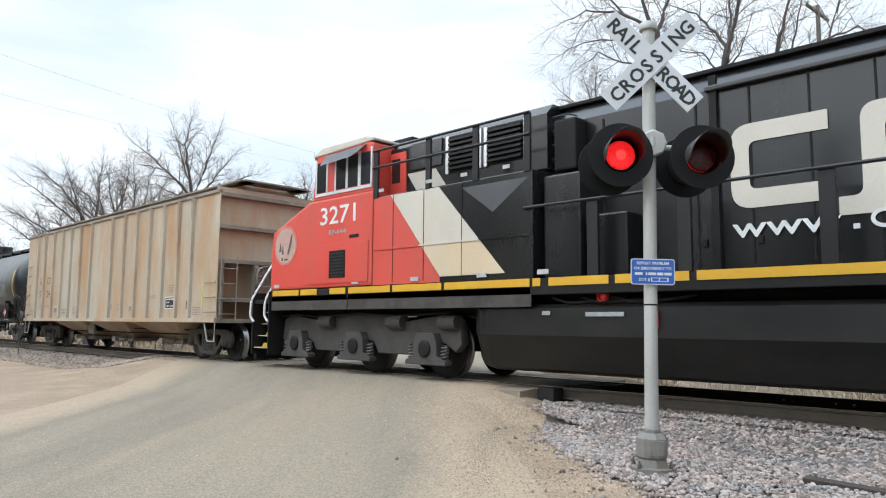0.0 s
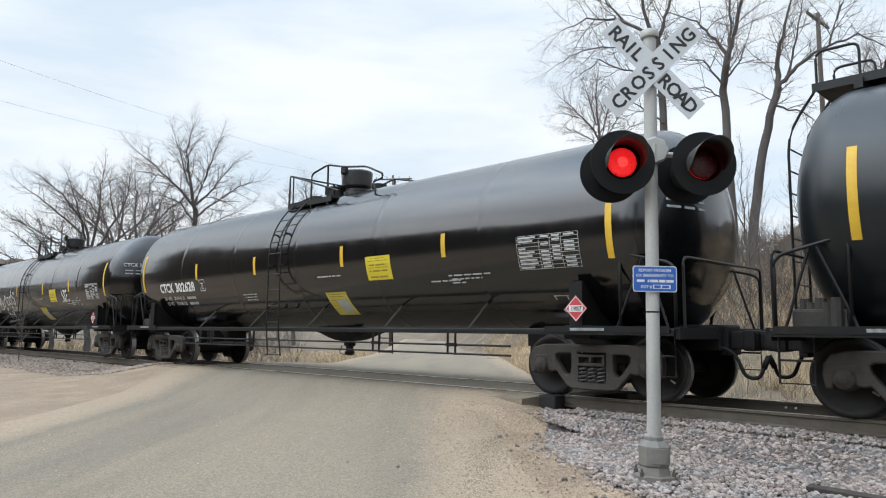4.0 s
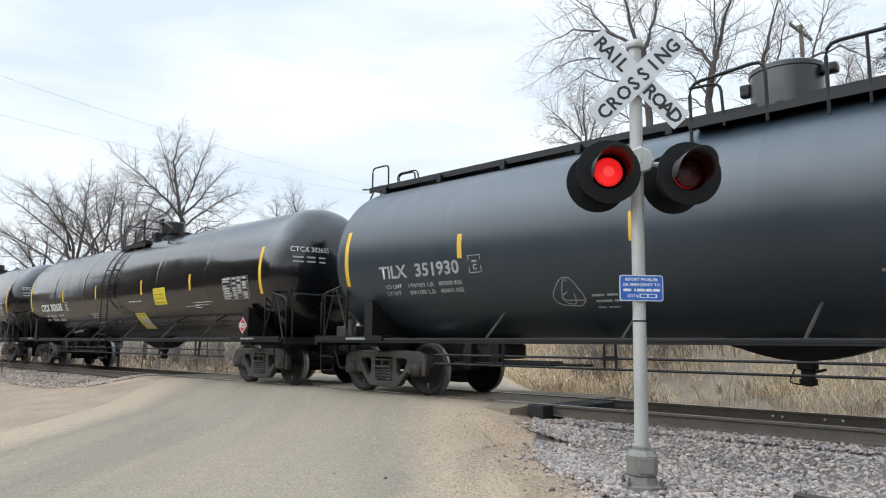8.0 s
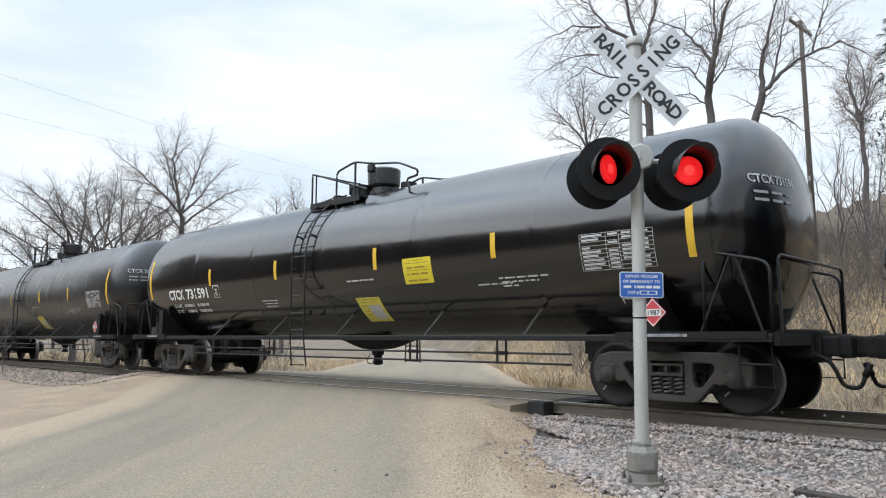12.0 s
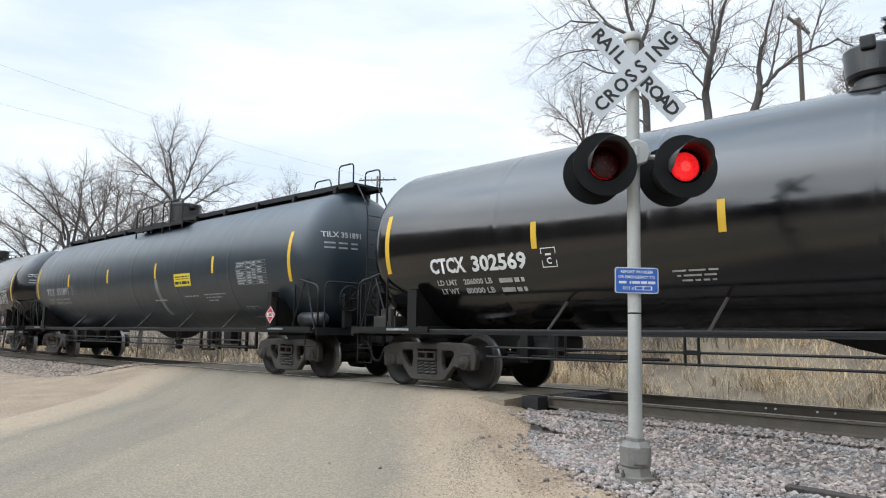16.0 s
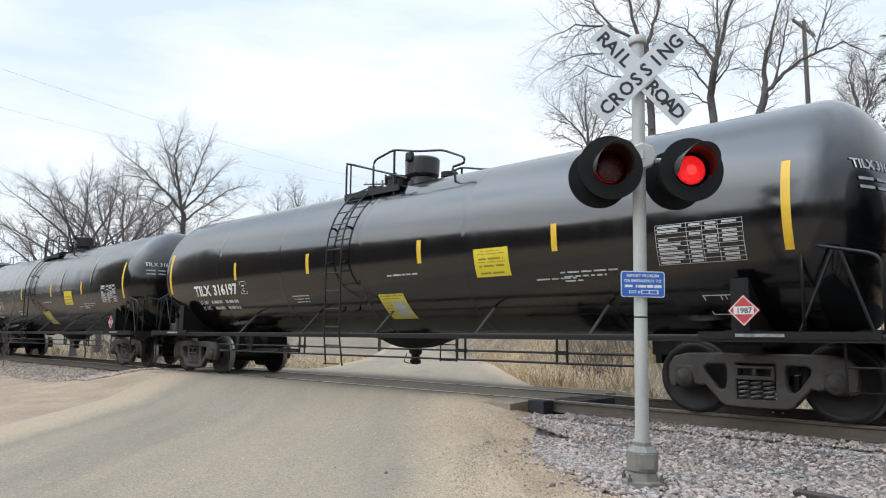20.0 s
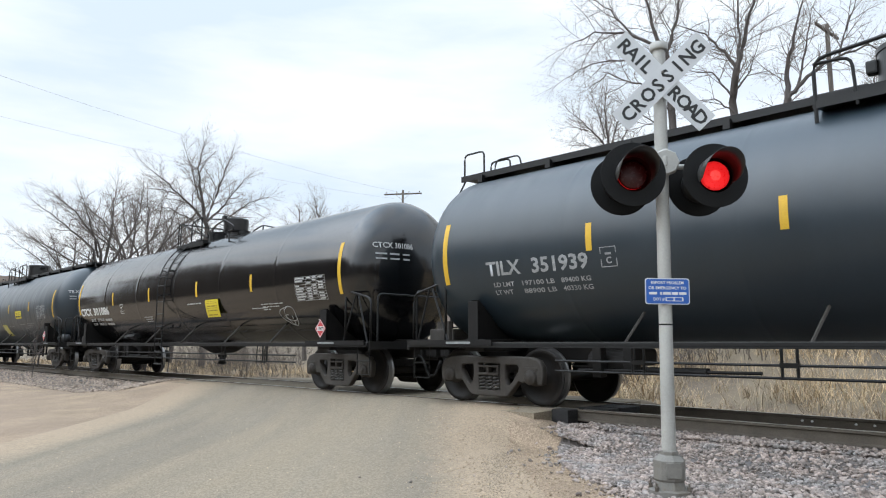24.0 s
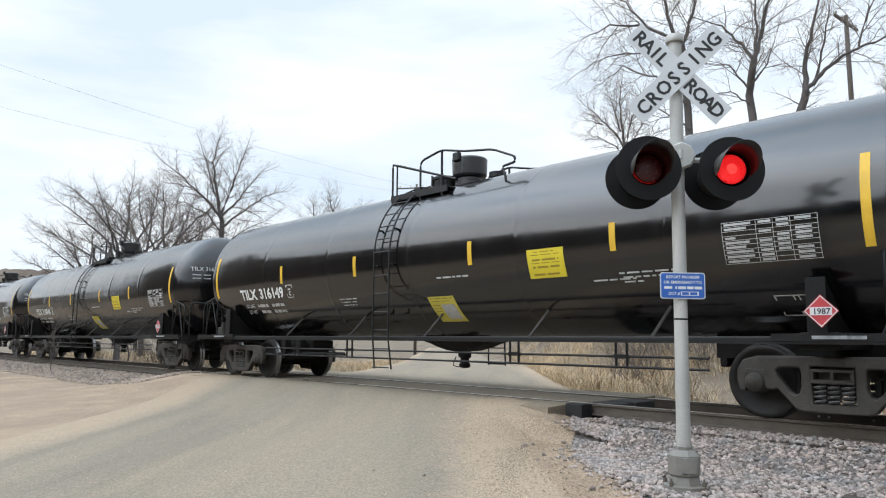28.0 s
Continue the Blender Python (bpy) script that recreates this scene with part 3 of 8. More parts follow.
for _ in range(9000):
    y = rng.uniform(3.2, 8.2)
    x = rng.uniform(-9.0, -2.2)
    if apron_edge(x, y) and x - road_centre(y) > road_half(y, 1) * (0.78 + 0.3 * rng.random()):
        pebbles.append((x, y, ground_z(x, y) + 0.014, rng.choice((0.010, 0.013, 0.017, 0.022))))
for _ in range(1500):
    x, y = rng.uniform(-9, -2.5), rng.uniform(3.2, 9.0)
    if apron_edge(x, y) and abs(x - road_centre(y)) > road_half(y, x - road_centre(y)) * (0.9 + 0.12 * rng.random()):
        pebbles.append((x, y, ground_z(x, y) + 0.012, rng.choice((0.012, 0.016, 0.022, 0.03))))
for _ in range(420):
    x, y = rng.uniform(-20, -3), rng.uniform(2.5, 8.6)
    if abs(x - road_centre(y)) < road_half(y):
        pebbles.append((x, y, ground_z(x, y) + 0.014, rng.choice((0.012, 0.016, 0.022))))
picked = [q for q in near_spots if -4.2 < q[0] < -2.4 and q[1] < 7.6][:280]
chosen = set(picked)
tagged(part("ballast_stones", scatter([q for q in near_spots if q not in chosen]), "stone", spill), kind="stuff")
tagged(part("ballast_stones", scatter(far_spots), "stone_tan", bed_left), kind="stuff")
tagged(part("pebbles", scatter(pebbles), "pebble", apron), kind="stuff")
scuffs = []
for _ in range(4500):
    y = rng.uniform(4.2, 7.7)
    u = rng.gauss(0, 0.14 + 0.06 * noise.noise((y * 1.6, 4.0, 0)))
    if rng.random() < 1 - abs(y - 6.0) / 2.2:
        x = -5.05 - (y - 5.7) * 0.83 + u
        scuffs.append((x, y, ground_z(x, y) + 0.012, rng.choice((0.008, 0.012, 0.015))))
tagged(part("tyre_scuff", scatter(scuffs), "skid", apron, "dark loosened gravel in a tyre scuff"), kind="stuff")

# track: two rails with bright heads, ties, and the crossing's panels
track = thing("railway_track", "single railway track, rusty rails with bright heads on dark timber ties", "railway track", kind="structure", at=(0, TRACK, 0))


def rail(y):
    prof = [(-0.07, -0.175), (0.07, -0.175), (0.07, -0.163), (0.012, -0.145), (0.012, -0.045), (0.036, -0.034), (0.036, -0.004), (-0.036, -0.004), (-0.036, -0.034), (-0.012, -0.045), (-0.012, -0.145), (-0.07, -0.163)]
    bm = bmesh.new()
    ends = [[bm.verts.new((x, y + a, b)) for a, b in prof] for x in (-260, 150)]
    for k in range(len(prof)):
        bm.faces.new((ends[0][k], ends[0][(k + 1) % len(prof)], ends[1][(k + 1) % len(prof)], ends[1][k]))
    r = part("rail", bm, "rail_side", track)
    part("rail_head", boxed(-260, 150, y - 0.033, y + 0.033, -0.0038, 0.0), "rail_head", r, "bright worn rail head")
    return r


for side in (-0.755, 0.755):
    rail(side)
tie_mesh = None
for k in range(-124, 16):
    x = k * 0.52
    if -19.8 < x < -6.6:
        continue
    if tie_mesh is None:
        t = part("tie", boxed(-0.115, 0.115, -1.22, 1.22, -0.38, -0.196, bevel=0.012), "tie", track)
        tie_mesh = t.data
    else:
        t = new("tie", tie_mesh)
        t.parent = track
    t.location = (x + random.uniform(-0.03, 0.03), random.uniform(-0.05, 0.05), random.uniform(-0.012, 0.004))
    t.rotation_euler = (0, 0, random.uniform(-0.02, 0.02))
bolt_mesh = None
for bx in (-3.75, -3.62, -3.07, -2.85, -9.0):
    for by in (0.70,):
        if bolt_mesh is None:
            q = part("bolt", lathe(bmesh.new(), [(0.0, -0.02), (0.016, -0.02), (0.016, 0.0), (0.0, 0.0)], 8, "y"), "label_white", track, "pale spike head")
            bolt_mesh = q.data
        else:
            q = new("bolt", bolt_mesh)
            q.parent = track
        q.location = (bx, by, -0.075)

crossing = thing("crossing_surface", "asphalt and rubber crossing surface between the rails", "level crossing", kind="structure", at=(0, 0, 0))
for y0, y1, mat in ((8.55, 9.225, "asphalt"), (9.41, 10.71, "asphalt"), (10.895, 11.6, "asphalt")):
    bm = bmesh.new()
    x0, x1 = (-19.7, -6.76)
    n = 40
    cols = []
    for i in range(n + 1):
        x = x0 + (x1 - x0) * i / n
        zz = -0.014 + 0.01 * noise.noise((x, y0, 2.0))
        cols.append([bm.verts.new((x, y0, zz - (0.03 if mat == "asphalt" and y0 < 9 else 0))), bm.verts.new((x, y1, zz)), bm.verts.new((x, y1, -0.3)), bm.verts.new((x, y0, -0.3))])
    for a, b in zip(cols, cols[1:]):
        for k in range(4):
            bm.faces.new((a[k], b[k], b[(k + 1) % 4], a[(k + 1) % 4]))
    bm.faces.new(cols[0])
    bm.faces.new(cols[-1][::-1])
    part("crossing_strip", bm, mat, crossing)
for y0, y1, xa, xb in ((8.95, 9.215, -6.74, -6.44), (9.42, 9.98, -6.74, -6.2), (10.05, 10.62, -6.74, -6.2)):
    part("rubber_panel", boxed(xa, xb, y0, y1, -0.30, -0.012 if y0 > 9 else 0.004, bevel=0.02), "crossing_timber", crossing, "black rubber crossing panel end")
part("flange_groove", boxed(-19.7, -6.6, 9.348, 9.41, -0.3, -0.06), "crossing_timber", crossing)
part("flange_groove", boxed(-19.7, -6.6, 10.71, 10.77, -0.3, -0.06), "crossing_timber", crossing)

# the old tie lying in the ballast by the mast
M["frame_wood"] = material("blackened_old_tie_wood", (0.062, 0.050, 0.042), 0.9, vary=0.4, scale=6, fine=40, bump=0.5, stretch=(0.6, 3, 3))
old_tie = bmesh.new()
box(old_tie, -1.25, 1.25, -0.055, 0.055, -0.05, 0.004, bevel=0.008)
ot = tagged(part("discarded_tie", old_tie, "frame_wood"), "weathered discarded timber tie lying in the ballast", "railway tie")
ot.matrix_world = pose(-1.02, 6.90, -0.40, 5, 1.2, -2)

# ---- crossing signal ----
mast = thing("crossing_signal", "galvanised railroad crossing mast with crossbuck and twin red lamps", "crossing signal")
lean = Vector((0.05, 0.027, 4.4)).normalized()
mast.matrix_world = Matrix.Translation((-3.43, 6.34, -0.42)) @ Vector((0, 0, 1)).rotation_difference(lean).to_matrix().to_4x4() @ pose(0, 0, 0, 0, 0, 45)
part("pole", lathe(bmesh.new(), [(0.066, 0.3), (0.064, 1.2), (0.0635, 1.205), (0.0635, 4.36)], 24), "galvanised", mast, smooth=True)
part("pole_cap", lathe(bmesh.new(), [(0.085, 4.33), (0.09, 4.34), (0.09, 4.40), (0.08, 4.41), (0.001, 4.415)], 20, close=True), "galvanised", mast, smooth=True)
part("pole_band", lathe(bmesh.new(), [(0.0645, 1.572), (0.066, 1.574), (0.066, 1.586), (0.0645, 1.588)], 20), "hood_black", mast)
foot = bmesh.new()
lathe(foot, [(0.20, -0.06), (0.20, 0.05), (0.15, 0.06), (0.135, 0.13), (0.15, 0.15), (0.15, 0.32), (0.11, 0.36), (0.085, 0.37), (0.085, 0.40), (0.067, 0.41)], 8)
part("base_casting", foot, "cast_alloy", mast, "dull cast aluminium pedestal")
part("base_door", boxed(-0.07, 0.07, -0.153, -0.135, 0.17, 0.31, bevel=0.006), "cast_alloy", mast)
for sx in (-1, 1):
    for sy in (-1, 1):
        part("anchor_bolt", lathe(bmesh.new(), [(0.02, 0.05), (0.02, 0.09), (0.009, 0.09), (0.009, 0.12), (0.0, 0.12)], 6, centre=(sx * 0.15, sy * 0.10, 0)), "rail_side", mast)

# crossbuck: two blades that cross at right angles, lettered
ZB = 3.985
buck = part("crossbuck", boxed(-0.05, 0.05, -0.085, -0.063, ZB - 0.05, ZB + 0.05), "galvanised", mast, "white crossbuck with black capital letters")


def blade(words, turn, depth):
    hw, hl = 0.114, 0.61
    c = 0.03
    me = outline_mesh([[(-hl, -hw), (hl, -hw), (hl, hw), (-hl, hw)]], 0.006, 0.001)
    b = part("blade", me, "sign_white", buck)
    m = Matrix.Translation((0, depth, ZB)) @ Matrix.Rotation(radians(-turn), 4, "Y")
    b.matrix_basis = m
    # letters are set as two words with the crossing between them
    for text, start, span in words:
        chars = len(text)
        for i, ch in enumerate(text):
            lt = lettering(ch, 0.138, 0.98, 0.0006, 0.005)
            w = width_of(lt)
            x0 = min(v.co.x for v in lt.vertices)
            cx = start + span * (i + 0.5) / chars
            lt.transform(Matrix.Translation((cx - w / 2 - x0, depth - 0.0045, -0.069)))
            lt.transform(Matrix.Translation((0, 0, ZB)) @ Matrix.Rotation(radians(-turn), 4, "Y"))
            part("letter", lt, "sign_black", buck)
    return b


blade((("RAIL", -0.55, 0.40), ("ROAD", 0.13, 0.45)), -45, -0.093)
blade((("CROSSING", -0.56, 1.12),), 45, -0.101)
for s in (-1, 1):
    part("fixing_bolt", lathe(bmesh.new(), [(0.012, -0.112), (0.012, -0.105), (0.0, -0.112)], 8, "y", (0, 0, ZB + s * 0.085)), "cast_alloy", buck)

# twin lamps, a pair on each face
ZL = 2.995
arm = bmesh.new()
tube(arm, [(-0.40, 0, ZL + 0.14), (0.40, 0, ZL + 0.14)], 0.026, 10)
part("cross_arm", arm, "galvanised", mast)
jb = bmesh.new()
lathe(jb, [(0.135, -0.045), (0.135, 0.045)], 8, "z", (0, 0, ZL + 0.17), close=True)
lathe(jb, [(0.001, -0.125), (0.12, -0.125), (0.135, -0.11), (0.135, -0.05)], 8, "y", (0.01, 0, ZL + 0.16))
part("junction_box", jb, "galvanised", mast, "pale cast junction box")


def lamp_head(x, face):
    """A lamp facing -y (face = 1) or +y (face = -1): round backing, housing, visor."""
    m = Matrix.Translation((x, 0, ZL)) @ (Matrix.Identity(4) if face == 1 else Matrix.Rotation(radians(180), 4, "Z"))
    d = -0.25
    bm = lathe(bmesh.new(), [(0.165, d + 0.02), (0.168, d), (0.308, d), (0.311, d + 0.004), (0.308, d + 0.008), (0.175, d + 0.008), (0.17, d + 0.04)], 64, "y")
    bm.transform(m)
    head = part("lamp_head", bm, "hood_black", mast, "round black backing disc")
    bm = lathe(bmesh.new(), [(0.17, d + 0.02), (0.185, d + 0.06), (0.18, d + 0.16), (0.13, d + 0.215), (0.001, d + 0.225)], 32, "y")
    bm.transform(m)
    part("housing", bm, "hood_black", head, smooth=True)
    # visor: a sleeve cut away below, its outer faces in the grey of the painted sheen
    bm = bmesh.new()
    n = 30
    prev = None
    for i in range(n + 1):
        t = radians(-25 + 230 * i / n)
        k = max(0.0, math.sin(radians(180 * i / n))) ** 0.5
        L = 0.02 + 0.35 * k
        ring = []
        for rr, dd in ((0.172, 0.0), (0.180, -L), (0.177, -L), (0.169, 0.0)):
            ring.append(bm.verts.new((rr * math.cos(t), d + dd, rr * math.sin(t))))
        if prev:
            for a in range(4):
                bm.faces.new((prev[a], ring[a], ring[(a + 1) % 4], prev[(a + 1) % 4])).material_index = 1 if a == 0 else 0
        prev = ring
    bm.transform(m)
    part("visor", bm, ["visor_black", "visor_grey"], head, smooth=True)
    bm = bmesh.new()
    tube(bm, rounded([(0, d + 0.2, 0.0), (0, 0.02, 0.03), (0, 0.0, 0.14)], 0.05), 0.022, 8)
    bm.transform(m)
    part("lamp_bracket", bm, "galvanised", head)
    return head


def lens(x):
    """A lamp unit with a lit face and a dark face, which turns in its housing."""
    bm = lathe(bmesh.new(), [(0.142, -0.004), (0.142, -0.010), (0.126, -0.020), (0.05, -0.032), (0.001, -0.035)], 32, "y")
    lit = [f.index for f in bm.faces]
    k = len(bm.faces)
    lathe(bm, [(0.001, 0.035), (0.07, 0.031), (0.120, 0.022), (0.142, 0.010), (0.142, 0.004)], 32, "y")
    for i, f in enumerate(bm.faces):
        f.material_index = (2 if i // 32 < 2 else (0 if i // 32 == 2 else 3)) if i < k else 1
    ob = part("lamp_lens", bm, ["lens_lit", "lens_dark", "lens_rim", "lens_hot"], mast, "red lamp lens that turns lit side out", smooth=True)
    ob.location = (x, -0.215, ZL)
    return ob


for fx in (-0.345, 0.435):
    lamp_head(fx, 1)
    lamp_head(fx, -1)
lens_left, lens_right = lens(-0.345), lens(0.435)
for fx in (-0.345, 0.435):
    bm = lathe(bmesh.new(), [(0.150, 0.245), (0.12, 0.262), (0.001, 0.27)], 24, "y", (fx, 0, ZL))
    part("rear_lens", bm, "lens_dark", mast, smooth=True)

# the blue notice on the mast
ZS = 1.895
def rounded_rect(w, hgt, r, n=4):
    pts = []
    for cx, cz, a in ((w - r, hgt - r, 0), (-w + r, hgt - r, 90), (-w + r, -hgt + r, 180), (w - r, -hgt + r, 270)):
        for i in range(n + 1):
            t = radians(a + 90 * i / n)
            pts.append((cx + r * math.cos(t), cz + r * math.sin(t)))
    return pts


def placed(me, x, y, z):
    me.transform(Matrix.Translation((x, y, z)))
    return me


notice = part("notice_sign", placed(outline_mesh([rounded_rect(0.212, 0.125, 0.025)], 0.004, 0.0005), 0, -0.078, ZS), "sign_white", mast, "blue emergency notice with white lettering")
part("notice_face", placed(outline_mesh([rounded_rect(0.203, 0.116, 0.02)], 0.002), 0, -0.0815, ZS), "sign_blue", notice)


def notice_line(text, zc, hgt, x0, x1):
    lt = lettering(text, hgt, 1.0, 0.0004, 0.0008)
    k = (x1 - x0) / width_of(lt)
    lt.transform(Matrix.Diagonal((k, 1, 1, 1)))
    placed(lt, x0 - min(v.co.x for v in lt.vertices), -0.0836, ZS + zc - hgt / 2)
    part("notice_text", lt, "label_white", notice)


notice_line("REPORT PROBLEM", 0.083, 0.028, -0.155, 0.155)
notice_line("OR EMERGENCY TO", 0.033, 0.028, -0.180, 0.180)
notice_line("DOT #", -0.075, 0.030, -0.135, -0.03)
for x0, x1, zc, hh in ((-0.175, -0.10, -0.02, 0.024), (-0.07, -0.055, -0.02, 0.026), (-0.045, 0.03, -0.02, 0.026), (0.04, 0.10, -0.02, 0.026), (0.11, 0.18, -0.02, 0.026)):
    part("notice_bar", boxed(x0, x1, -0.0842, -0.0826, ZS + zc - hh / 2, ZS + zc + hh / 2), "label_white", notice)
part("notice_panel", boxed(-0.02, 0.15, -0.0842, -0.0826, ZS - 0.094, ZS - 0.056), "label_white", notice)
for x0, x1 in ((-0.008, 0.055), (0.067, 0.135)):
    part("notice_bar", boxed(x0, x1, -0.0850, -0.0843, ZS - 0.088, ZS - 0.062), "sign_blue", notice)
for dz in (-0.07, 0.07):
    part("sign_band", lathe(bmesh.new(), [(0.067, ZS + dz), (0.074, ZS + dz), (0.074, ZS + dz + 0.025), (0.067, ZS + dz + 0.025)], 16), "galvanised", mast)

# ---- the train: shared running gear ----
WHEEL_R = 0.457


def wheel_mesh():
    """A wheel about the y axis, its outer face towards -y."""
    bm = bmesh.new()
    prof = [(0.001, -0.10), (0.10, -0.10), (0.115, -0.06), (0.20, -0.03), (0.36, -0.035), (0.385, -0.068), (0.448, -0.070), (0.455, -0.062), (0.457, 0.02), (0.470, 0.035), (0.484, 0.045), (0.484, 0.062), (0.470, 0.070), (0.385, 0.070), (0.36, 0.01), (0.20, 0.0), (0.115, 0.06), (0.001, 0.06)]
    lathe(bm, prof, 40, "y")
    seg = 40
    for i, f in enumerate(bm.faces):
        f.material_index = 1 if i // seg in (7, 8, 9, 10, 11) else 0
    me = bpy.data.meshes.new("wheel")
    bm.to_mesh(me)
    bm.free()
    me.polygons.foreach_set("use_smooth", [True] * len(me.polygons))
    me.materials.append(M["wheel_iron"])
    me.materials.append(M["wheel_tread"])
    return me


WHEEL = wheel_mesh()
WHEEL_FAR = WHEEL.copy()
WHEEL_FAR.transform(Matrix.Rotation(radians(180), 4, "Z"))
_ax = bmesh.new()
cyl(_ax, (0, -1.02, 0), (0, 1.02, 0), 0.08, 12)
AXLE = bpy.data.meshes.new("axle")
_ax.to_mesh(AXLE)
_ax.free()
AXLE.materials.append(M["wheel_iron"])
_mk = bmesh.new()
box(_mk, -0.012, 0.012, -0.0745, -0.0715, 0.25, 0.33)
WHEEL_MARK = bpy.data.meshes.new("chalk_mark")
_mk.to_mesh(WHEEL_MARK)
_mk.free()
WHEEL_MARK.materials.append(M["label_faded"])


def wheelset(car, x, r=WHEEL_R):
    ws = new("wheelset", AXLE)
    ws.parent = car
    ws.location = (x, 0, r)
    k = r / WHEEL_R
    for y, me in ((-0.765, WHEEL), (0.765, WHEEL_FAR)):
        w = new("wheel", me)
        w.parent = ws
        w.location = (0, y, 0)
        if k != 1:
            w.scale = (k, 1, k)
    mk = new("chalk_mark", WHEEL_MARK)
    mk.parent = ws
    mk.location = (0, -0.765, 0)
    return ws


def mirrored(pts):
    return pts + [(-x, z) for x, z in pts[::-1]]


FRAME_OUT = mirrored([(0.0, 0.755), (0.45, 0.765), (0.86, 0.755), (1.02, 0.71), (1.09, 0.61), (1.10, 0.50), (1.08, 0.37), (1.03, 0.36), (1.0, 0.47), (0.94, 0.545), (0.84, 0.545), (0.775, 0.47), (0.755, 0.40), (0.70, 0.39), (0.62, 0.41), (0.42, 0.185), (0.36, 0.155), (0.0, 0.145)][::1])
SIDE_FRAME = outline_mesh([
    FRAME_OUT,
    [(-0.255, 0.685), (0.255, 0.685), (0.255, 0.215), (-0.255, 0.215)],
    [(0.33, 0.63), (0.36, 0.665), (0.60, 0.665), (0.655, 0.62), (0.645, 0.54), (0.50, 0.345), (0.43, 0.30), (0.36, 0.33), (0.33, 0.42)],
    [(-0.33, 0.63), (-0.33, 0.42), (-0.36, 0.33), (-0.43, 0.30), (-0.50, 0.345), (-0.645, 0.54), (-0.655, 0.62), (-0.60, 0.665), (-0.36, 0.665)],
], 0.13, 0.022)
SIDE_FRAME.materials.append(M["truck_iron"])


def spring_mesh():
    bm = bmesh.new()
    pts = []
    n = 40
    for i in range(n + 1):
        t = 2 * math.pi * 4.5 * i / n
        pts.append((0.062 * math.cos(t), 0.062 * math.sin(t), 0.225 + 0.245 * i / n))
    tube(bm, pts, 0.017, 5)
    me = bpy.data.meshes.new("spring")
    bm.to_mesh(me)
    bm.free()
    me.materials.append(M["spring"])
    return me


SPRING = spring_mesh()


def small_mesh(name, bm, mat, smooth=False):
    me = bpy.data.meshes.new(name)
    bm.to_mesh(me)
    bm.free()
    me.materials.append(M[mat])
    if smooth:
        me.polygons.foreach_set("use_smooth", [True] * len(me.polygons))
    return me


_b = bmesh.new()
box(_b, -0.2, 0.2, -0.98, 0.98, 0.50, 0.66, bevel=0.02)
cyl(_b, (0, 0, 0.6), (0, 0, 0.86), 0.2, 16)
for _s in (-1, 1):
    # bolster end: a bar on the springs, a bar above it and webs between the pockets
    box(_b, -0.235, 0.235, _s * 1.07 - 0.06, _s * 1.07 + 0.06, 0.47, 0.515, bevel=0.01)
    box(_b, -0.235, 0.235, _s * 1.07 - 0.06, _s * 1.07 + 0.06, 0.60, 0.635, bevel=0.01)
    for _x in (-0.215, 0.0, 0.215):
        box(_b, _x - 0.02, _x + 0.02, _s * 1.07 - 0.055, _s * 1.07 + 0.055, 0.51, 0.605, bevel=0.006)
    box(_b, -0.16, 0.16, _s * 0.6 - 0.1, _s * 0.6 + 0.1, 0.66, 0.76, bevel=0.01)
BOLSTER = small_mesh("truck", _b, "truck_iron")
_b = bmesh.new()
lathe(_b, [(0.001, -0.115), (0.06, -0.115), (0.065, -0.105), (0.095, -0.10), (0.118, -0.075), (0.118, 0.05), (0.14, 0.06), (0.14, 0.12)], 16, "y")
for _k in range(3):
    _t = 2 * math.pi * _k / 3 + 0.5
    lathe(_b, [(0.018, -0.09), (0.018, -0.108), (0.0, -0.108)], 6, "y", (0.06 * math.cos(_t), 0, 0.06 * math.sin(_t)))
BEARING = small_mesh("bearing_cap", _b, "truck_iron", True)
_b = bmesh.new()
box(_b, -0.13, 0.13, -0.075, 0.075, 0.09, 0.16, bevel=0.015)
ADAPTER = small_mesh("bearing_adapter", _b, "truck_iron")
_b = bmesh.new()
for _s in (-1, 1):
    cyl(_b, (_s * 0.36, -0.9, 0.33), (_s * 0.36, 0.9, 0.33), 0.045, 8)
    box(_b, _s * 0.40 - 0.03, _s * 0.40 + 0.03, -0.88, -0.66, 0.24, 0.52)
    box(_b, _s * 0.40 - 0.03, _s * 0.40 + 0.03, 0.66, 0.88, 0.24, 0.52)
box(_b, -0.45, 0.45, -0.03, 0.03, 0.36, 0.42)
BRAKE = small_mesh("brake_beam", _b, "frame_black")


def sub(name, me, parent, at=(0, 0, 0), turn=None):
    ob = new(name, me)
    ob.parent = parent
    ob.location = at
    if turn:
        ob.rotation_euler = turn
    return ob


def freight_truck(car, x):
    t = new("truck", BOLSTER)
    t.parent = car
    t.location = (x, 0, 0)
    for s in (-1, 1):
        f = sub("side_frame", SIDE_FRAME, t, (0, s * 1.03, 0))
        for sx in (-0.15, 0, 0.15):
            sub("spring", SPRING, t, (sx, s * 1.05, 0))
        for sx in (-0.889, 0.889):
            sub("bearing_cap", BEARING, t, (sx, s * 1.05, WHEEL_R), (0, 0, 0 if s < 0 else math.pi))
            sub("bearing_adapter", ADAPTER, t, (sx, s * 1.03, WHEEL_R))
    sub("brake_beam", BRAKE, t)
    return t


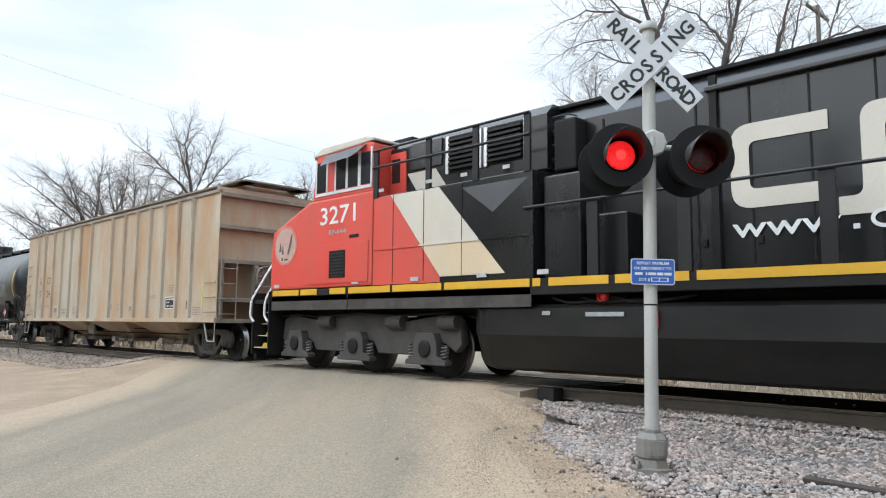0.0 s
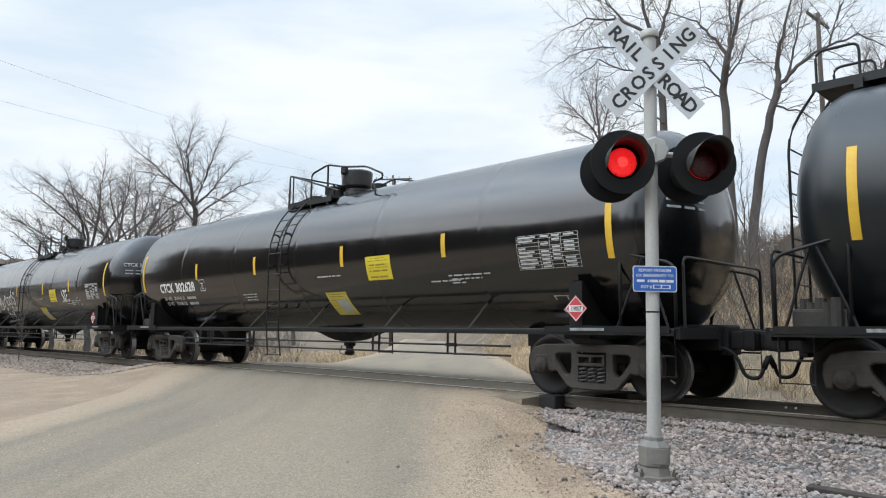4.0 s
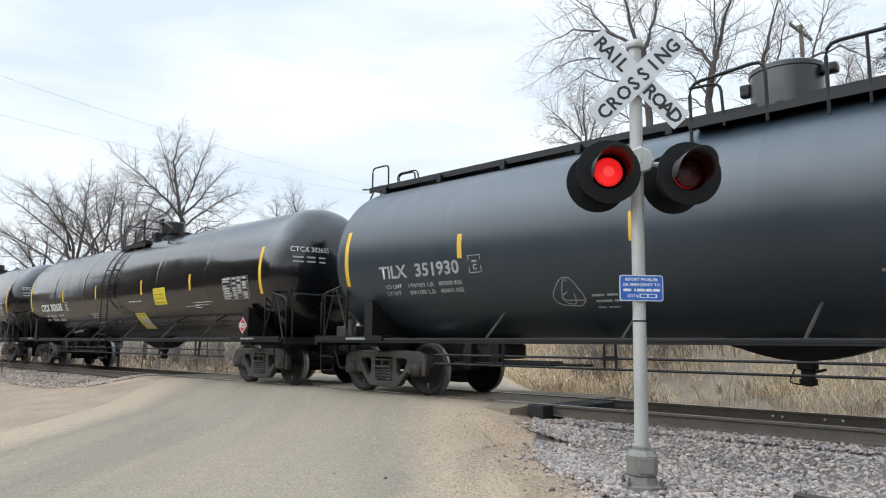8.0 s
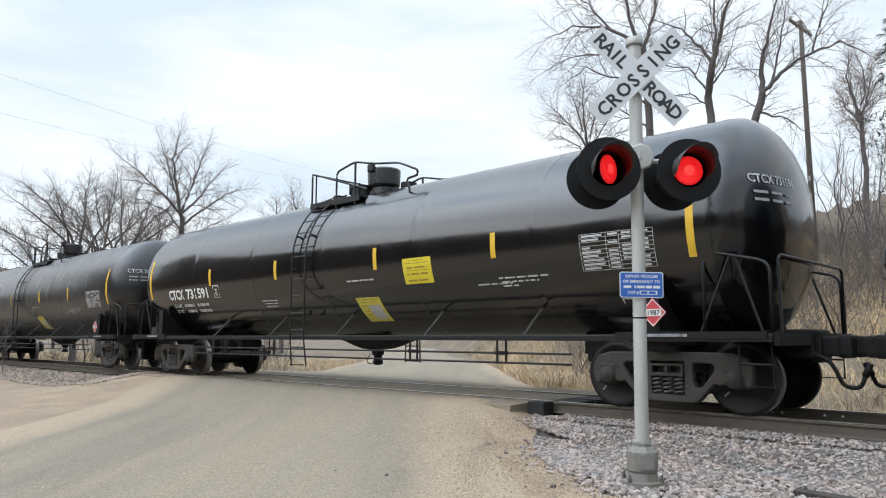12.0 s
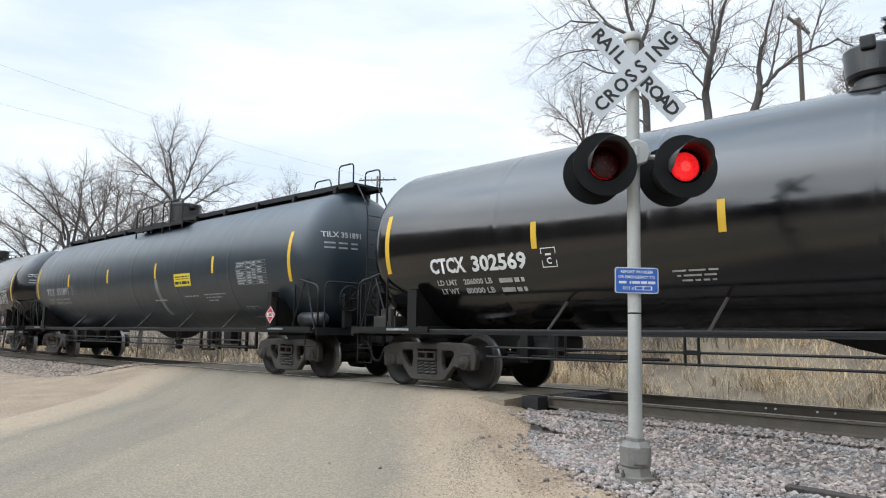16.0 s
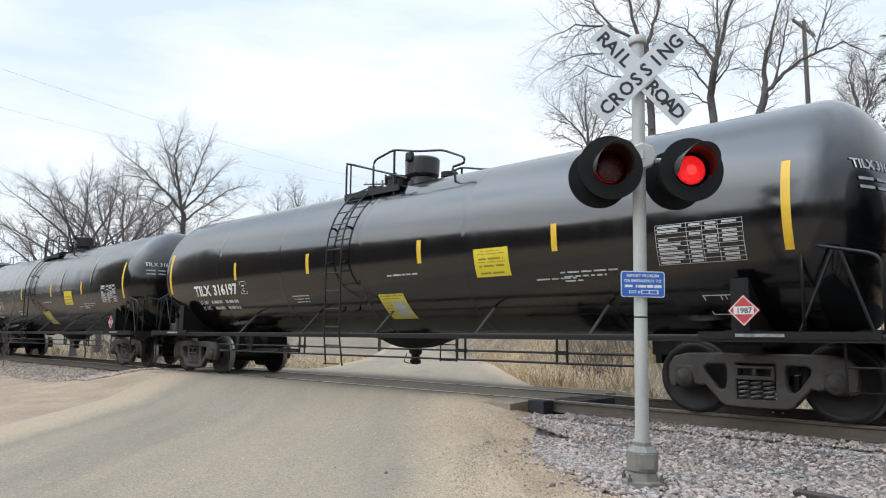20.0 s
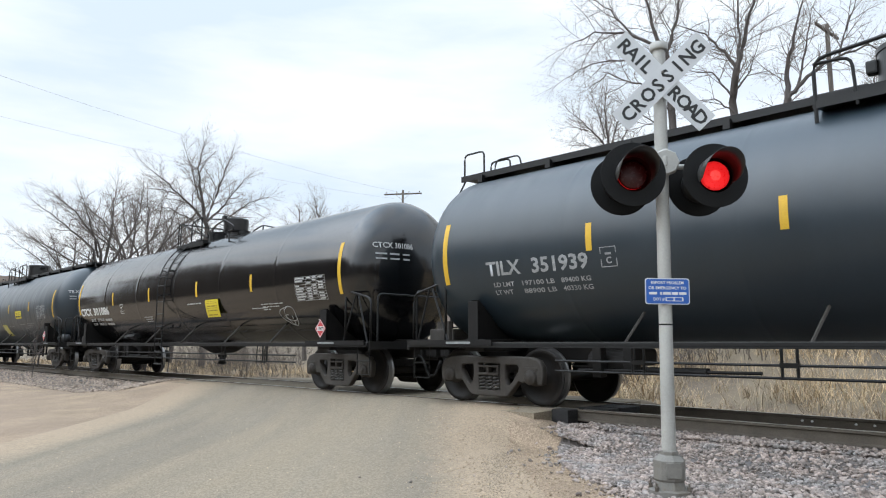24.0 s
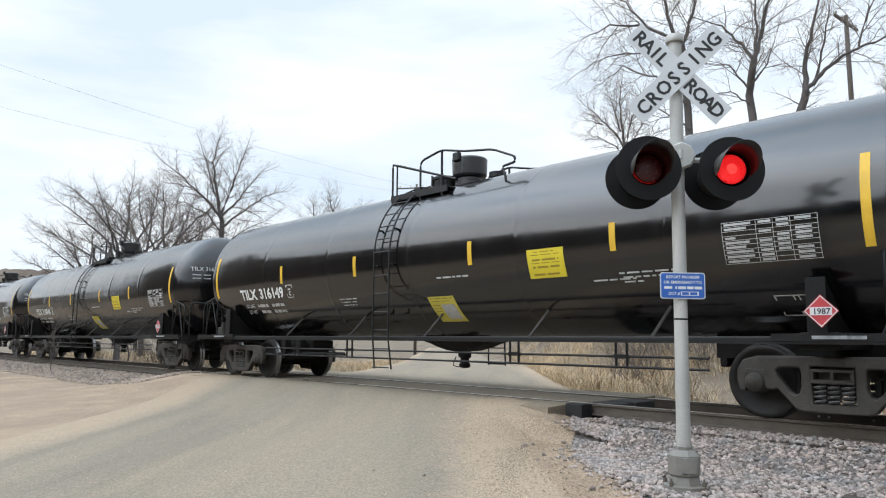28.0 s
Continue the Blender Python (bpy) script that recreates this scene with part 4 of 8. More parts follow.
def coupler_mesh():
    bm = bmesh.new()
    box(bm, -0.55, 0.0, -0.13, 0.13, 0.74, 0.99, bevel=0.03)
    box(bm, -0.02, 0.16, -0.17, 0.20, 0.72, 1.01, bevel=0.05)
    box(bm, 0.12, 0.26, 0.02, 0.19, 0.73, 1.0, bevel=0.05)
    box(bm, -0.30, -0.18, -0.22, 0.22, 0.66, 1.06, bevel=0.02)
    return small_mesh("coupler", bm, "frame_black")


COUPLER = coupler_mesh()
_b = bmesh.new()
tube(_b, rounded([(-0.25, -0.28, 0.80), (0.05, -0.30, 0.70), (0.18, -0.30, 0.38), (0.36, -0.28, 0.36), (0.44, -0.22, 0.62)], 0.12), 0.026, 8)
tube(_b, [(0.40, -0.24, 0.50), (0.46, -0.20, 0.66)], 0.04, 8)
HOSE = small_mesh("air_hose", _b, "frame_black", True)

# ---- tank cars ----
R_TANK, Z_TANK, X_SHELL, X_HEAD = 1.535, 2.49, 7.78, 8.52


def shell_mesh():
    bm = bmesh.new()
    prof = []
    for i in range(11):
        t = math.pi / 2 * i / 10
        prof.append((max(0.002, R_TANK * math.sin(t) ** 0.92), -X_SHELL - (X_HEAD - X_SHELL) * math.cos(t)))
    # faint girth seams between the courses
    for sx in (-5.2, -2.6, 0.0, 2.6, 5.2):
        prof += [(R_TANK, sx - 0.10), (R_TANK, sx - 0.03), (R_TANK + 0.0025, sx - 0.014), (R_TANK + 0.0025, sx + 0.014), (R_TANK, sx + 0.03), (R_TANK, sx + 0.10)]
    for i in range(11):
        t = math.pi / 2 * (10 - i) / 10
        prof.append((max(0.002, R_TANK * math.sin(t) ** 0.92), X_SHELL + (X_HEAD - X_SHELL) * math.cos(t)))
    lathe(bm, prof, 72, "x", (0, 0, Z_TANK))
    me = bpy.data.meshes.new("tank_shell")
    bm.to_mesh(me)
    bm.free()
    me.polygons.foreach_set("use_smooth", [True] * len(me.polygons))
    return me


def on_tank(x, z, lift=0.004):
    """A point on the near flank at that height."""
    s = max(-0.999, min(0.999, (z - Z_TANK) / R_TANK))
    a = math.asin(s)
    r = R_TANK + lift
    return (x, -r * math.cos(a), Z_TANK + r * math.sin(a))


def decal(x0, x1, z0, z1, skew=0.0, lift=0.004, n=6):
    bm = bmesh.new()
    rows = []
    for i in range(n + 1):
        z = z0 + (z1 - z0) * i / n
        dx = skew * (1 - i / n)
        rows.append([bm.verts.new(on_tank(x0 + dx, z, lift)), bm.verts.new(on_tank(x1 + dx, z, lift))])
    for a, b in zip(rows, rows[1:]):
        bm.faces.new((a[0], a[1], b[1], b[0]))
    return bm


def wrap_mesh(me, lift=0.005):
    for v in me.vertices:
        v.co = Vector(on_tank(v.co.x, v.co.z, lift))
    return me


def painted(name, text, x0, z0, hgt, mat, parent, span=None, bold=0.004):
    me = lettering(text, hgt, 1.0, 0.0, bold)
    x_min = min(v.co.x for v in me.vertices)
    k = span / width_of(me) if span else 1.0
    for v in me.vertices:
        v.co.x = x0 + (v.co.x - x_min) * k
        v.co.z += z0
    return tagged(part(name, wrap_mesh(me), mat, parent), kind="stuff" if hgt < 0.1 else "")


def bars(name, lines, mat, parent):
    """Rows of unreadable stencil: each line is x0, x1, z, height, words."""
    bm = bmesh.new()
    r = random.Random(len(lines) * 7 + int(100 * abs(lines[0][0])))
    for x0, x1, z, hgt in lines:
        x = x0
        while x < x1 - 0.02:
            w = min(r.uniform(0.05, 0.26), x1 - x)
            q = [bm.verts.new(on_tank(a, b, 0.005)) for a, b in ((x, z), (x + w, z), (x + w, z + hgt), (x, z + hgt))]
            bm.faces.new(q)
            x += w + 0.035
    return tagged(part(name, bm, mat, parent), kind="stuff")


M["decal_yellow"] = material("sun_faded_yellow_decal", (0.68, 0.58, 0.09), 0.6, vary=0.15, scale=6)
M["placard_ink"] = material("brown_placard_ink", (0.30, 0.215, 0.02), 0.6, vary=0.2)
STRUTS = (-4.22, -1.85, 0.43, 2.85, 4.95)


M["reservoir_grey"] = material("dull_grey_reservoir_paint", (0.05, 0.052, 0.055), 0.45, vary=0.2, scale=4)


def tank_base(grey):
    """A tank car about its own middle; the camera's side is -y."""
    car = thing("tank_car", "", "tank car")
    paint = "tank_grey" if grey else "tank_black"
    shell = part("tank_shell", shell_mesh(), paint, car)
    # stub sills, bolsters and side sills
    for s in (-1, 1):
        bm = boxed(*(sorted((s * 5.3, s * 8.62))), -0.35, 0.35, 0.72, 1.08, bevel=0.02)
        part("draft_sill", bm, "frame_black", car)
        bm = bmesh.new()
        box(bm, s * 7.03 - 0.22, s * 7.03 + 0.22, -1.45, 1.45, 0.86, 1.06, bevel=0.02)
        n = 12
        rows = []
        for i in range(n + 1):
            y = -1.42 + 2.84 * i / n
            zt = Z_TANK - math.sqrt(max(0.0, (R_TANK + 0.01) ** 2 - y * y))
            rows.append([bm.verts.new((s * 7.03 + dx, y, zz)) for dx, zz in ((-0.085, 1.0), (0.085, 1.0), (0.085, min(zt, 1.70)), (-0.085, min(zt, 1.70)))])
        for a, b in zip(rows, rows[1:]):
            for k in range(4):
                bm.faces.new((a[k], b[k], b[(k + 1) % 4], a[(k + 1) % 4]))
        part("body_bolster", bm, "frame_black", car)
        sub("coupler", COUPLER, car, (s * 8.86, 0, 0), (0, 0, 0 if s > 0 else math.pi))
        sub("air_hose", HOSE, car, (s * 8.75, 0, 0), (0, 0, 0 if s > 0 else math.pi))
    for y in (-1.5, 1.5):
        bm = boxed(-8.55, 8.55, y - 0.035, y + 0.035, 0.945, 1.005, bevel=0.012)
        box(bm, -8.55, 8.55, y - 0.06, y + 0.06, 0.925, 0.95)
        part("side_sill", bm, "rail_black", car)
        # thin pale strip that paints the highlight along the sill's top edge
        part("sill_cap", boxed(-8.55, 8.55, y - 0.03, y + 0.03, 1.0055, 1.011), "spring", car)
        for x in STRUTS:
            s = -1 if y < 0 else 1
            top = Vector(on_tank(x + 0.10, 1.42, 0.0))
            b = bmesh.new()
            tube(b, [(x, y, 0.97), (top.x, top.y if y < 0 else -top.y, top.z)], 0.022, 5)
            part("sill_strut", b, "truck_iron", car)
    # end platforms, rails and end steps
    for s in (-1, 1):
        bm = bmesh.new()
        box(bm, *sorted((s * 7.75, s * 8.6)), -1.5, 1.5, 0.97, 1.02, bevel=0.008)
        box(bm, s * 8.58 - 0.03, s * 8.58 + 0.03, -1.5, 1.5, 0.88, 1.03)
        part("end_platform", bm, "frame_black", car)
        part("platform_edge", boxed(*sorted((s * 6.55, s * 8.5)), -1.575, -1.545, 0.955, 1.045), "frame_black", car)
        bm = bmesh.new()
        for k in range(6):
            x = s * 7.0 + s * 0.09 * k
            box(bm, *sorted((x, x + s * (0.05 if k % 3 else 0.28))), -1.580, -1.576, 0.982, 1.020)
        part("platform_stencil", bm, "label_faded", car)
        for y in (-1.42, 1.42):
            bm = bmesh.new()
            tube(bm, rounded([(s * 7.72, y, 1.0), (s * 7.72, y, 2.05), (s * 8.52, y, 1.86), (s * 8.52, y, 1.0)], 0.14), 0.022, 6)
            part("end_handrail", bm, "rail_black", car, smooth=True)
            bm = bmesh.new()
            tube(bm, [(s * 8.05, y, 1.95), (s * 7.65, y, 1.0)], 0.018, 5)
            tube(bm, [(s * 8.12, y, 1.95), (s * 8.42, y, 1.0)], 0.018, 5)
            part("handrail_brace", bm, "rail_black", car)
            bm = bmesh.new()
            tube(bm, [(s * 8.12, y, 0.97), (s * 8.12, y, 0.40), (s * 8.5, y, 0.40), (s * 8.5, y, 0.97)], 0.016, 5)
            tube(bm, [(s * 8.12, y, 0.66), (s * 8.5, y, 0.66)], 0.014, 5)
            part("sill_step", bm, "rail_black", car)
        part("bolster_flange", boxed(s * 7.03 - 0.11, s * 7.03 + 0.11, -1.475, -1.455, 1.0, 1.68, bevel=0.006), "frame_black", car)
        bm = bmesh.new()
        tube(bm, rounded([(s * 8.58, -1.3, 1.0), (s * 8.58, -1.3, 1.95), (s * 8.58, 1.3, 1.95), (s * 8.58, 1.3, 1.0)], 0.12), 0.02, 6)
        part("cross_handrail", bm, "rail_black", car)
    # brake gear on the trailing end
    if grey:
        part("air_reservoir", tube(bmesh.new(), [(7.55, -1.12, 1.2), (7.62, -1.12, 1.2), (8.3, -1.12, 1.2), (8.37, -1.12, 1.2)], 0.15, 14, radii=[0.09, 0.15, 0.15, 0.09]), "reservoir_grey", car, smooth=True)
    bx = 1 if grey else -1
    bm = lathe(bmesh.new(), [(0.255, 0.0), (0.275, 0.018), (0.255, 0.036), (0.235, 0.018), (0.255, 0.0)], 22, "x", (bx * 8.66, -0.75, 1.62))
    for k in range(4):
        t = math.pi / 4 * k
        tube(bm, [(bx * 8.68, -0.75 - 0.25 * math.cos(t), 1.62 - 0.25 * math.sin(t)), (bx * 8.68, -0.75 + 0.25 * math.cos(t), 1.62 + 0.25 * math.sin(t))], 0.012, 5)
    part("brake_wheel", bm, "frame_black", car)
    part("brake_stand", boxed(*sorted((bx * 8.56, bx * 8.66)), -0.86, -0.66, 1.02, 1.72, bevel=0.03), "frame_black", car)
    bm = bmesh.new()
    for k in range(5):
        cyl(bm, (-8.35 + 0.10 * k, -0.9 - 0.05 * k, 1.0), (-8.35 + 0.10 * k, -0.9 - 0.05 * k, 1.38 - 0.05 * (k % 2)), 0.07, 8)
    box(bm, -8.45, -7.85, -1.1, -0.7, 1.02, 1.25, bevel=0.03)
    part("brake_valve", bm, "truck_iron", car, "grey brake control valve")
    # under the tank: outlet, skid, pipes and long rods
    bm = bmesh.new()
    for sgn in (1,):
        rows = []
        for i in range(9):
            x = -1.05 + 2.1 * i / 8
            d = 0.24 * math.cos(math.pi * (x / 2.2)) ** 1.3
            rows.append([bm.verts.new((x, -0.42, 0.99)), bm.verts.new((x, -0.22, 0.96 - d)), bm.verts.new((x, 0.22, 0.96 - d)), bm.verts.new((x, 0.42, 0.99))])
        for a, b in zip(rows, rows[1:]):
            for k in range(3):
                bm.faces.new((a[k], b[k], b[k + 1], a[k + 1]))
    part("outlet_skid", bm, "frame_black", car)
    bm = lathe(bmesh.new(), [(0.13, 0.78), (0.13, 0.62), (0.085, 0.60), (0.085, 0.50), (0.11, 0.49), (0.11, 0.42), (0.05, 0.40), (0.001, 0.40)], 14)
    tube(bm, [(0, 0, 0.56), (0.24, -0.1, 0.62)], 0.02, 6)
    tube(bm, rounded([(-0.12, -0.12, 0.62), (-0.2, -0.14, 0.45), (-0.06, -0.1, 0.42)], 0.05), 0.01, 5)
    part("bottom_outlet", bm, "frame_black", car)
    for y in (-1.18,):
        for z in (0.73, 0.58):
            bm = bmesh.new()
            cyl(bm, (-5.6, y, z), (5.6, y, z), 0.019, 6)
            part("brake_pipe", bm, "rail_black", car)
        for x in (-4.2, -2.2, 2.3, 4.3):
            bm = bmesh.new()
            tube(bm, [(x - 0.09, y, 0.95), (x - 0.09, y, 0.56)], 0.021, 5)
            tube(bm, [(x + 0.09, y, 0.95), (x + 0.09, y, 0.56)], 0.021, 5)
            box(bm, x - 0.11, x + 0.11, y - 0.03, y + 0.03, 0.70, 0.76)
            part("pipe_hanger", bm, "rail_black", car)
    for k, (x0, x1, y0, z0) in enumerate(((-4.55, -4.35, -1.0, 0.55), (-5.0, -4.85, -1.1, 0.50))):
        part("brake_lever", boxed(x0, x1, y0, y0 + 0.16, z0, 0.95, bevel=0.02), "frame_black", car)
    part("brake_rod", cyl(bmesh.new(), (-5.3, -1.0, 0.60), (-2.6, -1.0, 0.62), 0.025, 6), "frame_black", car)
    part("slack_adjuster", cyl(bmesh.new(), (-4.2, -1.0, 0.61), (-3.3, -1.0, 0.61), 0.05, 10), "frame_black", car)
    bm = boxed(-5.3, -4.6, -0.5, 0.1, 0.66, 0.92, bevel=0.06)
    cyl(bm, (-5.9, -0.3, 0.62), (-3.6, -0.3, 0.62), 0.03, 6)
    cyl(bm, (-5.2, -0.75, 0.72), (-4.6, -0.75, 0.72), 0.17, 12)
    part("brake_cylinder", bm, "frame_black", car)
    if grey:
        # brake rigging hung under the leading half
        part("rigging_box", boxed(4.55, 4.87, -1.18, -0.92, 0.64, 0.93, bevel=0.015), "frame_black", car)
        part("rigging_lever", boxed(4.1, 5.75, -1.12, -1.02, 0.54, 0.62, bevel=0.015), "frame_black", car)
        for x, low in ((3.35, 0.50), (3.75, 0.46), (4.25, 0.50), (5.15, 0.52), (5.45, 0.48), (5.85, 0.55)):
            part("rigging_hanger", boxed(x - 0.03, x + 0.03, -1.14, -1.08, low, 0.95, bevel=0.01), "frame_black", car)
        part("rigging_valve", boxed(3.62, 3.90, -1.12, -0.86, 0.62, 0.92, bevel=0.03), "frame_black", car)
        part("rigging_foot", boxed(3.45, 3.95, -1.15, -1.05, 0.47, 0.52, bevel=0.008), "frame_black", car)
    for s in (-1, 1):
        part("brake_hanger_plate", boxed(s * 5.4 - 0.05, s * 5.4 + 0.05, -0.35, 0.35, 0.60, 0.95, bevel=0.02), "frame_black", car)
    for s in (-1, 1):
        freight_truck(car, s * 7.03)
        for dx in (-0.889, 0.889):
            wheelset(car, s * 7.03 + dx)
    # yellow conspicuity stripes
    for s, x in ((-1, -7.62), (1, 7.62)):
        part("reflective_stripe", decal(x - 0.052, x + 0.052, 1.98, 3.02, n=10), "yellow", car)
    for x in ((-4.42, -1.62, 1.62, 4.42) if not grey else (-4.72, -1.62, 1.5, 4.5)):
        part("reflective_stripe", decal(x - 0.05, x + 0.05, *((2.30, 2.70) if grey else (2.20, 2.60))), "yellow", car)
    # placards and painted data
    white = "label_white" if not grey else "label_faded"
    for yy, turn in ((-1.50, 0),):
        pl = outline_mesh([[(0, 0.185), (0.185, 0), (0, -0.185), (-0.185, 0)]], 0.004)
        pl.transform(Matrix.Translation((7.12, -1.60, 1.29)))
        hz = part("hazard_placard", pl, "placard_red", car, "red diamond hazard placard")
        pw = outline_mesh([[(-0.115, -0.045), (0.115, -0.045), (0.115, 0.045), (-0.115, 0.045)]], 0.003)
        pw.transform(Matrix.Translation((7.12, -1.604, 1.29)))
        part("placard_panel", pw, "label_white", hz)
        tx = lettering("1987", 0.066, 1.0, 0.0, 0.002)
        tw = width_of(tx)
        tx.transform(Matrix.Translation((7.12 - tw / 2, -1.608, 1.257)))
        part("placard_number", tx, "sign_black", hz)
        ring = outline_mesh([[(0, 0.175), (0.175, 0), (0, -0.175), (-0.175, 0)], [(0, 0.162), (-0.162, 0), (0, -0.162), (0.162, 0)]], 0.003)
        ring.transform(Matrix.Translation((7.12, -1.6035, 1.29)))
        part("placard_border", ring, "label_white", hz)
        if not grey:
            continue
        hb = bmesh.new()
        box(hb, 6.95, 7.12, -1.585, -1.56, 1.0, 1.78, bevel=0.015)
        box(hb, 6.95, 7.12, -1.57, -1.40, 1.66, 1.78, bevel=0.015)
        part("placard_holder", hb, "frame_black", car)
    t0, t1, tz0, tz1 = (6.0, 7.12, 1.90, 2.40) if not grey else (5.55, 6.75, 1.98, 2.48)
    tb = bmesh.new()
    r5 = random.Random(5)
    nrow = 9
    for i in range(nrow + 1):
        z = tz0 + (tz1 - tz0) * i / nrow
        q = [tb.verts.new(on_tank(a, b, 0.005)) for a, b in ((t0, z), (t1, z), (t1, z + 0.006), (t0, z + 0.006))]
        tb.faces.new(q)
    for x in (t0, t0 + 0.42, t0 + 0.62, t0 + 0.82, t1):
        for i in range(4):
            za, zb = tz0 + (tz1 - tz0) * i / 4, tz0 + (tz1 - tz0) * (i + 1) / 4
            tb.faces.new([tb.verts.new(on_tank(a, b, 0.005)) for a, b in ((x - 0.003, za), (x + 0.003, za), (x + 0.003, zb), (x - 0.003, zb))])
    for i in range(nrow):
        z = tz0 + (tz1 - tz0) * (i + 0.3) / nrow
        hh = (tz1 - tz0) / nrow * 0.5
        for xa, xb in ((t0 + 0.03, t0 + 0.03 + r5.uniform(0.1, 0.36)), (t0 + 0.45, t0 + 0.6), (t0 + 0.66, t0 + 0.8), (t0 + 0.87, t0 + 1.05)):
            if r5.random() < 0.85:
                tb.faces.new([tb.verts.new(on_tank(a, b, 0.005)) for a, b in ((xa, z), (xb, z), (xb, z + hh), (xa, z + hh))])
    tagged(part("test_table", tb, "label_mid" if not grey else "label_faded", car, "white stencilled test data table"), kind="stuff")
    fr = bmesh.new()
    fx = 6.45 if not grey else 5.5
    for a in ((fx, fx + 0.5, 1.50, 1.512), (fx + 0.04, fx + 0.54, 1.27, 1.282)):
        fr.faces.new([fr.verts.new(on_tank(x, z, 0.006)) for x, z in ((a[0], a[2]), (a[1], a[2]), (a[1], a[3]), (a[0], a[3]))])
    for x in (fx, fx + 0.22, fx + 0.28, fx + 0.5):
        fr.faces.new([fr.verts.new(on_tank(p, z, 0.006)) for p, z in ((x + 0.04, 1.27), (x + 0.055, 1.27), (x + 0.015, 1.51), (x, 1.51))])
    part("card_frame", fr, "label_white" if not grey else "label_faded", car)
    if grey:
        y1 = part("emergency_placard", decal(2.55, 3.4, 2.05, 2.36), "yellow_sign", car, "yellow emergency contact placard")
        yz = ((2.62, 3.33, 2.27, 0.03), (2.66, 3.3, 2.22, 0.018), (2.60, 3.36, 2.10, 0.07))
        bars("placard_stencil", yz, "sign_black", y1)
        part("faded_decal", decal(0.10, 0.82, 1.34, 1.82, skew=0.04), "faded_paper", car, "faded slanted paper decal")
        bars("fine_stencil", ((1.2, 1.9, 1.72, 0.03), (2.9, 3.6, 1.78, 0.03), (3.9, 4.9, 1.80, 0.028), (3.95, 4.7, 1.73, 0.028), (4.0, 4.5, 1.66, 0.028)), "label_faded", car)
    else:
        y1 = part("emergency_placard", decal(2.86, 3.56, 1.90, 2.34), "yellow_sign", car, "yellow emergency contact placard")
        bars("placard_stencil", ((3.0, 3.42, 2.29, 0.012), (2.93, 3.48, 2.245, 0.012), (2.95, 3.46, 2.16, 0.03), (2.93, 3.48, 2.12, 0.012), (2.95, 3.46, 2.05, 0.03), (2.95, 3.46, 1.94, 0.03)), "placard_ink", y1)
        fd = part("faded_decal", decal(0.35, 1.02, 1.28, 1.72, skew=0.03), "decal_yellow", car, "faded slanted yellow and white decal")
        part("decal_patch", decal(0.62, 0.96, 1.33, 1.58, skew=0.02, lift=0.007), "label_mid", fd)
        bars("decal_stencil", ((0.40, 0.98, 1.675, 0.016), (0.42, 0.94, 1.63, 0.012), (0.40, 0.60, 1.56, 0.010), (0.41, 0.60, 1.51, 0.010), (0.42, 0.60, 1.46, 0.010), (0.42, 0.61, 1.41, 0.010)), "placard_ink", fd)
        bars("fine_stencil", ((0.75, 1.55, 2.02, 0.028), (4.0, 4.7, 1.80, 0.022), (4.45, 5.4, 1.88, 0.022), (4.5, 5.2, 1.82, 0.022), (4.5, 4.8, 1.76, 0.022), (-2.35, -1.75, 1.76, 0.022), (-2.3, -1.75, 1.70, 0.022), (-2.25, -1.8, 1.64, 0.022)), "label_mid", car)
    # top fittings
    if grey:
        top = part("running_board", boxed(-8.3, 8.3, -0.40, 0.40, 4.10, 4.145), "rail_black", car, "black grated running board")
        for y in (-0.41, 0.41):
            part("board_edge", boxed(-8.3, 8.3, y - 0.015, y + 0.015, 4.05, 4.16), "rail_black", top)
        for k in range(-5, 6):
            x = k * 1.55
            part("board_saddle", boxed(x - 0.05, x + 0.05, -0.5, 0.5, 3.96, 4.10), "rail_black", top)
        part("centre_platform", boxed(-1.0, 1.9, -1.03, 1.03, 3.86, 3.89), "rail_black", car)
        part("platform_fascia", boxed(-1.0, 1.9, -1.05, -1.02, 3.80, 3.90), "rail_black", car)
        bm = lathe(bmesh.new(), [(0.50, 3.98), (0.50, 4.16), (0.465, 4.17), (0.465, 4.58), (0.48, 4.59), (0.48, 4.65), (0.45, 4.67), (0.001, 4.67)], 72, centre=(-0.05, 0, 0))
        part("valve_housing", bm, "tank_dull", car)
        part("housing_latch", boxed(0.40, 0.60, -0.12, 0.06, 4.48, 4.60, bevel=0.03), "rail_black", car)
        part("housing_latch", boxed(-0.62, -0.48, -0.2, -0.06, 4.36, 4.54, bevel=0.03), "rail_black", car)
        for y in (-1.03, 1.03):
            for xs in ((-0.97, 0.02), (0.72, 1.86)):
                bm = bmesh.new()
                first = xs[0] < 0
                tube(bm, rounded([(xs[0], y, 3.62), (xs[0], y, 4.42 if first else 4.50), (xs[1], y, 4.50), (xs[1], y, 3.70)], 0.16), 0.024, 6)
                if first:
                    tube(bm, rounded([(xs[0], y, 4.36), (xs[0] + 0.42, y, 4.34), (xs[0] + 0.45, y, 3.75)], 0.12), 0.02, 6)
                else:
                    cyl(bm, (1.16, y, 4.50), (1.16, y, 3.66), 0.02, 6)
                part("safety_rail", bm, "rail_black", car)
        for s in (-1, 1):
            for y in (-0.38, 0.38):
                bm = bmesh.new()
                tube(bm, rounded([(s * 8.25, y, 4.1), (s * 8.25, y, 4.58), (s * 7.75, y, 4.58), (s * 7.75, y, 4.12)], 0.1), 0.018, 6)
                tube(bm, rounded([(s * 7.5, y, 4.1), (s * 7.45, y, 4.34), (s * 6.9, y, 4.34), (s * 6.85, y, 4.1)], 0.1), 0.016, 6)
                part("end_grab", bm, "rail_black", car)
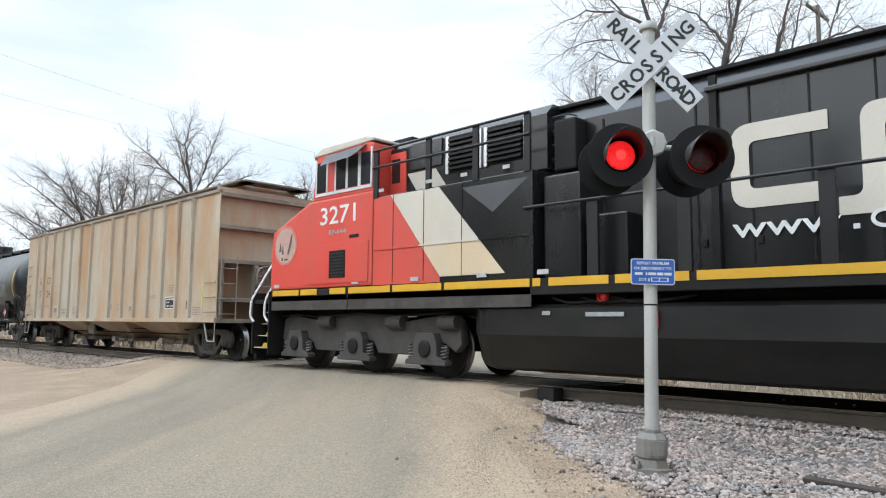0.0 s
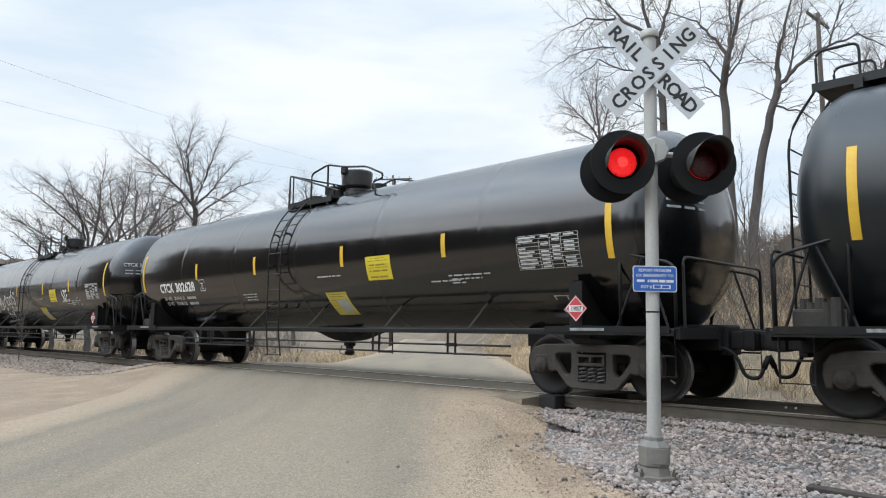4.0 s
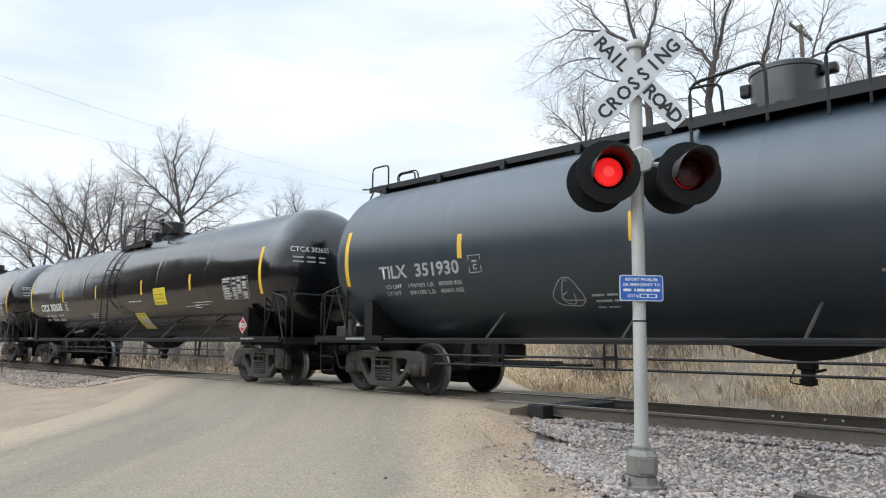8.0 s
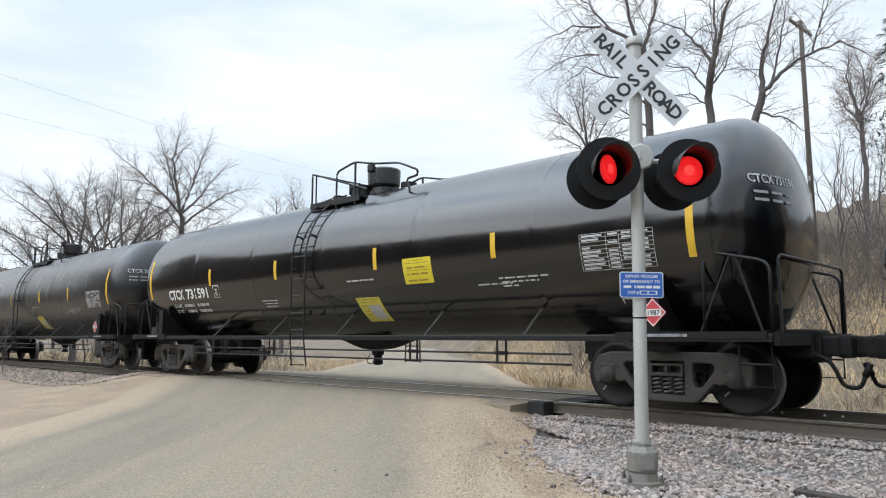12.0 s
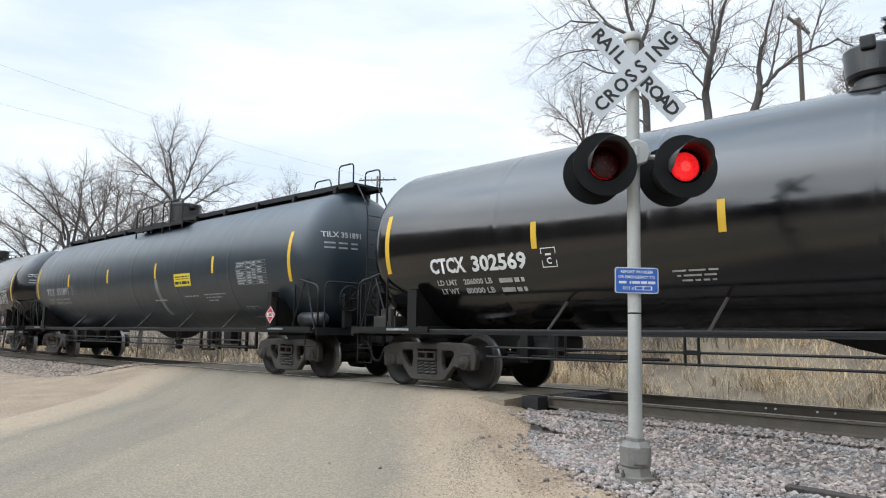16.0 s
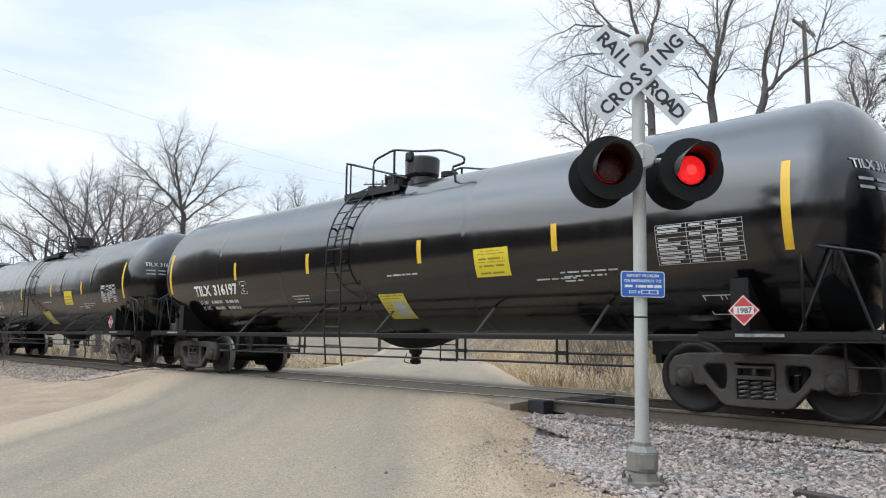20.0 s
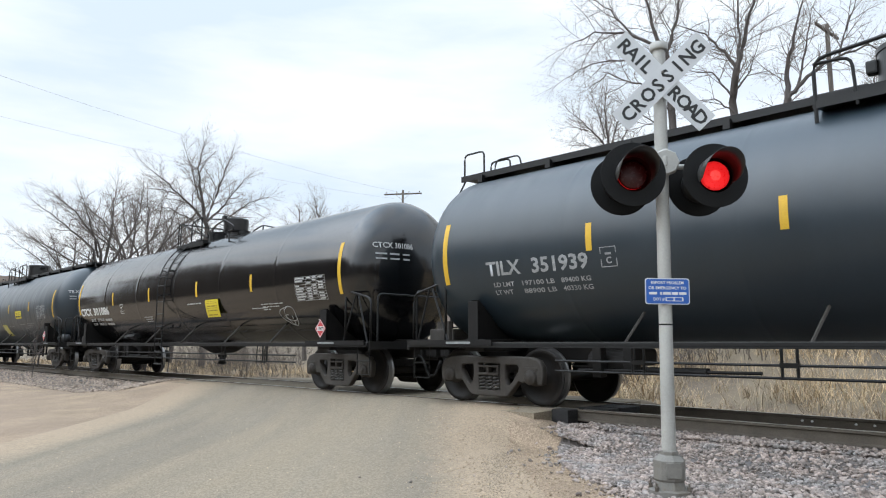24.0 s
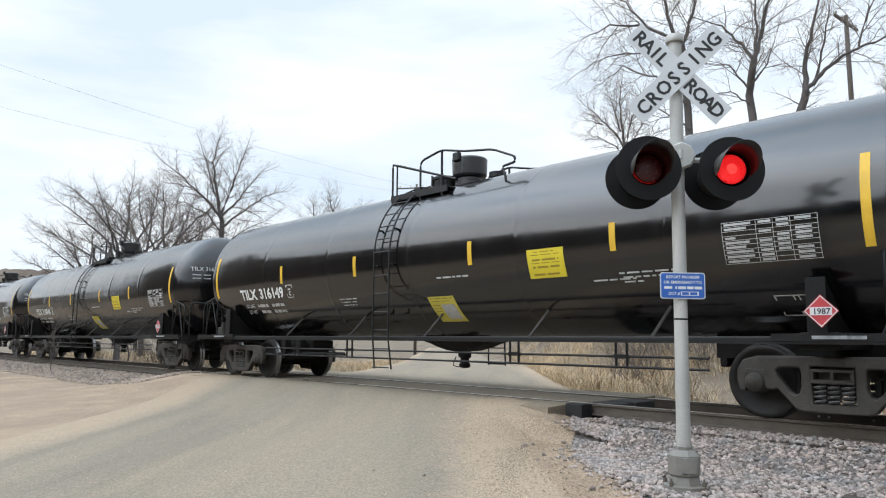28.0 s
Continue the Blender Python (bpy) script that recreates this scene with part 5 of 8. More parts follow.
            bm = bmesh.new()
            for y in (-0.3, 0.3):
                tube(bm, rounded([(s * 8.3, y, 4.1), (s * 8.66, y, 3.6), (s * 8.66, y, 1.0)], 0.3), 0.018, 6)
            for k in range(8):
                cyl(bm, (s * 8.66, -0.3, 1.3 + 0.3 * k), (s * 8.66, 0.3, 1.3 + 0.3 * k), 0.012, 5)
            part("end_ladder", bm, "rail_black", car)
        part("vent_valve", boxed(-2.1, -1.4, -0.2, 0.2, 4.14, 4.26, bevel=0.03), "rail_black", car)
    else:
        part("top_platform", boxed(-1.14, 0.5, -0.97, 0.97, 3.80, 3.83), "rail_black", car)
        part("platform_fascia", boxed(-1.14, 0.5, -1.0, -0.965, 3.72, 3.84), "rail_black", car)
        part("platform_fascia", boxed(-1.16, -1.12, -0.97, 0.97, 3.72, 3.84), "rail_black", car)
        bm = lathe(bmesh.new(), [(0.30, 3.98), (0.30, 4.08), (0.25, 4.10), (0.25, 4.16), (0.32, 4.18), (0.345, 4.22), (0.36, 4.54), (0.335, 4.57), (0.001, 4.57)], 64, centre=(0.13, 0, 0))
        part("valve_housing", bm, "tank_dull", car)
        part("housing_hinge", boxed(0.05, 0.22, -0.42, -0.32, 4.46, 4.64, bevel=0.03), "rail_black", car)
        bm = lathe(bmesh.new(), [(0.28, 4.0), (0.28, 4.22), (0.30, 4.23), (0.30, 4.28), (0.001, 4.29)], 24, centre=(-0.55, 0, 0))
        bolts = []
        for k in range(6):
            t = math.pi / 3 * k
            bolts.append(cyl(bmesh.new(), (-0.55 + 0.3 * math.cos(t), 0.3 * math.sin(t), 4.1), (-0.55 + 0.3 * math.cos(t), 0.3 * math.sin(t), 4.32), 0.025, 6))
        man = part("manway", bm, "rail_black", car)
        for b in bolts:
            part("eye_bolt", b, "rail_black", man)
        part("relief_valve", lathe(bmesh.new(), [(0.13, 3.98), (0.13, 4.08), (0.17, 4.1), (0.17, 4.20), (0.001, 4.22)], 18, centre=(0.80, 0.1, 0)), "rail_black", car)
        part("vent_pipe", boxed(-1.0, -0.8, -0.5, 0.5, 3.95, 4.08, bevel=0.02), "rail_black", car)
        for y in (-0.97, 0.97):
            bm = bmesh.new()
            tube(bm, rounded([(-1.12, y, 3.62), (-1.12, y, 4.50), (-0.90, y, 4.44), (0.72, y, 3.92)], 0.06), 0.022, 6)
            cyl(bm, (-0.98, y, 3.64), (-0.98, y, 4.46), 0.018, 6)
            part("safety_rail", bm, "rail_black", car)
            bm = bmesh.new()
            tube(bm, rounded([(-0.27, y, 3.64), (-0.27, y, 4.42), (0.32, y, 4.54), (0.95, y, 4.40), (1.65, y, 4.30), (2.16, y, 4.08), (2.16, y, 3.98), (1.85, y, 3.95), (1.95, y, 3.78), (1.95, y, 3.6)], 0.12), 0.022, 6)
            cyl(bm, (0.34, y, 4.54), (0.34, y, 3.64), 0.024, 6)
            part("safety_rail", bm, "rail_black", car)
        part("safety_rail", tube(bmesh.new(), [(-1.12, -0.97, 4.50), (-1.12, 0.97, 4.50)], 0.02, 6), "rail_black", car)
        # side ladder over the near flank and the mirrored one behind
        for side in (1, -1):
            lad = bmesh.new()
            zs = [3.92 - 0.1 * i for i in range(15)]
            for x in (-0.86, -0.40):
                path = [Vector(on_tank(x, z, 0.09)) for z in zs if z > 2.50]
                path += [Vector((x, -R_TANK - 0.09, z)) for z in (2.4, 1.6, 0.98)] + [Vector((x + (0.02 if x < -0.5 else 0.06), -R_TANK - 0.05, 0.40))]
                tube(lad, [Vector((p.x, side * p.y, p.z)) for p in path], 0.017, 6)
            lob = part("side_ladder", lad, "rail_black", car)
            for k in range(12):
                if k < 6:
                    p = Vector(on_tank(0, 3.80 - 0.24 * k, 0.09))
                    yy, zz = p.y, p.z
                else:
                    yy, zz = -R_TANK - 0.085, 2.50 - 0.345 * (k - 5)
                b = bmesh.new()
                cyl(b, (-0.86, side * yy, zz), (-0.38, side * yy, zz), 0.013, 5)
                part("rung", b, "rail_black", lob)
            b = bmesh.new()
            for z in (3.05, 2.35, 1.45):
                p = Vector(on_tank(0, z, 0.0))
                for x in (-0.86, -0.40):
                    tube(b, [(x, side * p.y, p.z), (x, side * (p.y - 0.09), p.z)], 0.02, 5)
            part("ladder_bracket", b, "rail_black", lob)
    return car


# load limit and light weight of each car, as stencilled
WEIGHTS = {
    "302628": (("206900 LB", ""), ("79100 LB", "")), "302635": (("206200 LB", "93500 KG"), ("79800 LB", "36200 KG")),
    "302563": (("207300 LB", "94000 KG"), ("78700 LB", "35700 KG")), "302569": (("206000 LB", ""), ("80000 LB", "")),
    "731227": (("207300 LB", "94000 KG"), ("78700 LB", "35700 KG")), "301086": (("207400 LB", ""), ("78600 LB", "")),
    "351951": (("197300 LB", "89700 KG"), ("83100 LB", "39950 KG")), "351891": (("197700 LB", "89690 KG"), ("83300 LB", "40190 KG")),
    "351930": (("196900 LB", "89300 KG"), ("89100 LB", "40400 KG")), "351939": (("197100 LB", "89400 KG"), ("88900 LB", "40330 KG")),
}


def number_car(car, mark, number, grey, label):
    tagged(car, label, "tank car", "tank cars of the train")
    c = "label_faded" if grey else "label_white"
    if grey:
        x0, z0 = -6.70, 2.07
        painted("reporting_mark", mark, x0, z0, 0.22, c, car, 0.70, 0.008)
        painted("car_number", number, x0 + 0.92, z0, 0.22, c, car, 1.02, 0.008)
        painted("weight_label", "LD LMT", x0 + 0.1, z0 - 0.18, 0.07, c, car, 0.42, 0.002)
        painted("weight_label", "LT WT", x0 + 0.1, z0 - 0.30, 0.07, c, car, 0.36, 0.002)
        if number in WEIGHTS:
            for (lb, kg), dz in zip(WEIGHTS[number], (0.18, 0.30)):
                painted("weight_label", lb, x0 + 0.68, z0 - dz, 0.07, c, car, 0.62, 0.002)
                painted("weight_label", kg, x0 + 1.42, z0 - dz, 0.07, c, car, 0.52, 0.002)
        else:
            bars("weight_stencil", ((x0 + 0.7, x0 + 1.9, z0 - 0.175, 0.05), (x0 + 0.7, x0 + 1.9, z0 - 0.295, 0.05)), c, car)
        bx = x0 + 2.15
    else:
        x0, z0 = (-6.42, 1.90) if mark == "TILX" else (-6.6, 1.94)
        # two cars carry their marks farther out and spaced wider
        x0, wide = {"301086": (-7.50, 1.28), "301448": (-7.05, 1.08)}.get(number, (x0, 1.0))
        painted("reporting_mark", mark, x0, z0, 0.235, c, car, 0.78 * wide, 0.011)
        painted("car_number", number, x0 + 0.92 * wide, z0, 0.235, c, car, 1.08 * wide, 0.011)
        mark_end = {"301086": -3.96, "301448": -4.53}.get(number)
        x0 += 0.65 if number == "301086" else 0.0
        painted("weight_label", "LD LMT", x0 + 0.08, z0 - 0.20, 0.085, "label_mid", car, 0.44, 0.003)
        painted("weight_label", "LT WT", x0 + 0.12, z0 - 0.34, 0.085, "label_mid", car, 0.38, 0.003)
        if number in WEIGHTS:
            for (lb, kg), dz in zip(WEIGHTS[number], (0.20, 0.34)):
                painted("weight_label", lb, x0 + 0.66, z0 - dz, 0.085, "label_mid", car, 0.60, 0.003)
                if kg:
                    painted("weight_label", kg, x0 + 1.40, z0 - dz, 0.085, "label_mid", car, 0.54, 0.003)
                else:
                    bars("weight_stencil", ((x0 + 1.40, x0 + 1.94, z0 - dz, 0.065),), "label_mid", car)
        else:
            bars("weight_stencil", ((x0 + 0.66, x0 + 1.15, z0 - 0.195, 0.065), (x0 + 1.32, x0 + 1.9, z0 - 0.195, 0.065), (x0 + 0.72, x0 + 1.15, z0 - 0.335, 0.065), (x0 + 1.32, x0 + 1.9, z0 - 0.335, 0.065)), "label_mid", car)
        bx = mark_end or x0 + (2.14 if mark == "TILX" else 2.28)
    bm = bmesh.new()
    zb = z0 - 0.02
    for a in ((bx, bx + 0.26, zb, zb + 0.012), (bx, bx + 0.26, zb + 0.27, zb + 0.282), (bx, bx + 0.012, zb, zb + 0.28), (bx + 0.248, bx + 0.26, zb, zb + 0.28), (bx + 0.08, bx + 0.18, zb + 0.17, zb + 0.20)):
        bm.faces.new([bm.verts.new(on_tank(x, z, 0.005)) for x, z in ((a[0], a[2]), (a[1], a[2]), (a[1], a[3]), (a[0], a[3]))])
    part("plate_box", bm, c, car)
    painted("plate_letter", "C", bx + 0.09, zb + 0.05, 0.09, c, car)
    # the same marks on the leading head
    me = lettering(mark + " " + number, 0.115, 1.0, 0.0, 0.003)
    w = width_of(me)
    for v in me.vertices:
        y, z = -1.18 + v.co.x * (0.85 / w), 2.90 + v.co.z
        rr = min(0.97, math.hypot(y, z - Z_TANK) / R_TANK)
        v.co = Vector((X_SHELL + (X_HEAD - X_SHELL) * math.sqrt(1 - rr ** 2.17) + 0.012, y, z))
    part("end_mark", me, "label_mid", car)
    eb = bmesh.new()
    for zz in (2.76, 2.66):
        for ya, yb in ((-1.14, -0.92), (-0.86, -0.66), (-0.58, -0.42)):
            q = []
            for y, z in ((ya, zz), (yb, zz), (yb, zz + 0.035), (ya, zz + 0.035)):
                rr = math.hypot(y, z - Z_TANK) / R_TANK
                q.append(eb.verts.new((X_SHELL + (X_HEAD - X_SHELL) * math.sqrt(1 - rr ** 2.17) + 0.014, y, z)))
            eb.faces.new(q)
    tagged(part("end_stencil", eb, "label_faded", car), kind="stuff")


def scrawl(car, loops, mat="label_white", w=0.02):
    """Loose spray-paint lines on the flank; each loop is x, z, width, height, turns, start."""
    bm = bmesh.new()
    for cx, cz, sw, sh, turns, st in loops:
        n = max(8, int(16 * turns))
        prev = None
        for i in range(n + 1):
            t = st + 2 * math.pi * turns * i / n
            k = 1 + 0.15 * math.sin(3 * t + cx)
            x, z = cx + sw * k * math.cos(t), cz + sh * k * math.sin(t)
            d = Vector((-sw * math.sin(t), sh * math.cos(t))).normalized()
            pr = [bm.verts.new(on_tank(x + sgn * d.y * w / 2, z - sgn * d.x * w / 2, 0.006)) for sgn in (-1, 1)]
            if prev:
                bm.faces.new((prev[0], prev[1], pr[1], pr[0]))
            prev = pr
    tagged(part("spray_paint", bm, mat, car, "loose white spray-paint scrawl"), kind="stuff")


PITCH = 18.27
CHARCOAL = "dark charcoal tank car with a full-length running board"
BLACK, GREY = "glossy black tank car with yellow stripes and a side ladder", "satin grey tank car with a full-length running board"
CONSIST = [
    ("TILX", "351907", "c"), ("CTCX", "302628", "b"), ("CTCX", "302657", "b"), ("TILX", "351930", "g"), ("CTCX", "302635", "b"), ("CTCX", "302563", "b"),
    ("CTCX", "731591", "b"), ("CTCX", "301448", "d"), ("CTCX", "302569", "b"), ("TILX", "351891", "g"), ("CTCX", "731227", "b"), ("TILX", "316197", "b"),
    ("TILX", "316046", "b"), ("TILX", "351939", "g"), ("CTCX", "301086", "b"), ("TILX", "351951", "g"), ("TILX", "316149", "b"), ("TILX", "316046", "b"), ("TILX", "316122", "b"), ("CTCX", "302611", "b"),
]
black_base, grey_base = tank_base(False), tank_base(True)
tank_cars = []
for k, (mark, number, kind_of) in enumerate(CONSIST):
    base = grey_base if kind_of in "gc" else black_base
    c = base if base not in tank_cars else copy_thing(base, Matrix.Identity(4))
    tank_cars.append(c)
for c, (mark, number, kind_of) in zip(tank_cars, CONSIST):
    if kind_of in "dc":
        for o in c.children:
            if o.name.startswith("tank_shell"):
                o.data = o.data.copy()
                o.data.materials[0] = M["tank_dull" if kind_of == "d" else "tank_charcoal"]
for c, (mark, number, kind_of) in zip(tank_cars, CONSIST):
    label = GREY if kind_of == "g" else CHARCOAL if kind_of == "c" else (BLACK if kind_of == "b" else "dull black tank car with yellow stripes, dusty and scuffed")
    number_car(c, mark, number, kind_of in "gc", label)
scrawl(tank_cars[2], [(-4.02, 1.92, 0.16, 0.22, 1.0, 0), (-3.66, 2.02, 0.12, 0.20, 0.62, 3.0), (-3.36, 2.06, 0.11, 0.19, 0.55, -0.3), (-3.02, 2.04, 0.12, 0.16, 0.75, 0.8), (-2.72, 2.06, 0.11, 0.15, 0.9, 0.2), (-2.46, 2.16, 0.05, 0.30, 0.5, 1.6), (-2.18, 2.26, 0.13, 0.11, 0.75, 0.4), (-2.16, 2.02, 0.13, 0.12, 0.75, 3.4),
    (-3.36, 1.62, 0.20, 0.13, 0.7, 1.0), (-3.20, 1.40, 0.16, 0.13, 0.6, 3.6), (-2.92, 1.60, 0.08, 0.09, 0.7, 2.6), (-2.62, 1.72, 0.10, 0.08, 1.0, 0), (-2.26, 1.66, 0.09, 0.12, 0.55, 0.2), (-2.10, 1.66, 0.09, 0.12, 0.55, 0.0)], "label_white", 0.045)
scrawl(tank_cars[2], [(5.1, 1.88, 0.10, 0.12, 0.8, 0), (5.35, 1.86, 0.08, 0.12, 0.6, 2)], "label_mid", 0.018)
painted("spray_letters", "NSF..", 3.62, 1.88, 0.42, "label_white", tank_cars[2], 0.72, 0.014)
scrawl(tank_cars[3], [(-2.80, 1.66, 0.25, 0.20, 1.05, 0), (-2.80, 1.66, 0.10, 0.17, 0.8, 1.2), (-2.72, 1.62, 0.20, 0.07, 0.6, 2)], "label_faded", 0.016)
bars("chalk_stencil", ((-2.42, -2.0, 1.60, 0.03), (-2.38, -1.9, 1.52, 0.03), (-2.40, -2.0, 1.44, 0.02)), "label_faded", tank_cars[3])
scrawl(tank_cars[14], [(5.43, 1.62, 0.30, 0.20, 1.05, 0), (5.43, 1.62, 0.12, 0.18, 0.8, 1.2), (5.5, 1.58, 0.24, 0.07, 0.6, 2)], "label_mid", 0.016)
scrawl(tank_cars[15], [(3.6, 1.52, 0.20, 0.12, 0.75, 0.5)], "label_faded", 0.05)
M["streak_pale"] = material("pale_spill_streak", (0.20, 0.20, 0.20), 0.6, vary=0.4, scale=2, stretch=(3, 1, 0.5))
part("spill_streak", decal(1.42, 1.60, 1.35, 2.28, skew=0.12, lift=0.003, n=10), "streak_pale", tank_cars[9], "pale spill streak down the flank")
part("spill_streak", decal(1.46, 1.54, 1.45, 2.28, skew=0.08, lift=0.003, n=10), "streak_pale", tank_cars[3], "pale spill streak down the flank")
# two grey cars carry no paper decal
for k in (3, 9):
    for o in list(tank_cars[k].children):
        if o.name.startswith("faded_decal"):
            bpy.data.objects.remove(o)


# two cars have the ladder and the fittings farther forward
SHIFTED = ("safety_rail", "top_platform", "platform_fascia", "valve_housing", "housing_hinge", "manway", "relief_valve", "vent_pipe", "side_ladder")
for k, (mark, number, kind_of) in enumerate(CONSIST):
    if kind_of in "gc":
        # the grey cars differ in where their top fittings and stripes sit
        for o in tank_cars[k].children:
            plain = o.name.split(".")[0]
            if plain in ("valve_housing", "housing_latch", "safety_rail", "centre_platform", "platform_fascia"):
                o.location.x = {0: -0.4, 13: -0.8}.get(k, 0.0)
            if k == 13 and plain == "reflective_stripe" and -2 < o.data.vertices[0].co.x < 0:
                o.location.x = -0.42
        continue
    for o in list(tank_cars[k].children):
        plain = o.name.split(".")[0]
        if k in (5, 8) and plain in SHIFTED:
            o.location.x = {"side_ladder": 1.8, "valve_housing": -0.34, "housing_hinge": -0.34, "manway": 0.9, "relief_valve": 0.0}.get(plain, 1.36)
            if k == 5 and plain == "safety_rail" and max(v.co.x for v in o.data.vertices) < 1:
                bpy.data.objects.remove(o)
                continue
            if k == 5:
                o.location.x = {"side_ladder": 1.45, "safety_rail": -0.75}.get(plain, min(o.location.x, 0.95))
        if k == 14 and plain in ("valve_housing", "housing_hinge"):
            o.location.x = 0.36
        if k == 14 and plain == "reflective_stripe":
            x = o.data.vertices[0].co.x
            if abs(x) < 5:
                o.location.x = -0.27 if x > 0 else -0.08
        if plain == "emergency_placard":
            o.location.x = {14: -1.02}.get(k, -0.51 if mark == "CTCX" else 0.0)
            if k == 14:
                o.location.z, o.location.y = -0.24, 0.015
            if k == 7:
                bpy.data.objects.remove(o)
        elif plain == "faded_decal":
            o.location.x = {14: -0.52}.get(k, 0.5 if mark == "CTCX" else 0.0)
            if k == 14:
                o.location.z, o.location.y = 0.10, -0.04
            if k in (5, 8):
                for c in list(o.children):
                    bpy.data.objects.remove(c)
                bpy.data.objects.remove(o)

# ---- covered hopper ----
hopper = thing("covered_hopper", "cream covered hopper car with rust streaks down its ribbed side", "hopper car")
HL, HW = 7.5, 1.6
M["hopper_rib"] = material("rusty_cream_rib_paint", (0.50, 0.44, 0.345), 0.75, vary=0.15, scale=2, fine=20, bump=0.05, second=(0.37, 0.20, 0.10), cover=0.38, edge=0.12, stretch=(1, 1, 0.3), specular=0.3)


def hopper_body():
    bm = bmesh.new()
    prof = [(-HW, 0.98), (-HW, 4.16), (-HW + 0.08, 4.24), (-0.6, 4.52), (0.6, 4.52), (HW - 0.08, 4.24), (HW, 4.16), (HW, 0.98)]
    xs = (-HL + 0.55, HL - 0.55)
    ends = [[bm.verts.new((x, y, z)) for y, z in prof] for x in xs]
    for k in range(len(prof)):
        bm.faces.new((ends[0][k], ends[1][k], ends[1][(k + 1) % len(prof)], ends[0][(k + 1) % len(prof)]))
    bm.faces.new(ends[0])
    bm.faces.new(ends[1][::-1])
    bmesh.ops.recalc_face_normals(bm, faces=bm.faces)
    return bm


part("body", hopper_body(), "hopper_cream", hopper)
for y in (-HW, HW):
    part("side_sheet", boxed(-HL, HL, y - 0.012, y + 0.012, 1.0, 4.17), "hopper_cream", hopper)
    part("side_sill", boxed(-HL, HL, y - 0.06, y + 0.05, 0.95, 1.06, bevel=0.01), "hopper_cream", hopper)
    part("top_chord", boxed(-HL, HL, y - 0.055, y + 0.05, 4.12, 4.20, bevel=0.01), "hopper_grime", hopper)
rib_xs = [-6.25, -5.42, -4.47, -3.6, -2.72, -1.8, -0.86, 0.86, 1.82, 2.72, 3.62, 4.5, 5.38, 6.15]
for x in rib_xs:
    for y in (-HW, HW):
        s = -1 if y < 0 else 1
        bm = bmesh.new()
        prof = [(-0.075, 0.0), (-0.045, 0.07), (0.045, 0.07), (0.075, 0.0)]
        a = [bm.verts.new((x + dx, y + s * (0.010 + dy), 1.06)) for dx, dy in prof]
        b = [bm.verts.new((x + dx, y + s * (0.010 + dy), 4.12)) for dx, dy in prof]
        for k in range(3):
            bm.faces.new((a[k], a[k + 1], b[k + 1], b[k]))
        bm.faces.new(a)
        bm.faces.new(b[::-1])
        bmesh.ops.recalc_face_normals(bm, faces=bm.faces)
        part("side_rib", bm, "hopper_rib", hopper)
# hatches and roof walk
for k in range(10):
    x = -5.9 + 1.31 * k
    part("roof_hatch", boxed(x - 0.5, x + 0.5, -0.45, 0.45, 4.52, 4.60, bevel=0.02), "hopper_grime", hopper)
    part("hatch_batten", boxed(x - 0.03, x + 0.03, -0.85, 0.85, 4.58, 4.66), "hopper_grime", hopper)
for s in (-1, 1):
    part("roof_walk", boxed(-HL + 0.05, HL - 0.05, s * 0.85 - 0.22, s * 0.85 + 0.22, 4.50, 4.535), "hopper_grime", hopper)
    part("end_walk", boxed(*sorted((s * (HL - 0.5), s * (HL + 0.02))), -0.95, 0.95, 4.50, 4.54), "cast_alloy", hopper)
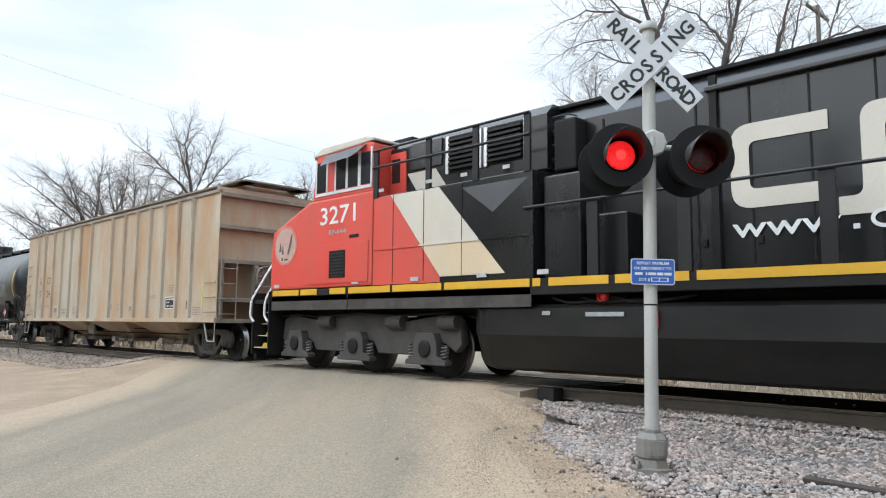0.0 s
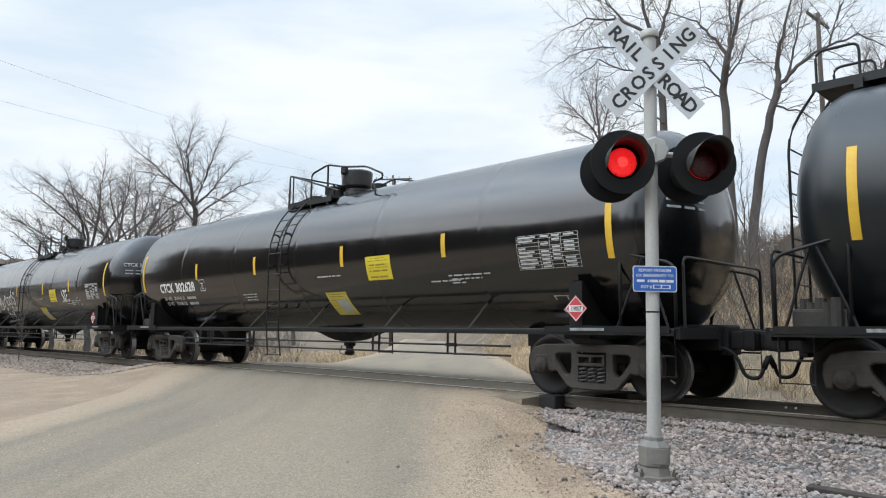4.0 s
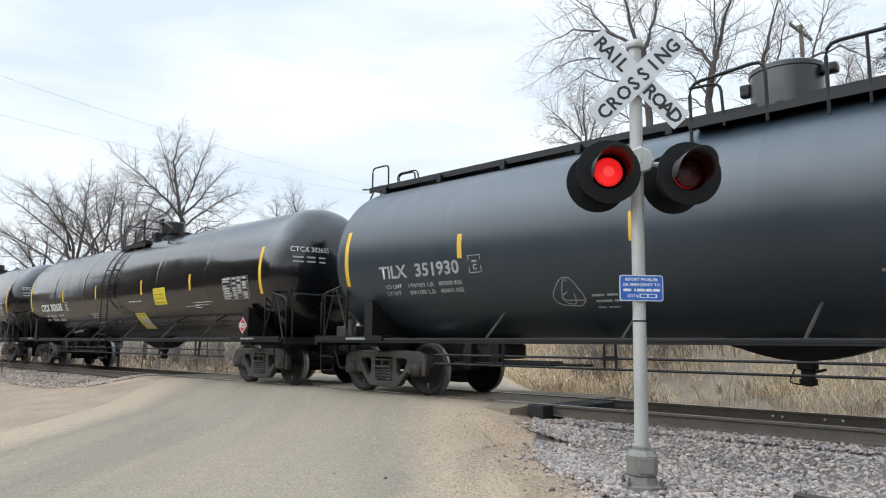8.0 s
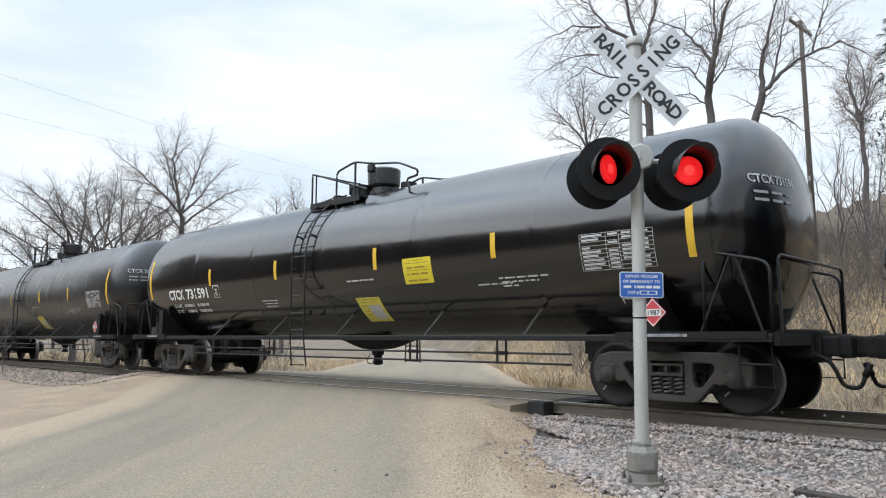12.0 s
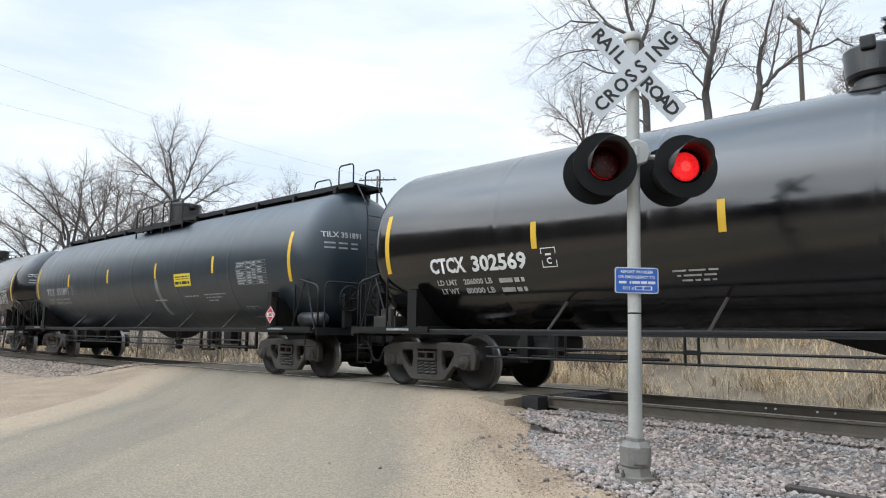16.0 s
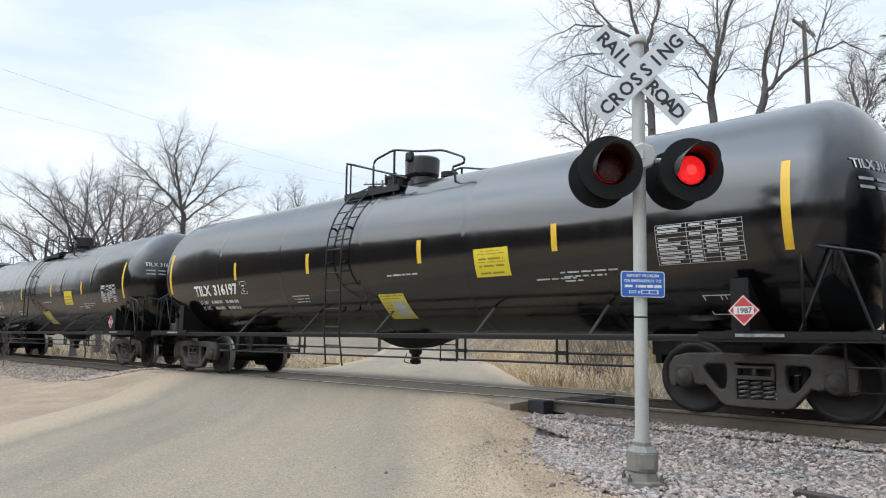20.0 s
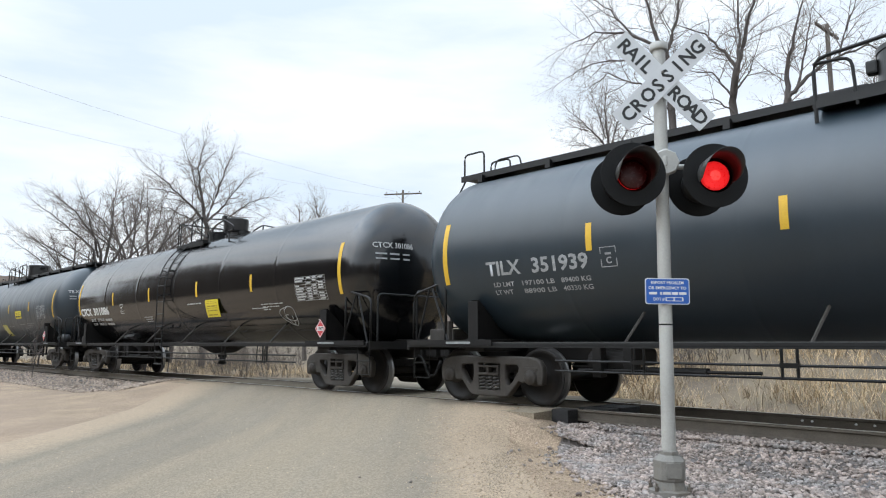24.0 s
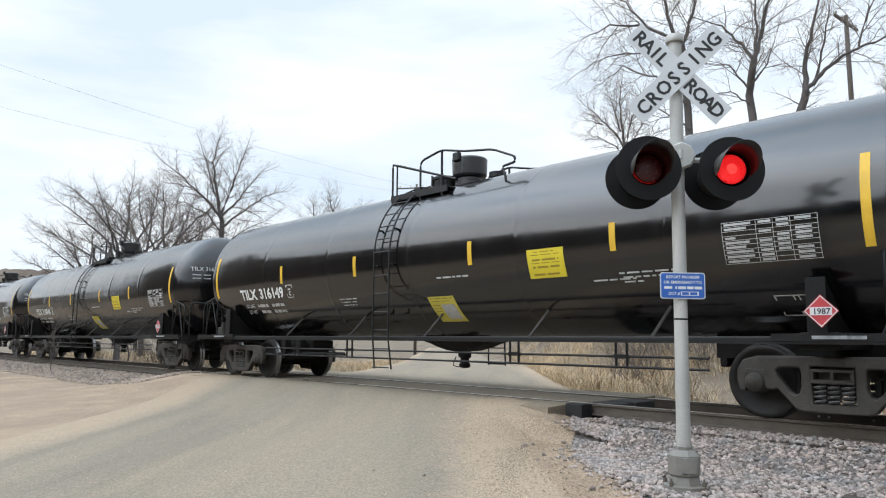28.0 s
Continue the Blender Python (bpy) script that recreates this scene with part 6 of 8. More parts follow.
# ends: slope sheet, posts, cross beams, ladder and brake wheel
for s in (-1, 1):
    x = s * (HL - 0.55)
    xe = s * HL
    for z in (1.5, 2.45, 3.3, 4.1):
        part("end_beam", boxed(*sorted((x, xe)), -HW, HW, z - 0.05, z + 0.05, bevel=0.01), "hopper_grime", hopper)
    for y in (-HW + 0.1, -0.55, 0.55, HW - 0.1):
        part("end_post", boxed(*sorted((xe - s * 0.16, xe)), y - 0.06, y + 0.06, 1.0, 2.45, bevel=0.01), "hopper_grime", hopper)
    part("end_panel", boxed(*sorted((xe - s * 0.2, xe - s * 0.17)), -HW, HW, 2.45, 4.3), "hopper_cream", hopper)
    part("end_sill", boxed(*sorted((s * 5.0, s * (HL + 0.02))), -HW, HW, 0.94, 1.04, bevel=0.01), "hopper_grime", hopper)
    part("draft_sill", boxed(*sorted((s * 4.3, s * (HL + 0.1))), -0.32, 0.32, 0.70, 1.0, bevel=0.02), "frame_black", hopper)
    sub("coupler", COUPLER, hopper, (s * (HL + 0.40), 0, 0), (0, 0, 0 if s > 0 else math.pi))
    sub("air_hose", HOSE, hopper, (s * (HL + 0.3), 0, 0), (0, 0, 0 if s > 0 else math.pi))
    lad = bmesh.new()
    for y in (-HW + 0.06, -HW + 0.48):
        cyl(lad, (xe + s * 0.05, y, 1.0), (xe + s * 0.05, y, 2.55), 0.018, 6)
    lob = part("end_ladder", lad, "hopper_grime", hopper)
    for k in range(4):
        b = bmesh.new()
        tube(b, [(xe + s * 0.06, -HW + 0.02, 1.15 + 0.37 * k), (xe + s * 0.06, -HW + 0.5, 1.15 + 0.37 * k)], 0.014, 5)
        part("rung", b, "hopper_grime", lob)
    # side grab irons and a stirrup step
    for k in range(6 if s < 0 else 3):
        z = 1.2 + 0.36 * k
        b = bmesh.new()
        xa, xb = sorted((s * (HL - 0.06), s * (HL - 0.52)))
        tube(b, [(xa, -HW - 0.01, z), (xa, -HW - 0.07, z), (xb, -HW - 0.07, z), (xb, -HW - 0.01, z)], 0.012, 5)
        part("grab_iron", b, "hopper_grime", hopper)
    b = bmesh.new()
    tube(b, [(s * (HL - 0.05), -HW, 0.98), (s * (HL - 0.08), -HW, 0.5), (s * (HL - 0.42), -HW, 0.5), (s * (HL - 0.6), -HW, 0.98)], 0.02, 5)
    part("stirrup_step", b, "galvanised", hopper)
    freight_truck(hopper, s * 6.175)
    for dx in (-0.889, 0.889):
        wheelset(hopper, s * 6.175 + dx)
bm = lathe(bmesh.new(), [(0.26, 0.0), (0.28, 0.02), (0.26, 0.04), (0.24, 0.02), (0.26, 0.0)], 22, "x", (HL + 0.10, -0.35, 2.1))
for k in range(3):
    t = math.pi / 3 * k
    tube(bm, [(HL + 0.12, -0.35 - 0.25 * math.cos(t), 2.1 - 0.25 * math.sin(t)), (HL + 0.12, -0.35 + 0.25 * math.cos(t), 2.1 + 0.25 * math.sin(t))], 0.014, 5)
part("brake_wheel", bm, "hopper_grime", hopper)
part("brake_box", boxed(HL - 0.1, HL + 0.1, -0.6, -0.2, 1.85, 2.35, bevel=0.05), "cast_alloy", hopper)
# discharge hoppers below the sill
for cx in (-3.4, 0.0, 3.4):
    bm = bmesh.new()
    top = [(cx - 1.6, -1.45, 1.0), (cx + 1.6, -1.45, 1.0), (cx + 1.6, 1.45, 1.0), (cx - 1.6, 1.45, 1.0)]
    low = [(cx - 0.35, -0.55, 0.42), (cx + 0.35, -0.55, 0.42), (cx + 0.35, 0.55, 0.42), (cx - 0.35, 0.55, 0.42)]
    a, b = [bm.verts.new(p) for p in top], [bm.verts.new(p) for p in low]
    for k in range(4):
        bm.faces.new((a[k], b[k], b[(k + 1) % 4], a[(k + 1) % 4]))
    bm.faces.new(b[::-1])
    part("discharge_hopper", bm, "hopper_cream", hopper)
    bm = boxed(cx - 0.55, cx + 0.55, -0.7, 0.7, 0.33, 0.44, bevel=0.02)
    cyl(bm, (cx - 0.5, -0.95, 0.40), (cx + 0.5, -0.95, 0.40), 0.03, 6)
    box(bm, cx - 0.1, cx + 0.1, -1.1, -0.7, 0.34, 0.5)
    part("outlet_gate", bm, "hopper_grime", hopper)
for z in (0.62, 0.75):
    part("brake_rod", cyl(bmesh.new(), (-5.0, -0.9, z), (5.0, -0.9, z), 0.02, 6), "frame_black", hopper)
part("brake_cylinder", cyl(boxed(-1.9, -1.5, -1.2, -0.8, 0.55, 0.95, bevel=0.03), (-2.3, -1.0, 0.75), (-1.5, -1.0, 0.75), 0.14, 12), "hopper_grime", hopper)


def flat_text(text, x0, y, z0, hgt, mat, parent, span=None, name="lettering", bold=0.004):
    me = lettering(text, hgt, 1.0, 0.0, bold)
    k = span / width_of(me) if span else 1
    xm = min(v.co.x for v in me.vertices)
    for v in me.vertices:
        v.co = Vector((x0 + (v.co.x - xm) * k, y, v.co.z + z0))
    return part(name, me, mat, parent)


flat_text("GA", -5.90, -HW - 0.016, 2.28, 0.26, "dark_mark", hopper, 0.40)
flat_text("CX", -5.12, -HW - 0.016, 2.28, 0.26, "dark_mark", hopper, 0.42)
flat_text("57", -5.90, -HW - 0.016, 1.80, 0.26, "dark_mark", hopper, 0.36)
flat_text("241", -5.12, -HW - 0.016, 1.80, 0.26, "dark_mark", hopper, 0.55)


M["stencil_brown"] = material("faded_brown_stencil", (0.24, 0.20, 0.155), 0.8, vary=0.3)


def bar_block(parent, y, rows, mat, seed):
    bm = bmesh.new()
    r = random.Random(seed)
    for x0, x1, z, hgt in rows:
        x = x0
        while x < x1 - 0.02:
            w = min(r.uniform(0.04, 0.2), x1 - x)
            bm.faces.new([bm.verts.new(p) for p in ((x, y, z), (x + w, y, z), (x + w, y, z + hgt), (x, y, z + hgt))])
            x += w + 0.03
    return tagged(part("stencil", bm, mat, parent), kind="stuff")


for i, (x, z, n) in enumerate(((-5.85, 1.50, 2), (-5.1, 1.50, 2), (-3.4, 1.35, 4), (-2.3, 1.40, 5), (0.7, 1.45, 4), (1.5, 1.45, 4), (3.7, 1.65, 2), (4.9, 1.9, 4), (6.3, 1.30, 4), (-6.9, 1.35, 4))):
    bar_block(hopper, -HW - 0.016, [(x, x + 0.42, z - 0.055 * k, 0.022) for k in range(n)], "stencil_brown", i)
part("data_panel", boxed(4.72, 5.28, -HW - 0.018, -HW - 0.013, 1.30, 1.62), "sign_black", hopper)
part("panel_border", outline_mesh([[(4.72, 1.30), (5.28, 1.30), (5.28, 1.62), (4.72, 1.62)], [(4.74, 1.32), (4.74, 1.60), (5.26, 1.60), (5.26, 1.32)]], 0.006), "label_white", hopper).location = (0, -HW - 0.019, 0)
bar_block(hopper, -HW - 0.0195, [(4.78, 5.2, 1.54, 0.03), (4.78, 5.0, 1.46, 0.03), (4.78, 5.2, 1.36, 0.03)], "label_white", 44)
for x in (-3.95, 2.55):
    fr = part("route_frame", outline_mesh([rounded_rect(0.22, 0.17, 0.05)], 0.03, 0.006), "hopper_cream", hopper)
    fr.location = (x, -HW - 0.02, 1.32)
    for dx in (-0.09, 0.05):
        part("route_card", boxed(x + dx - 0.05, x + dx + 0.06, -HW - 0.040, -HW - 0.036, 1.25, 1.40), "hopper_grime", hopper)
part("reflector_patch", boxed(6.76, 6.81, -HW - 0.018, -HW - 0.013, 1.3, 1.95), "faded_paper", hopper)
part("card_holder", boxed(5.95, 6.03, -HW - 0.03, -HW - 0.013, 1.28, 1.5), "sign_black", hopper)
M["rust_run"] = material("rust_run_on_cream_paint", (0.36, 0.18, 0.08), 0.8, vary=0.3, scale=3, fine=18, stretch=(4, 1, 0.4), second=(0.50, 0.42, 0.31), cover=0.5, edge=0.2)
for i, x in enumerate(rib_xs):
    hgt = (0.5, 0.9, 0.4, 1.3, 0.5, 0.7, 0.6, 1.0, 1.4, 0.8, 1.1, 0.7, 0.9, 0.6, 1.2, 0.5)[i % 16]
    b = bmesh.new()
    y = -HW - 0.0835
    b.faces.new([b.verts.new(p) for p in ((x - 0.04, y, 4.1), (x + 0.035, y, 4.1), (x + 0.012, y, 4.1 - hgt), (x - 0.02, y, 4.1 - hgt * 0.8))])
    b.faces.new([b.verts.new(p) for p in ((x + 0.08, -HW - 0.0145, 4.1), (x + 0.15, -HW - 0.0145, 4.1), (x + 0.12, -HW - 0.0145, 4.1 - hgt * 0.7), (x + 0.09, -HW - 0.0145, 4.1 - hgt * 0.8))])
    part("rust_streak", b, "rust_run", hopper)

# ---- locomotive ----
locomotive = thing("locomotive", "red, white and black diesel freight locomotive, dusty", "locomotive")
# its own middle lies on the front truck's centre; the nose points to -x
LY = 1.56


def extruded(outline, y0, y1, bevel=0.0):
    """An outline in x and z, carried across y."""
    bm = bmesh.new()
    a = [bm.verts.new((x, y0, z)) for x, z in outline]
    b = [bm.verts.new((x, y1, z)) for x, z in outline]
    n = len(outline)
    for k in range(n):
        bm.faces.new((a[k], a[(k + 1) % n], b[(k + 1) % n], b[k]))
    bm.faces.new(a[::-1])
    bm.faces.new(b)
    bmesh.ops.recalc_face_normals(bm, faces=bm.faces)
    if bevel:
        bmesh.ops.bevel(bm, geom=list(bm.edges), offset=bevel, segments=2, affect="EDGES", profile=0.6)
    return bm


part("nose", extruded([(-2.72, 1.66), (0.72, 1.66), (0.72, 3.46), (-1.30, 3.46), (-2.66, 2.92), (-2.72, 2.6)], -LY, LY, 0.05), "loco_red", locomotive)
cab = part("cab", extruded([(-1.22, 3.44), (0.72, 3.44), (0.72, 4.38), (0.5, 4.45), (-0.95, 4.45), (-1.12, 4.32)], -LY, LY, 0.035), "loco_red", locomotive)
part("cab_roof", extruded([(-1.16, 4.36), (0.74, 4.42), (0.74, 4.47), (0.5, 4.53), (-0.9, 4.52), (-1.18, 4.40), (-1.16, 4.30)], -1.578, 1.578, 0.02), "loco_white", locomotive)
part("roof_unit", boxed(0.0, 0.75, -0.6, 0.6, 4.5, 4.68, bevel=0.03), "frame_black", locomotive)
for x0, x1 in ((-1.06, -0.74), (-0.42, 0.28), (0.36, 0.66)):
    part("cab_window", boxed(x0, x1, -LY - 0.012, -LY + 0.02, 3.60, 4.22), "window_dark", cab)
for a in ((-1.10, -1.06, 3.56, 4.26), (-0.74, -0.70, 3.56, 4.26), (-0.46, -0.42, 3.56, 4.26), (-0.10, -0.04, 3.60, 4.22), (0.28, 0.36, 3.56, 4.26), (0.66, 0.70, 3.56, 4.30), (-1.10, 0.70, 3.52, 3.58)):
    part("window_trim", boxed(a[0], a[1], -LY - 0.02, -LY + 0.015, a[2], a[3]), "bare_metal", cab)
M["awning_grey"] = material("dull_grey_awning_metal", (0.30, 0.31, 0.32), 0.5, metal=0.3, vary=0.15)
aw = bmesh.new()
q = [aw.verts.new(p) for p in ((-0.78, -LY - 0.01, 4.34), (0.52, -LY - 0.01, 4.38), (0.40, -LY - 0.30, 4.10), (-0.58, -LY - 0.30, 4.06))]
aw.faces.new(q)
bmesh.ops.solidify(aw, geom=list(aw.faces), thickness=0.015)
part("window_awning", aw, "awning_grey", cab, "pale metal window awning")
flat_text("3271", -0.92, -LY - 0.006, 2.93, 0.36, "label_white", locomotive, 1.14, "road_number", 0.005)
flat_text("EF-644", -0.62, -LY - 0.006, 2.72, 0.085, "label_faded", locomotive, 0.55, "class_letters")
emb = bmesh.new()
lathe(emb, [(0.42, 0.0), (0.42, -0.006), (0.0, -0.006)], 32, "y", (-2.16, -LY - 0.001, 2.60))
M["faded_cream"] = material("faded_cream_emblem", (0.55, 0.38, 0.31), 0.6, vary=0.15, scale=5, fine=40, second=(0.55, 0.22, 0.17), cover=0.4)
e_ob = part("round_emblem", emb, "faded_cream", locomotive, "round cream emblem on the nose")
part("emblem_ring", lathe(bmesh.new(), [(0.405, -0.0085), (0.385, -0.0085)], 32, "y", (-2.16, -LY, 2.60)), "loco_red", e_ob)
for p in (((-2.08, 2.24), (-1.96, 2.62), (-1.90, 2.66), (-1.94, 2.40), (-2.03, 2.22)), ((-2.40, 2.30), (-2.34, 2.52), (-2.30, 2.30)), ((-2.30, 2.24), (-2.26, 2.46), (-2.21, 2.24)), ((-2.30, 2.10), (-2.24, 2.10), (-2.24, 2.17), (-2.30, 2.17)), ((-2.19, 2.10), (-2.04, 2.10), (-2.04, 2.14), (-2.19, 2.14))):
    fe = bmesh.new()
    fe.faces.new([fe.verts.new((x, -LY - 0.010, z)) for x, z in [(a, b + 0.18) for a, b in p]])
    part("emblem_mark", fe, "dark_mark", e_ob)
part("nose_door", boxed(-1.35, 0.62, -LY - 0.018, -LY, 1.74, 2.52, bevel=0.006), "loco_red", locomotive)
part("nose_vent", boxed(-0.57, -0.06, -LY - 0.026, -LY - 0.015, 1.84, 2.38), "frame_black", locomotive)
for k in range(8):
    part("vent_slat", boxed(-0.56, -0.07, -LY - 0.034, -LY - 0.024, 1.86 + 0.064 * k, 1.89 + 0.064 * k), "rail_black", locomotive)
part("slot", boxed(0.05, 0.32, -LY - 0.012, -LY, 2.60, 2.66), "frame_black", locomotive)
# equipment body behind the cab, flush with it
part("lower_body", boxed(0.73, 4.45, -LY + 0.01, LY - 0.01, 1.62, 3.31, bevel=0.02), "loco_black", locomotive)
band = bmesh.new()
for pts, in (([(0.75, 1.66), (2.5, 1.66), (2.5, 1.74), (1.22, 3.29), (0.75, 3.29)],), ):
    band.faces.new([band.verts.new((x, -LY + 0.004, z)) for x, z in pts])
part("red_panel", band, "loco_red", locomotive)
band = bmesh.new()
band.faces.new([band.verts.new((x, -LY + 0.0035, z)) for x, z in ((2.5, 1.75), (3.92, 1.75), (2.46, 3.29), (1.22, 3.29))])
part("white_stripe", band, "loco_white", locomotive, "dusty white diagonal stripe")
M["loco_stain"] = material("tan_stained_white_paint", (0.72, 0.53, 0.31), 0.55, vary=0.15, scale=1.6, fine=25, bump=0.02, second=(0.66, 0.58, 0.46), cover=0.45, edge=0.25, stretch=(1, 1, 0.5))
band = bmesh.new()
band.faces.new([band.verts.new((x, -LY + 0.0005, z)) for x, z in ((2.5, 1.755), (3.915, 1.755), (3.40, 2.298), (2.048, 2.298))])
part("stained_panel", band, "loco_stain", locomotive, "tan-stained foot of the white stripe")
for z in (2.3,):
    part("body_seam", boxed(0.8, 1.98, -LY - 0.012, -LY + 0.01, z, z + 0.03), "loco_red", locomotive)
    part("body_seam", boxed(1.98, 3.38, -LY - 0.012, -LY + 0.01, z, z + 0.03), "loco_white", locomotive)
    part("body_seam", boxed(3.38, 4.4, -LY - 0.012, -LY + 0.01, z, z + 0.03), "loco_black", locomotive)
for x in (1.3, 2.1, 3.0):
    part("panel_seam", boxed(x - 0.006, x + 0.006, -LY - 0.002, -LY + 0.012, 1.7, 3.28), "frame_black", locomotive)
tri = bmesh.new()
tri.faces.new([tri.verts.new((x, -LY + 0.0055, z)) for x, z in ((3.0, 3.20), (4.38, 3.20), (3.67, 2.73))])
M["loco_grey"] = material("dark_grey_graphic_paint", (0.072, 0.076, 0.080), 0.5, vary=0.2, scale=2, stretch=(1, 1, 0.4))
part("grey_triangle", tri, "loco_grey", locomotive)
# upper hood
hood_out = [(-1.12, 3.4), (-1.12, 4.28), (-0.95, 4.46), (0.95, 4.46), (1.12, 4.28), (1.12, 3.4)]
hb = bmesh.new()
ends = [[hb.verts.new((x, y, z)) for y, z in hood_out] for x in (0.72, 4.42)]
for k in range(len(hood_out)):
    hb.faces.new((ends[0][k], ends[1][k], ends[1][(k + 1) % 6], ends[0][(k + 1) % 6]))
hb.faces.new(ends[0])
hb.faces.new(ends[1][::-1])
bmesh.ops.recalc_face_normals(hb, faces=hb.faces)
part("upper_hood", hb, "loco_black", locomotive)
part("red_upper", boxed(0.74, 1.18, -1.15, -1.11, 3.32, 4.2), "loco_red", locomotive)
part("rear_cab_window", boxed(0.80, 1.02, -1.158, -1.148, 3.62, 4.08), "window_dark", locomotive)
part("hood_side_panel", boxed(1.30, 2.12, -1.155, -1.115, 3.80, 4.30, bevel=0.01), "window_dark", locomotive, "glossy black panel")
for x0 in (0.92, 2.18, 3.0, 3.9):
    part("reflector", boxed(x0, x0 + 0.14, -LY - 0.030, -LY - 0.022, 3.38, 3.44), "label_mid", locomotive)
part("roof_lip", boxed(0.74, 18.1, -0.80, -0.70, 4.40, 4.46, bevel=0.01), "frame_black", locomotive)
wu = bmesh.new()
wu.faces.new([wu.verts.new((x, -1.128, z)) for x, z in ((1.2, 3.76), (1.95, 3.76), (2.28, 3.34), (1.5, 3.34))])
part("white_stripe", wu, "loco_white", locomotive)
for x0, gw in ((2.30, 0.70), (3.20, 0.78)):
    part("grille_back", boxed(x0, x0 + gw, -1.135, -1.11, 3.62, 4.26), "frame_black", locomotive)
    for k in range(7):
        b = bmesh.new()
        box(b, x0 + 0.03, x0 + gw - 0.03, -1.20, -1.12, 3.66 + 0.085 * k, 3.70 + 0.085 * k)
        part("grille_louvre", b, "rail_black", locomotive)
    for dx in (-0.07, gw):
        part("grille_trim", boxed(x0 + dx, x0 + dx + 0.07, -1.16, -1.11, 3.60, 4.28), "bare_metal", locomotive)
# long engine hood
hood_out = [(-0.90, 1.62), (-0.90, 4.12), (-0.72, 4.40), (0.72, 4.40), (0.90, 4.12), (0.90, 1.62)]
hb = bmesh.new()
ends = [[hb.verts.new((x, y, z)) for y, z in hood_out] for x in (4.42, 18.2)]
for k in range(len(hood_out)):
    hb.faces.new((ends[0][k], ends[1][k], ends[1][(k + 1) % 6], ends[0][(k + 1) % 6]))
hb.faces.new(ends[0])
hb.faces.new(ends[1][::-1])
bmesh.ops.recalc_face_normals(hb, faces=hb.faces)
part("engine_hood", hb, "loco_black", locomotive)
for k in range(17):
    x = 5.3 + 0.72 * k
    part("hood_door_seam", boxed(x - 0.012, x + 0.012, -0.915, -0.895, 1.75, 4.05), "frame_black", locomotive)
    part("door_latch", boxed(x + 0.06, x + 0.12, -0.93, -0.9, 2.0, 2.10), "frame_black", locomotive)
part("hood_rib", boxed(6.9, 18.0, -0.99, -0.86, 4.08, 4.16, bevel=0.02), "loco_black", locomotive)
part("hood_post", boxed(6.95, 7.05, -0.96, -0.9, 1.7, 4.3), "frame_black", locomotive)
part("side_cabinet", boxed(4.55, 5.2, -1.4, -0.9, 1.62, 3.2, bevel=0.03), "loco_black", locomotive)
part("side_cabinet", boxed(5.3, 5.9, -1.3, -0.9, 1.62, 2.55, bevel=0.03), "loco_black", locomotive)
part("equipment_box", boxed(4.6, 5.0, -1.2, -0.9, 3.3, 4.1, bevel=0.04), "frame_black", locomotive)
for k in range(4):
    gb = bmesh.new()
    tube(gb, rounded([(4.46, -1.0, 3.5 + 0.22 * k), (4.56, -1.18, 3.5 + 0.22 * k), (4.86, -1.18, 3.5 + 0.22 * k), (4.9, -1.0, 3.5 + 0.22 * k)], 0.05), 0.012, 5)
    part("grab_iron", gb, "rail_black", locomotive)
# large cream letter shapes on the hood, plain strokes


def rounded_stroke(pts, r, n=6):
    return [(p.x, p.y) for p in rounded([Vector((x, z, 0)) for x, z in pts], r, n)]


outer = rounded_stroke([(8.38, 3.56), (7.20, 3.56), (7.20, 2.46), (8.36, 2.46)], 0.27)
inner = rounded_stroke([(8.36, 2.70), (7.44, 2.70), (7.44, 3.32), (8.38, 3.32)], 0.10)
cs = outline_mesh([outer + inner], 0.006)
cs.transform(Matrix.Translation((0, -0.92, 0)))
part("emblem_stroke", cs, "loco_white", locomotive, "large cream hood emblem stroke")
upper = rounded_stroke([(8.46, 2.26), (8.97, 2.26), (8.97, 3.30), (9.10, 3.30), (9.80, 2.46), (10.15, 2.46), (10.15, 3.56)], 0.16)
lower = rounded_stroke([(9.90, 3.56), (9.90, 2.78), (9.20, 3.56), (8.72, 3.56), (8.72, 2.48), (8.46, 2.48)], 0.20)
cs = outline_mesh([upper + lower], 0.006)
cs.transform(Matrix.Translation((0, -0.92, 0)))
part("emblem_stroke", cs, "loco_white", locomotive, "large cream hood emblem stroke")
flat_text("www", 7.20, -0.935, 2.09, 0.27, "label_white", locomotive, 1.28, "lettering", 0.003)
part("lettering_dot", boxed(8.60, 8.67, -0.937, -0.933, 2.09, 2.15), "label_white", locomotive)
arc = [(8.93 + 0.15 * math.cos(radians(a)), 2.195 + 0.115 * math.sin(radians(a))) for a in range(45, 316, 18)]
arc += [(8.93 + 0.105 * math.cos(radians(a)), 2.195 + 0.07 * math.sin(radians(a))) for a in range(315, 44, -18)]
part("lettering_stroke", placed(outline_mesh([arc], 0.004), 0, -0.935, 0), "label_white", locomotive)
part("lettering_bar", boxed(9.18, 9.6, -0.937, -0.933, 2.09, 2.28), "label_white", locomotive)
# deck, yellow stripe, handrails
part("deck", boxed(-2.72, 18.4, -LY, LY, 1.40, 1.64, bevel=0.01), "frame_black", locomotive)
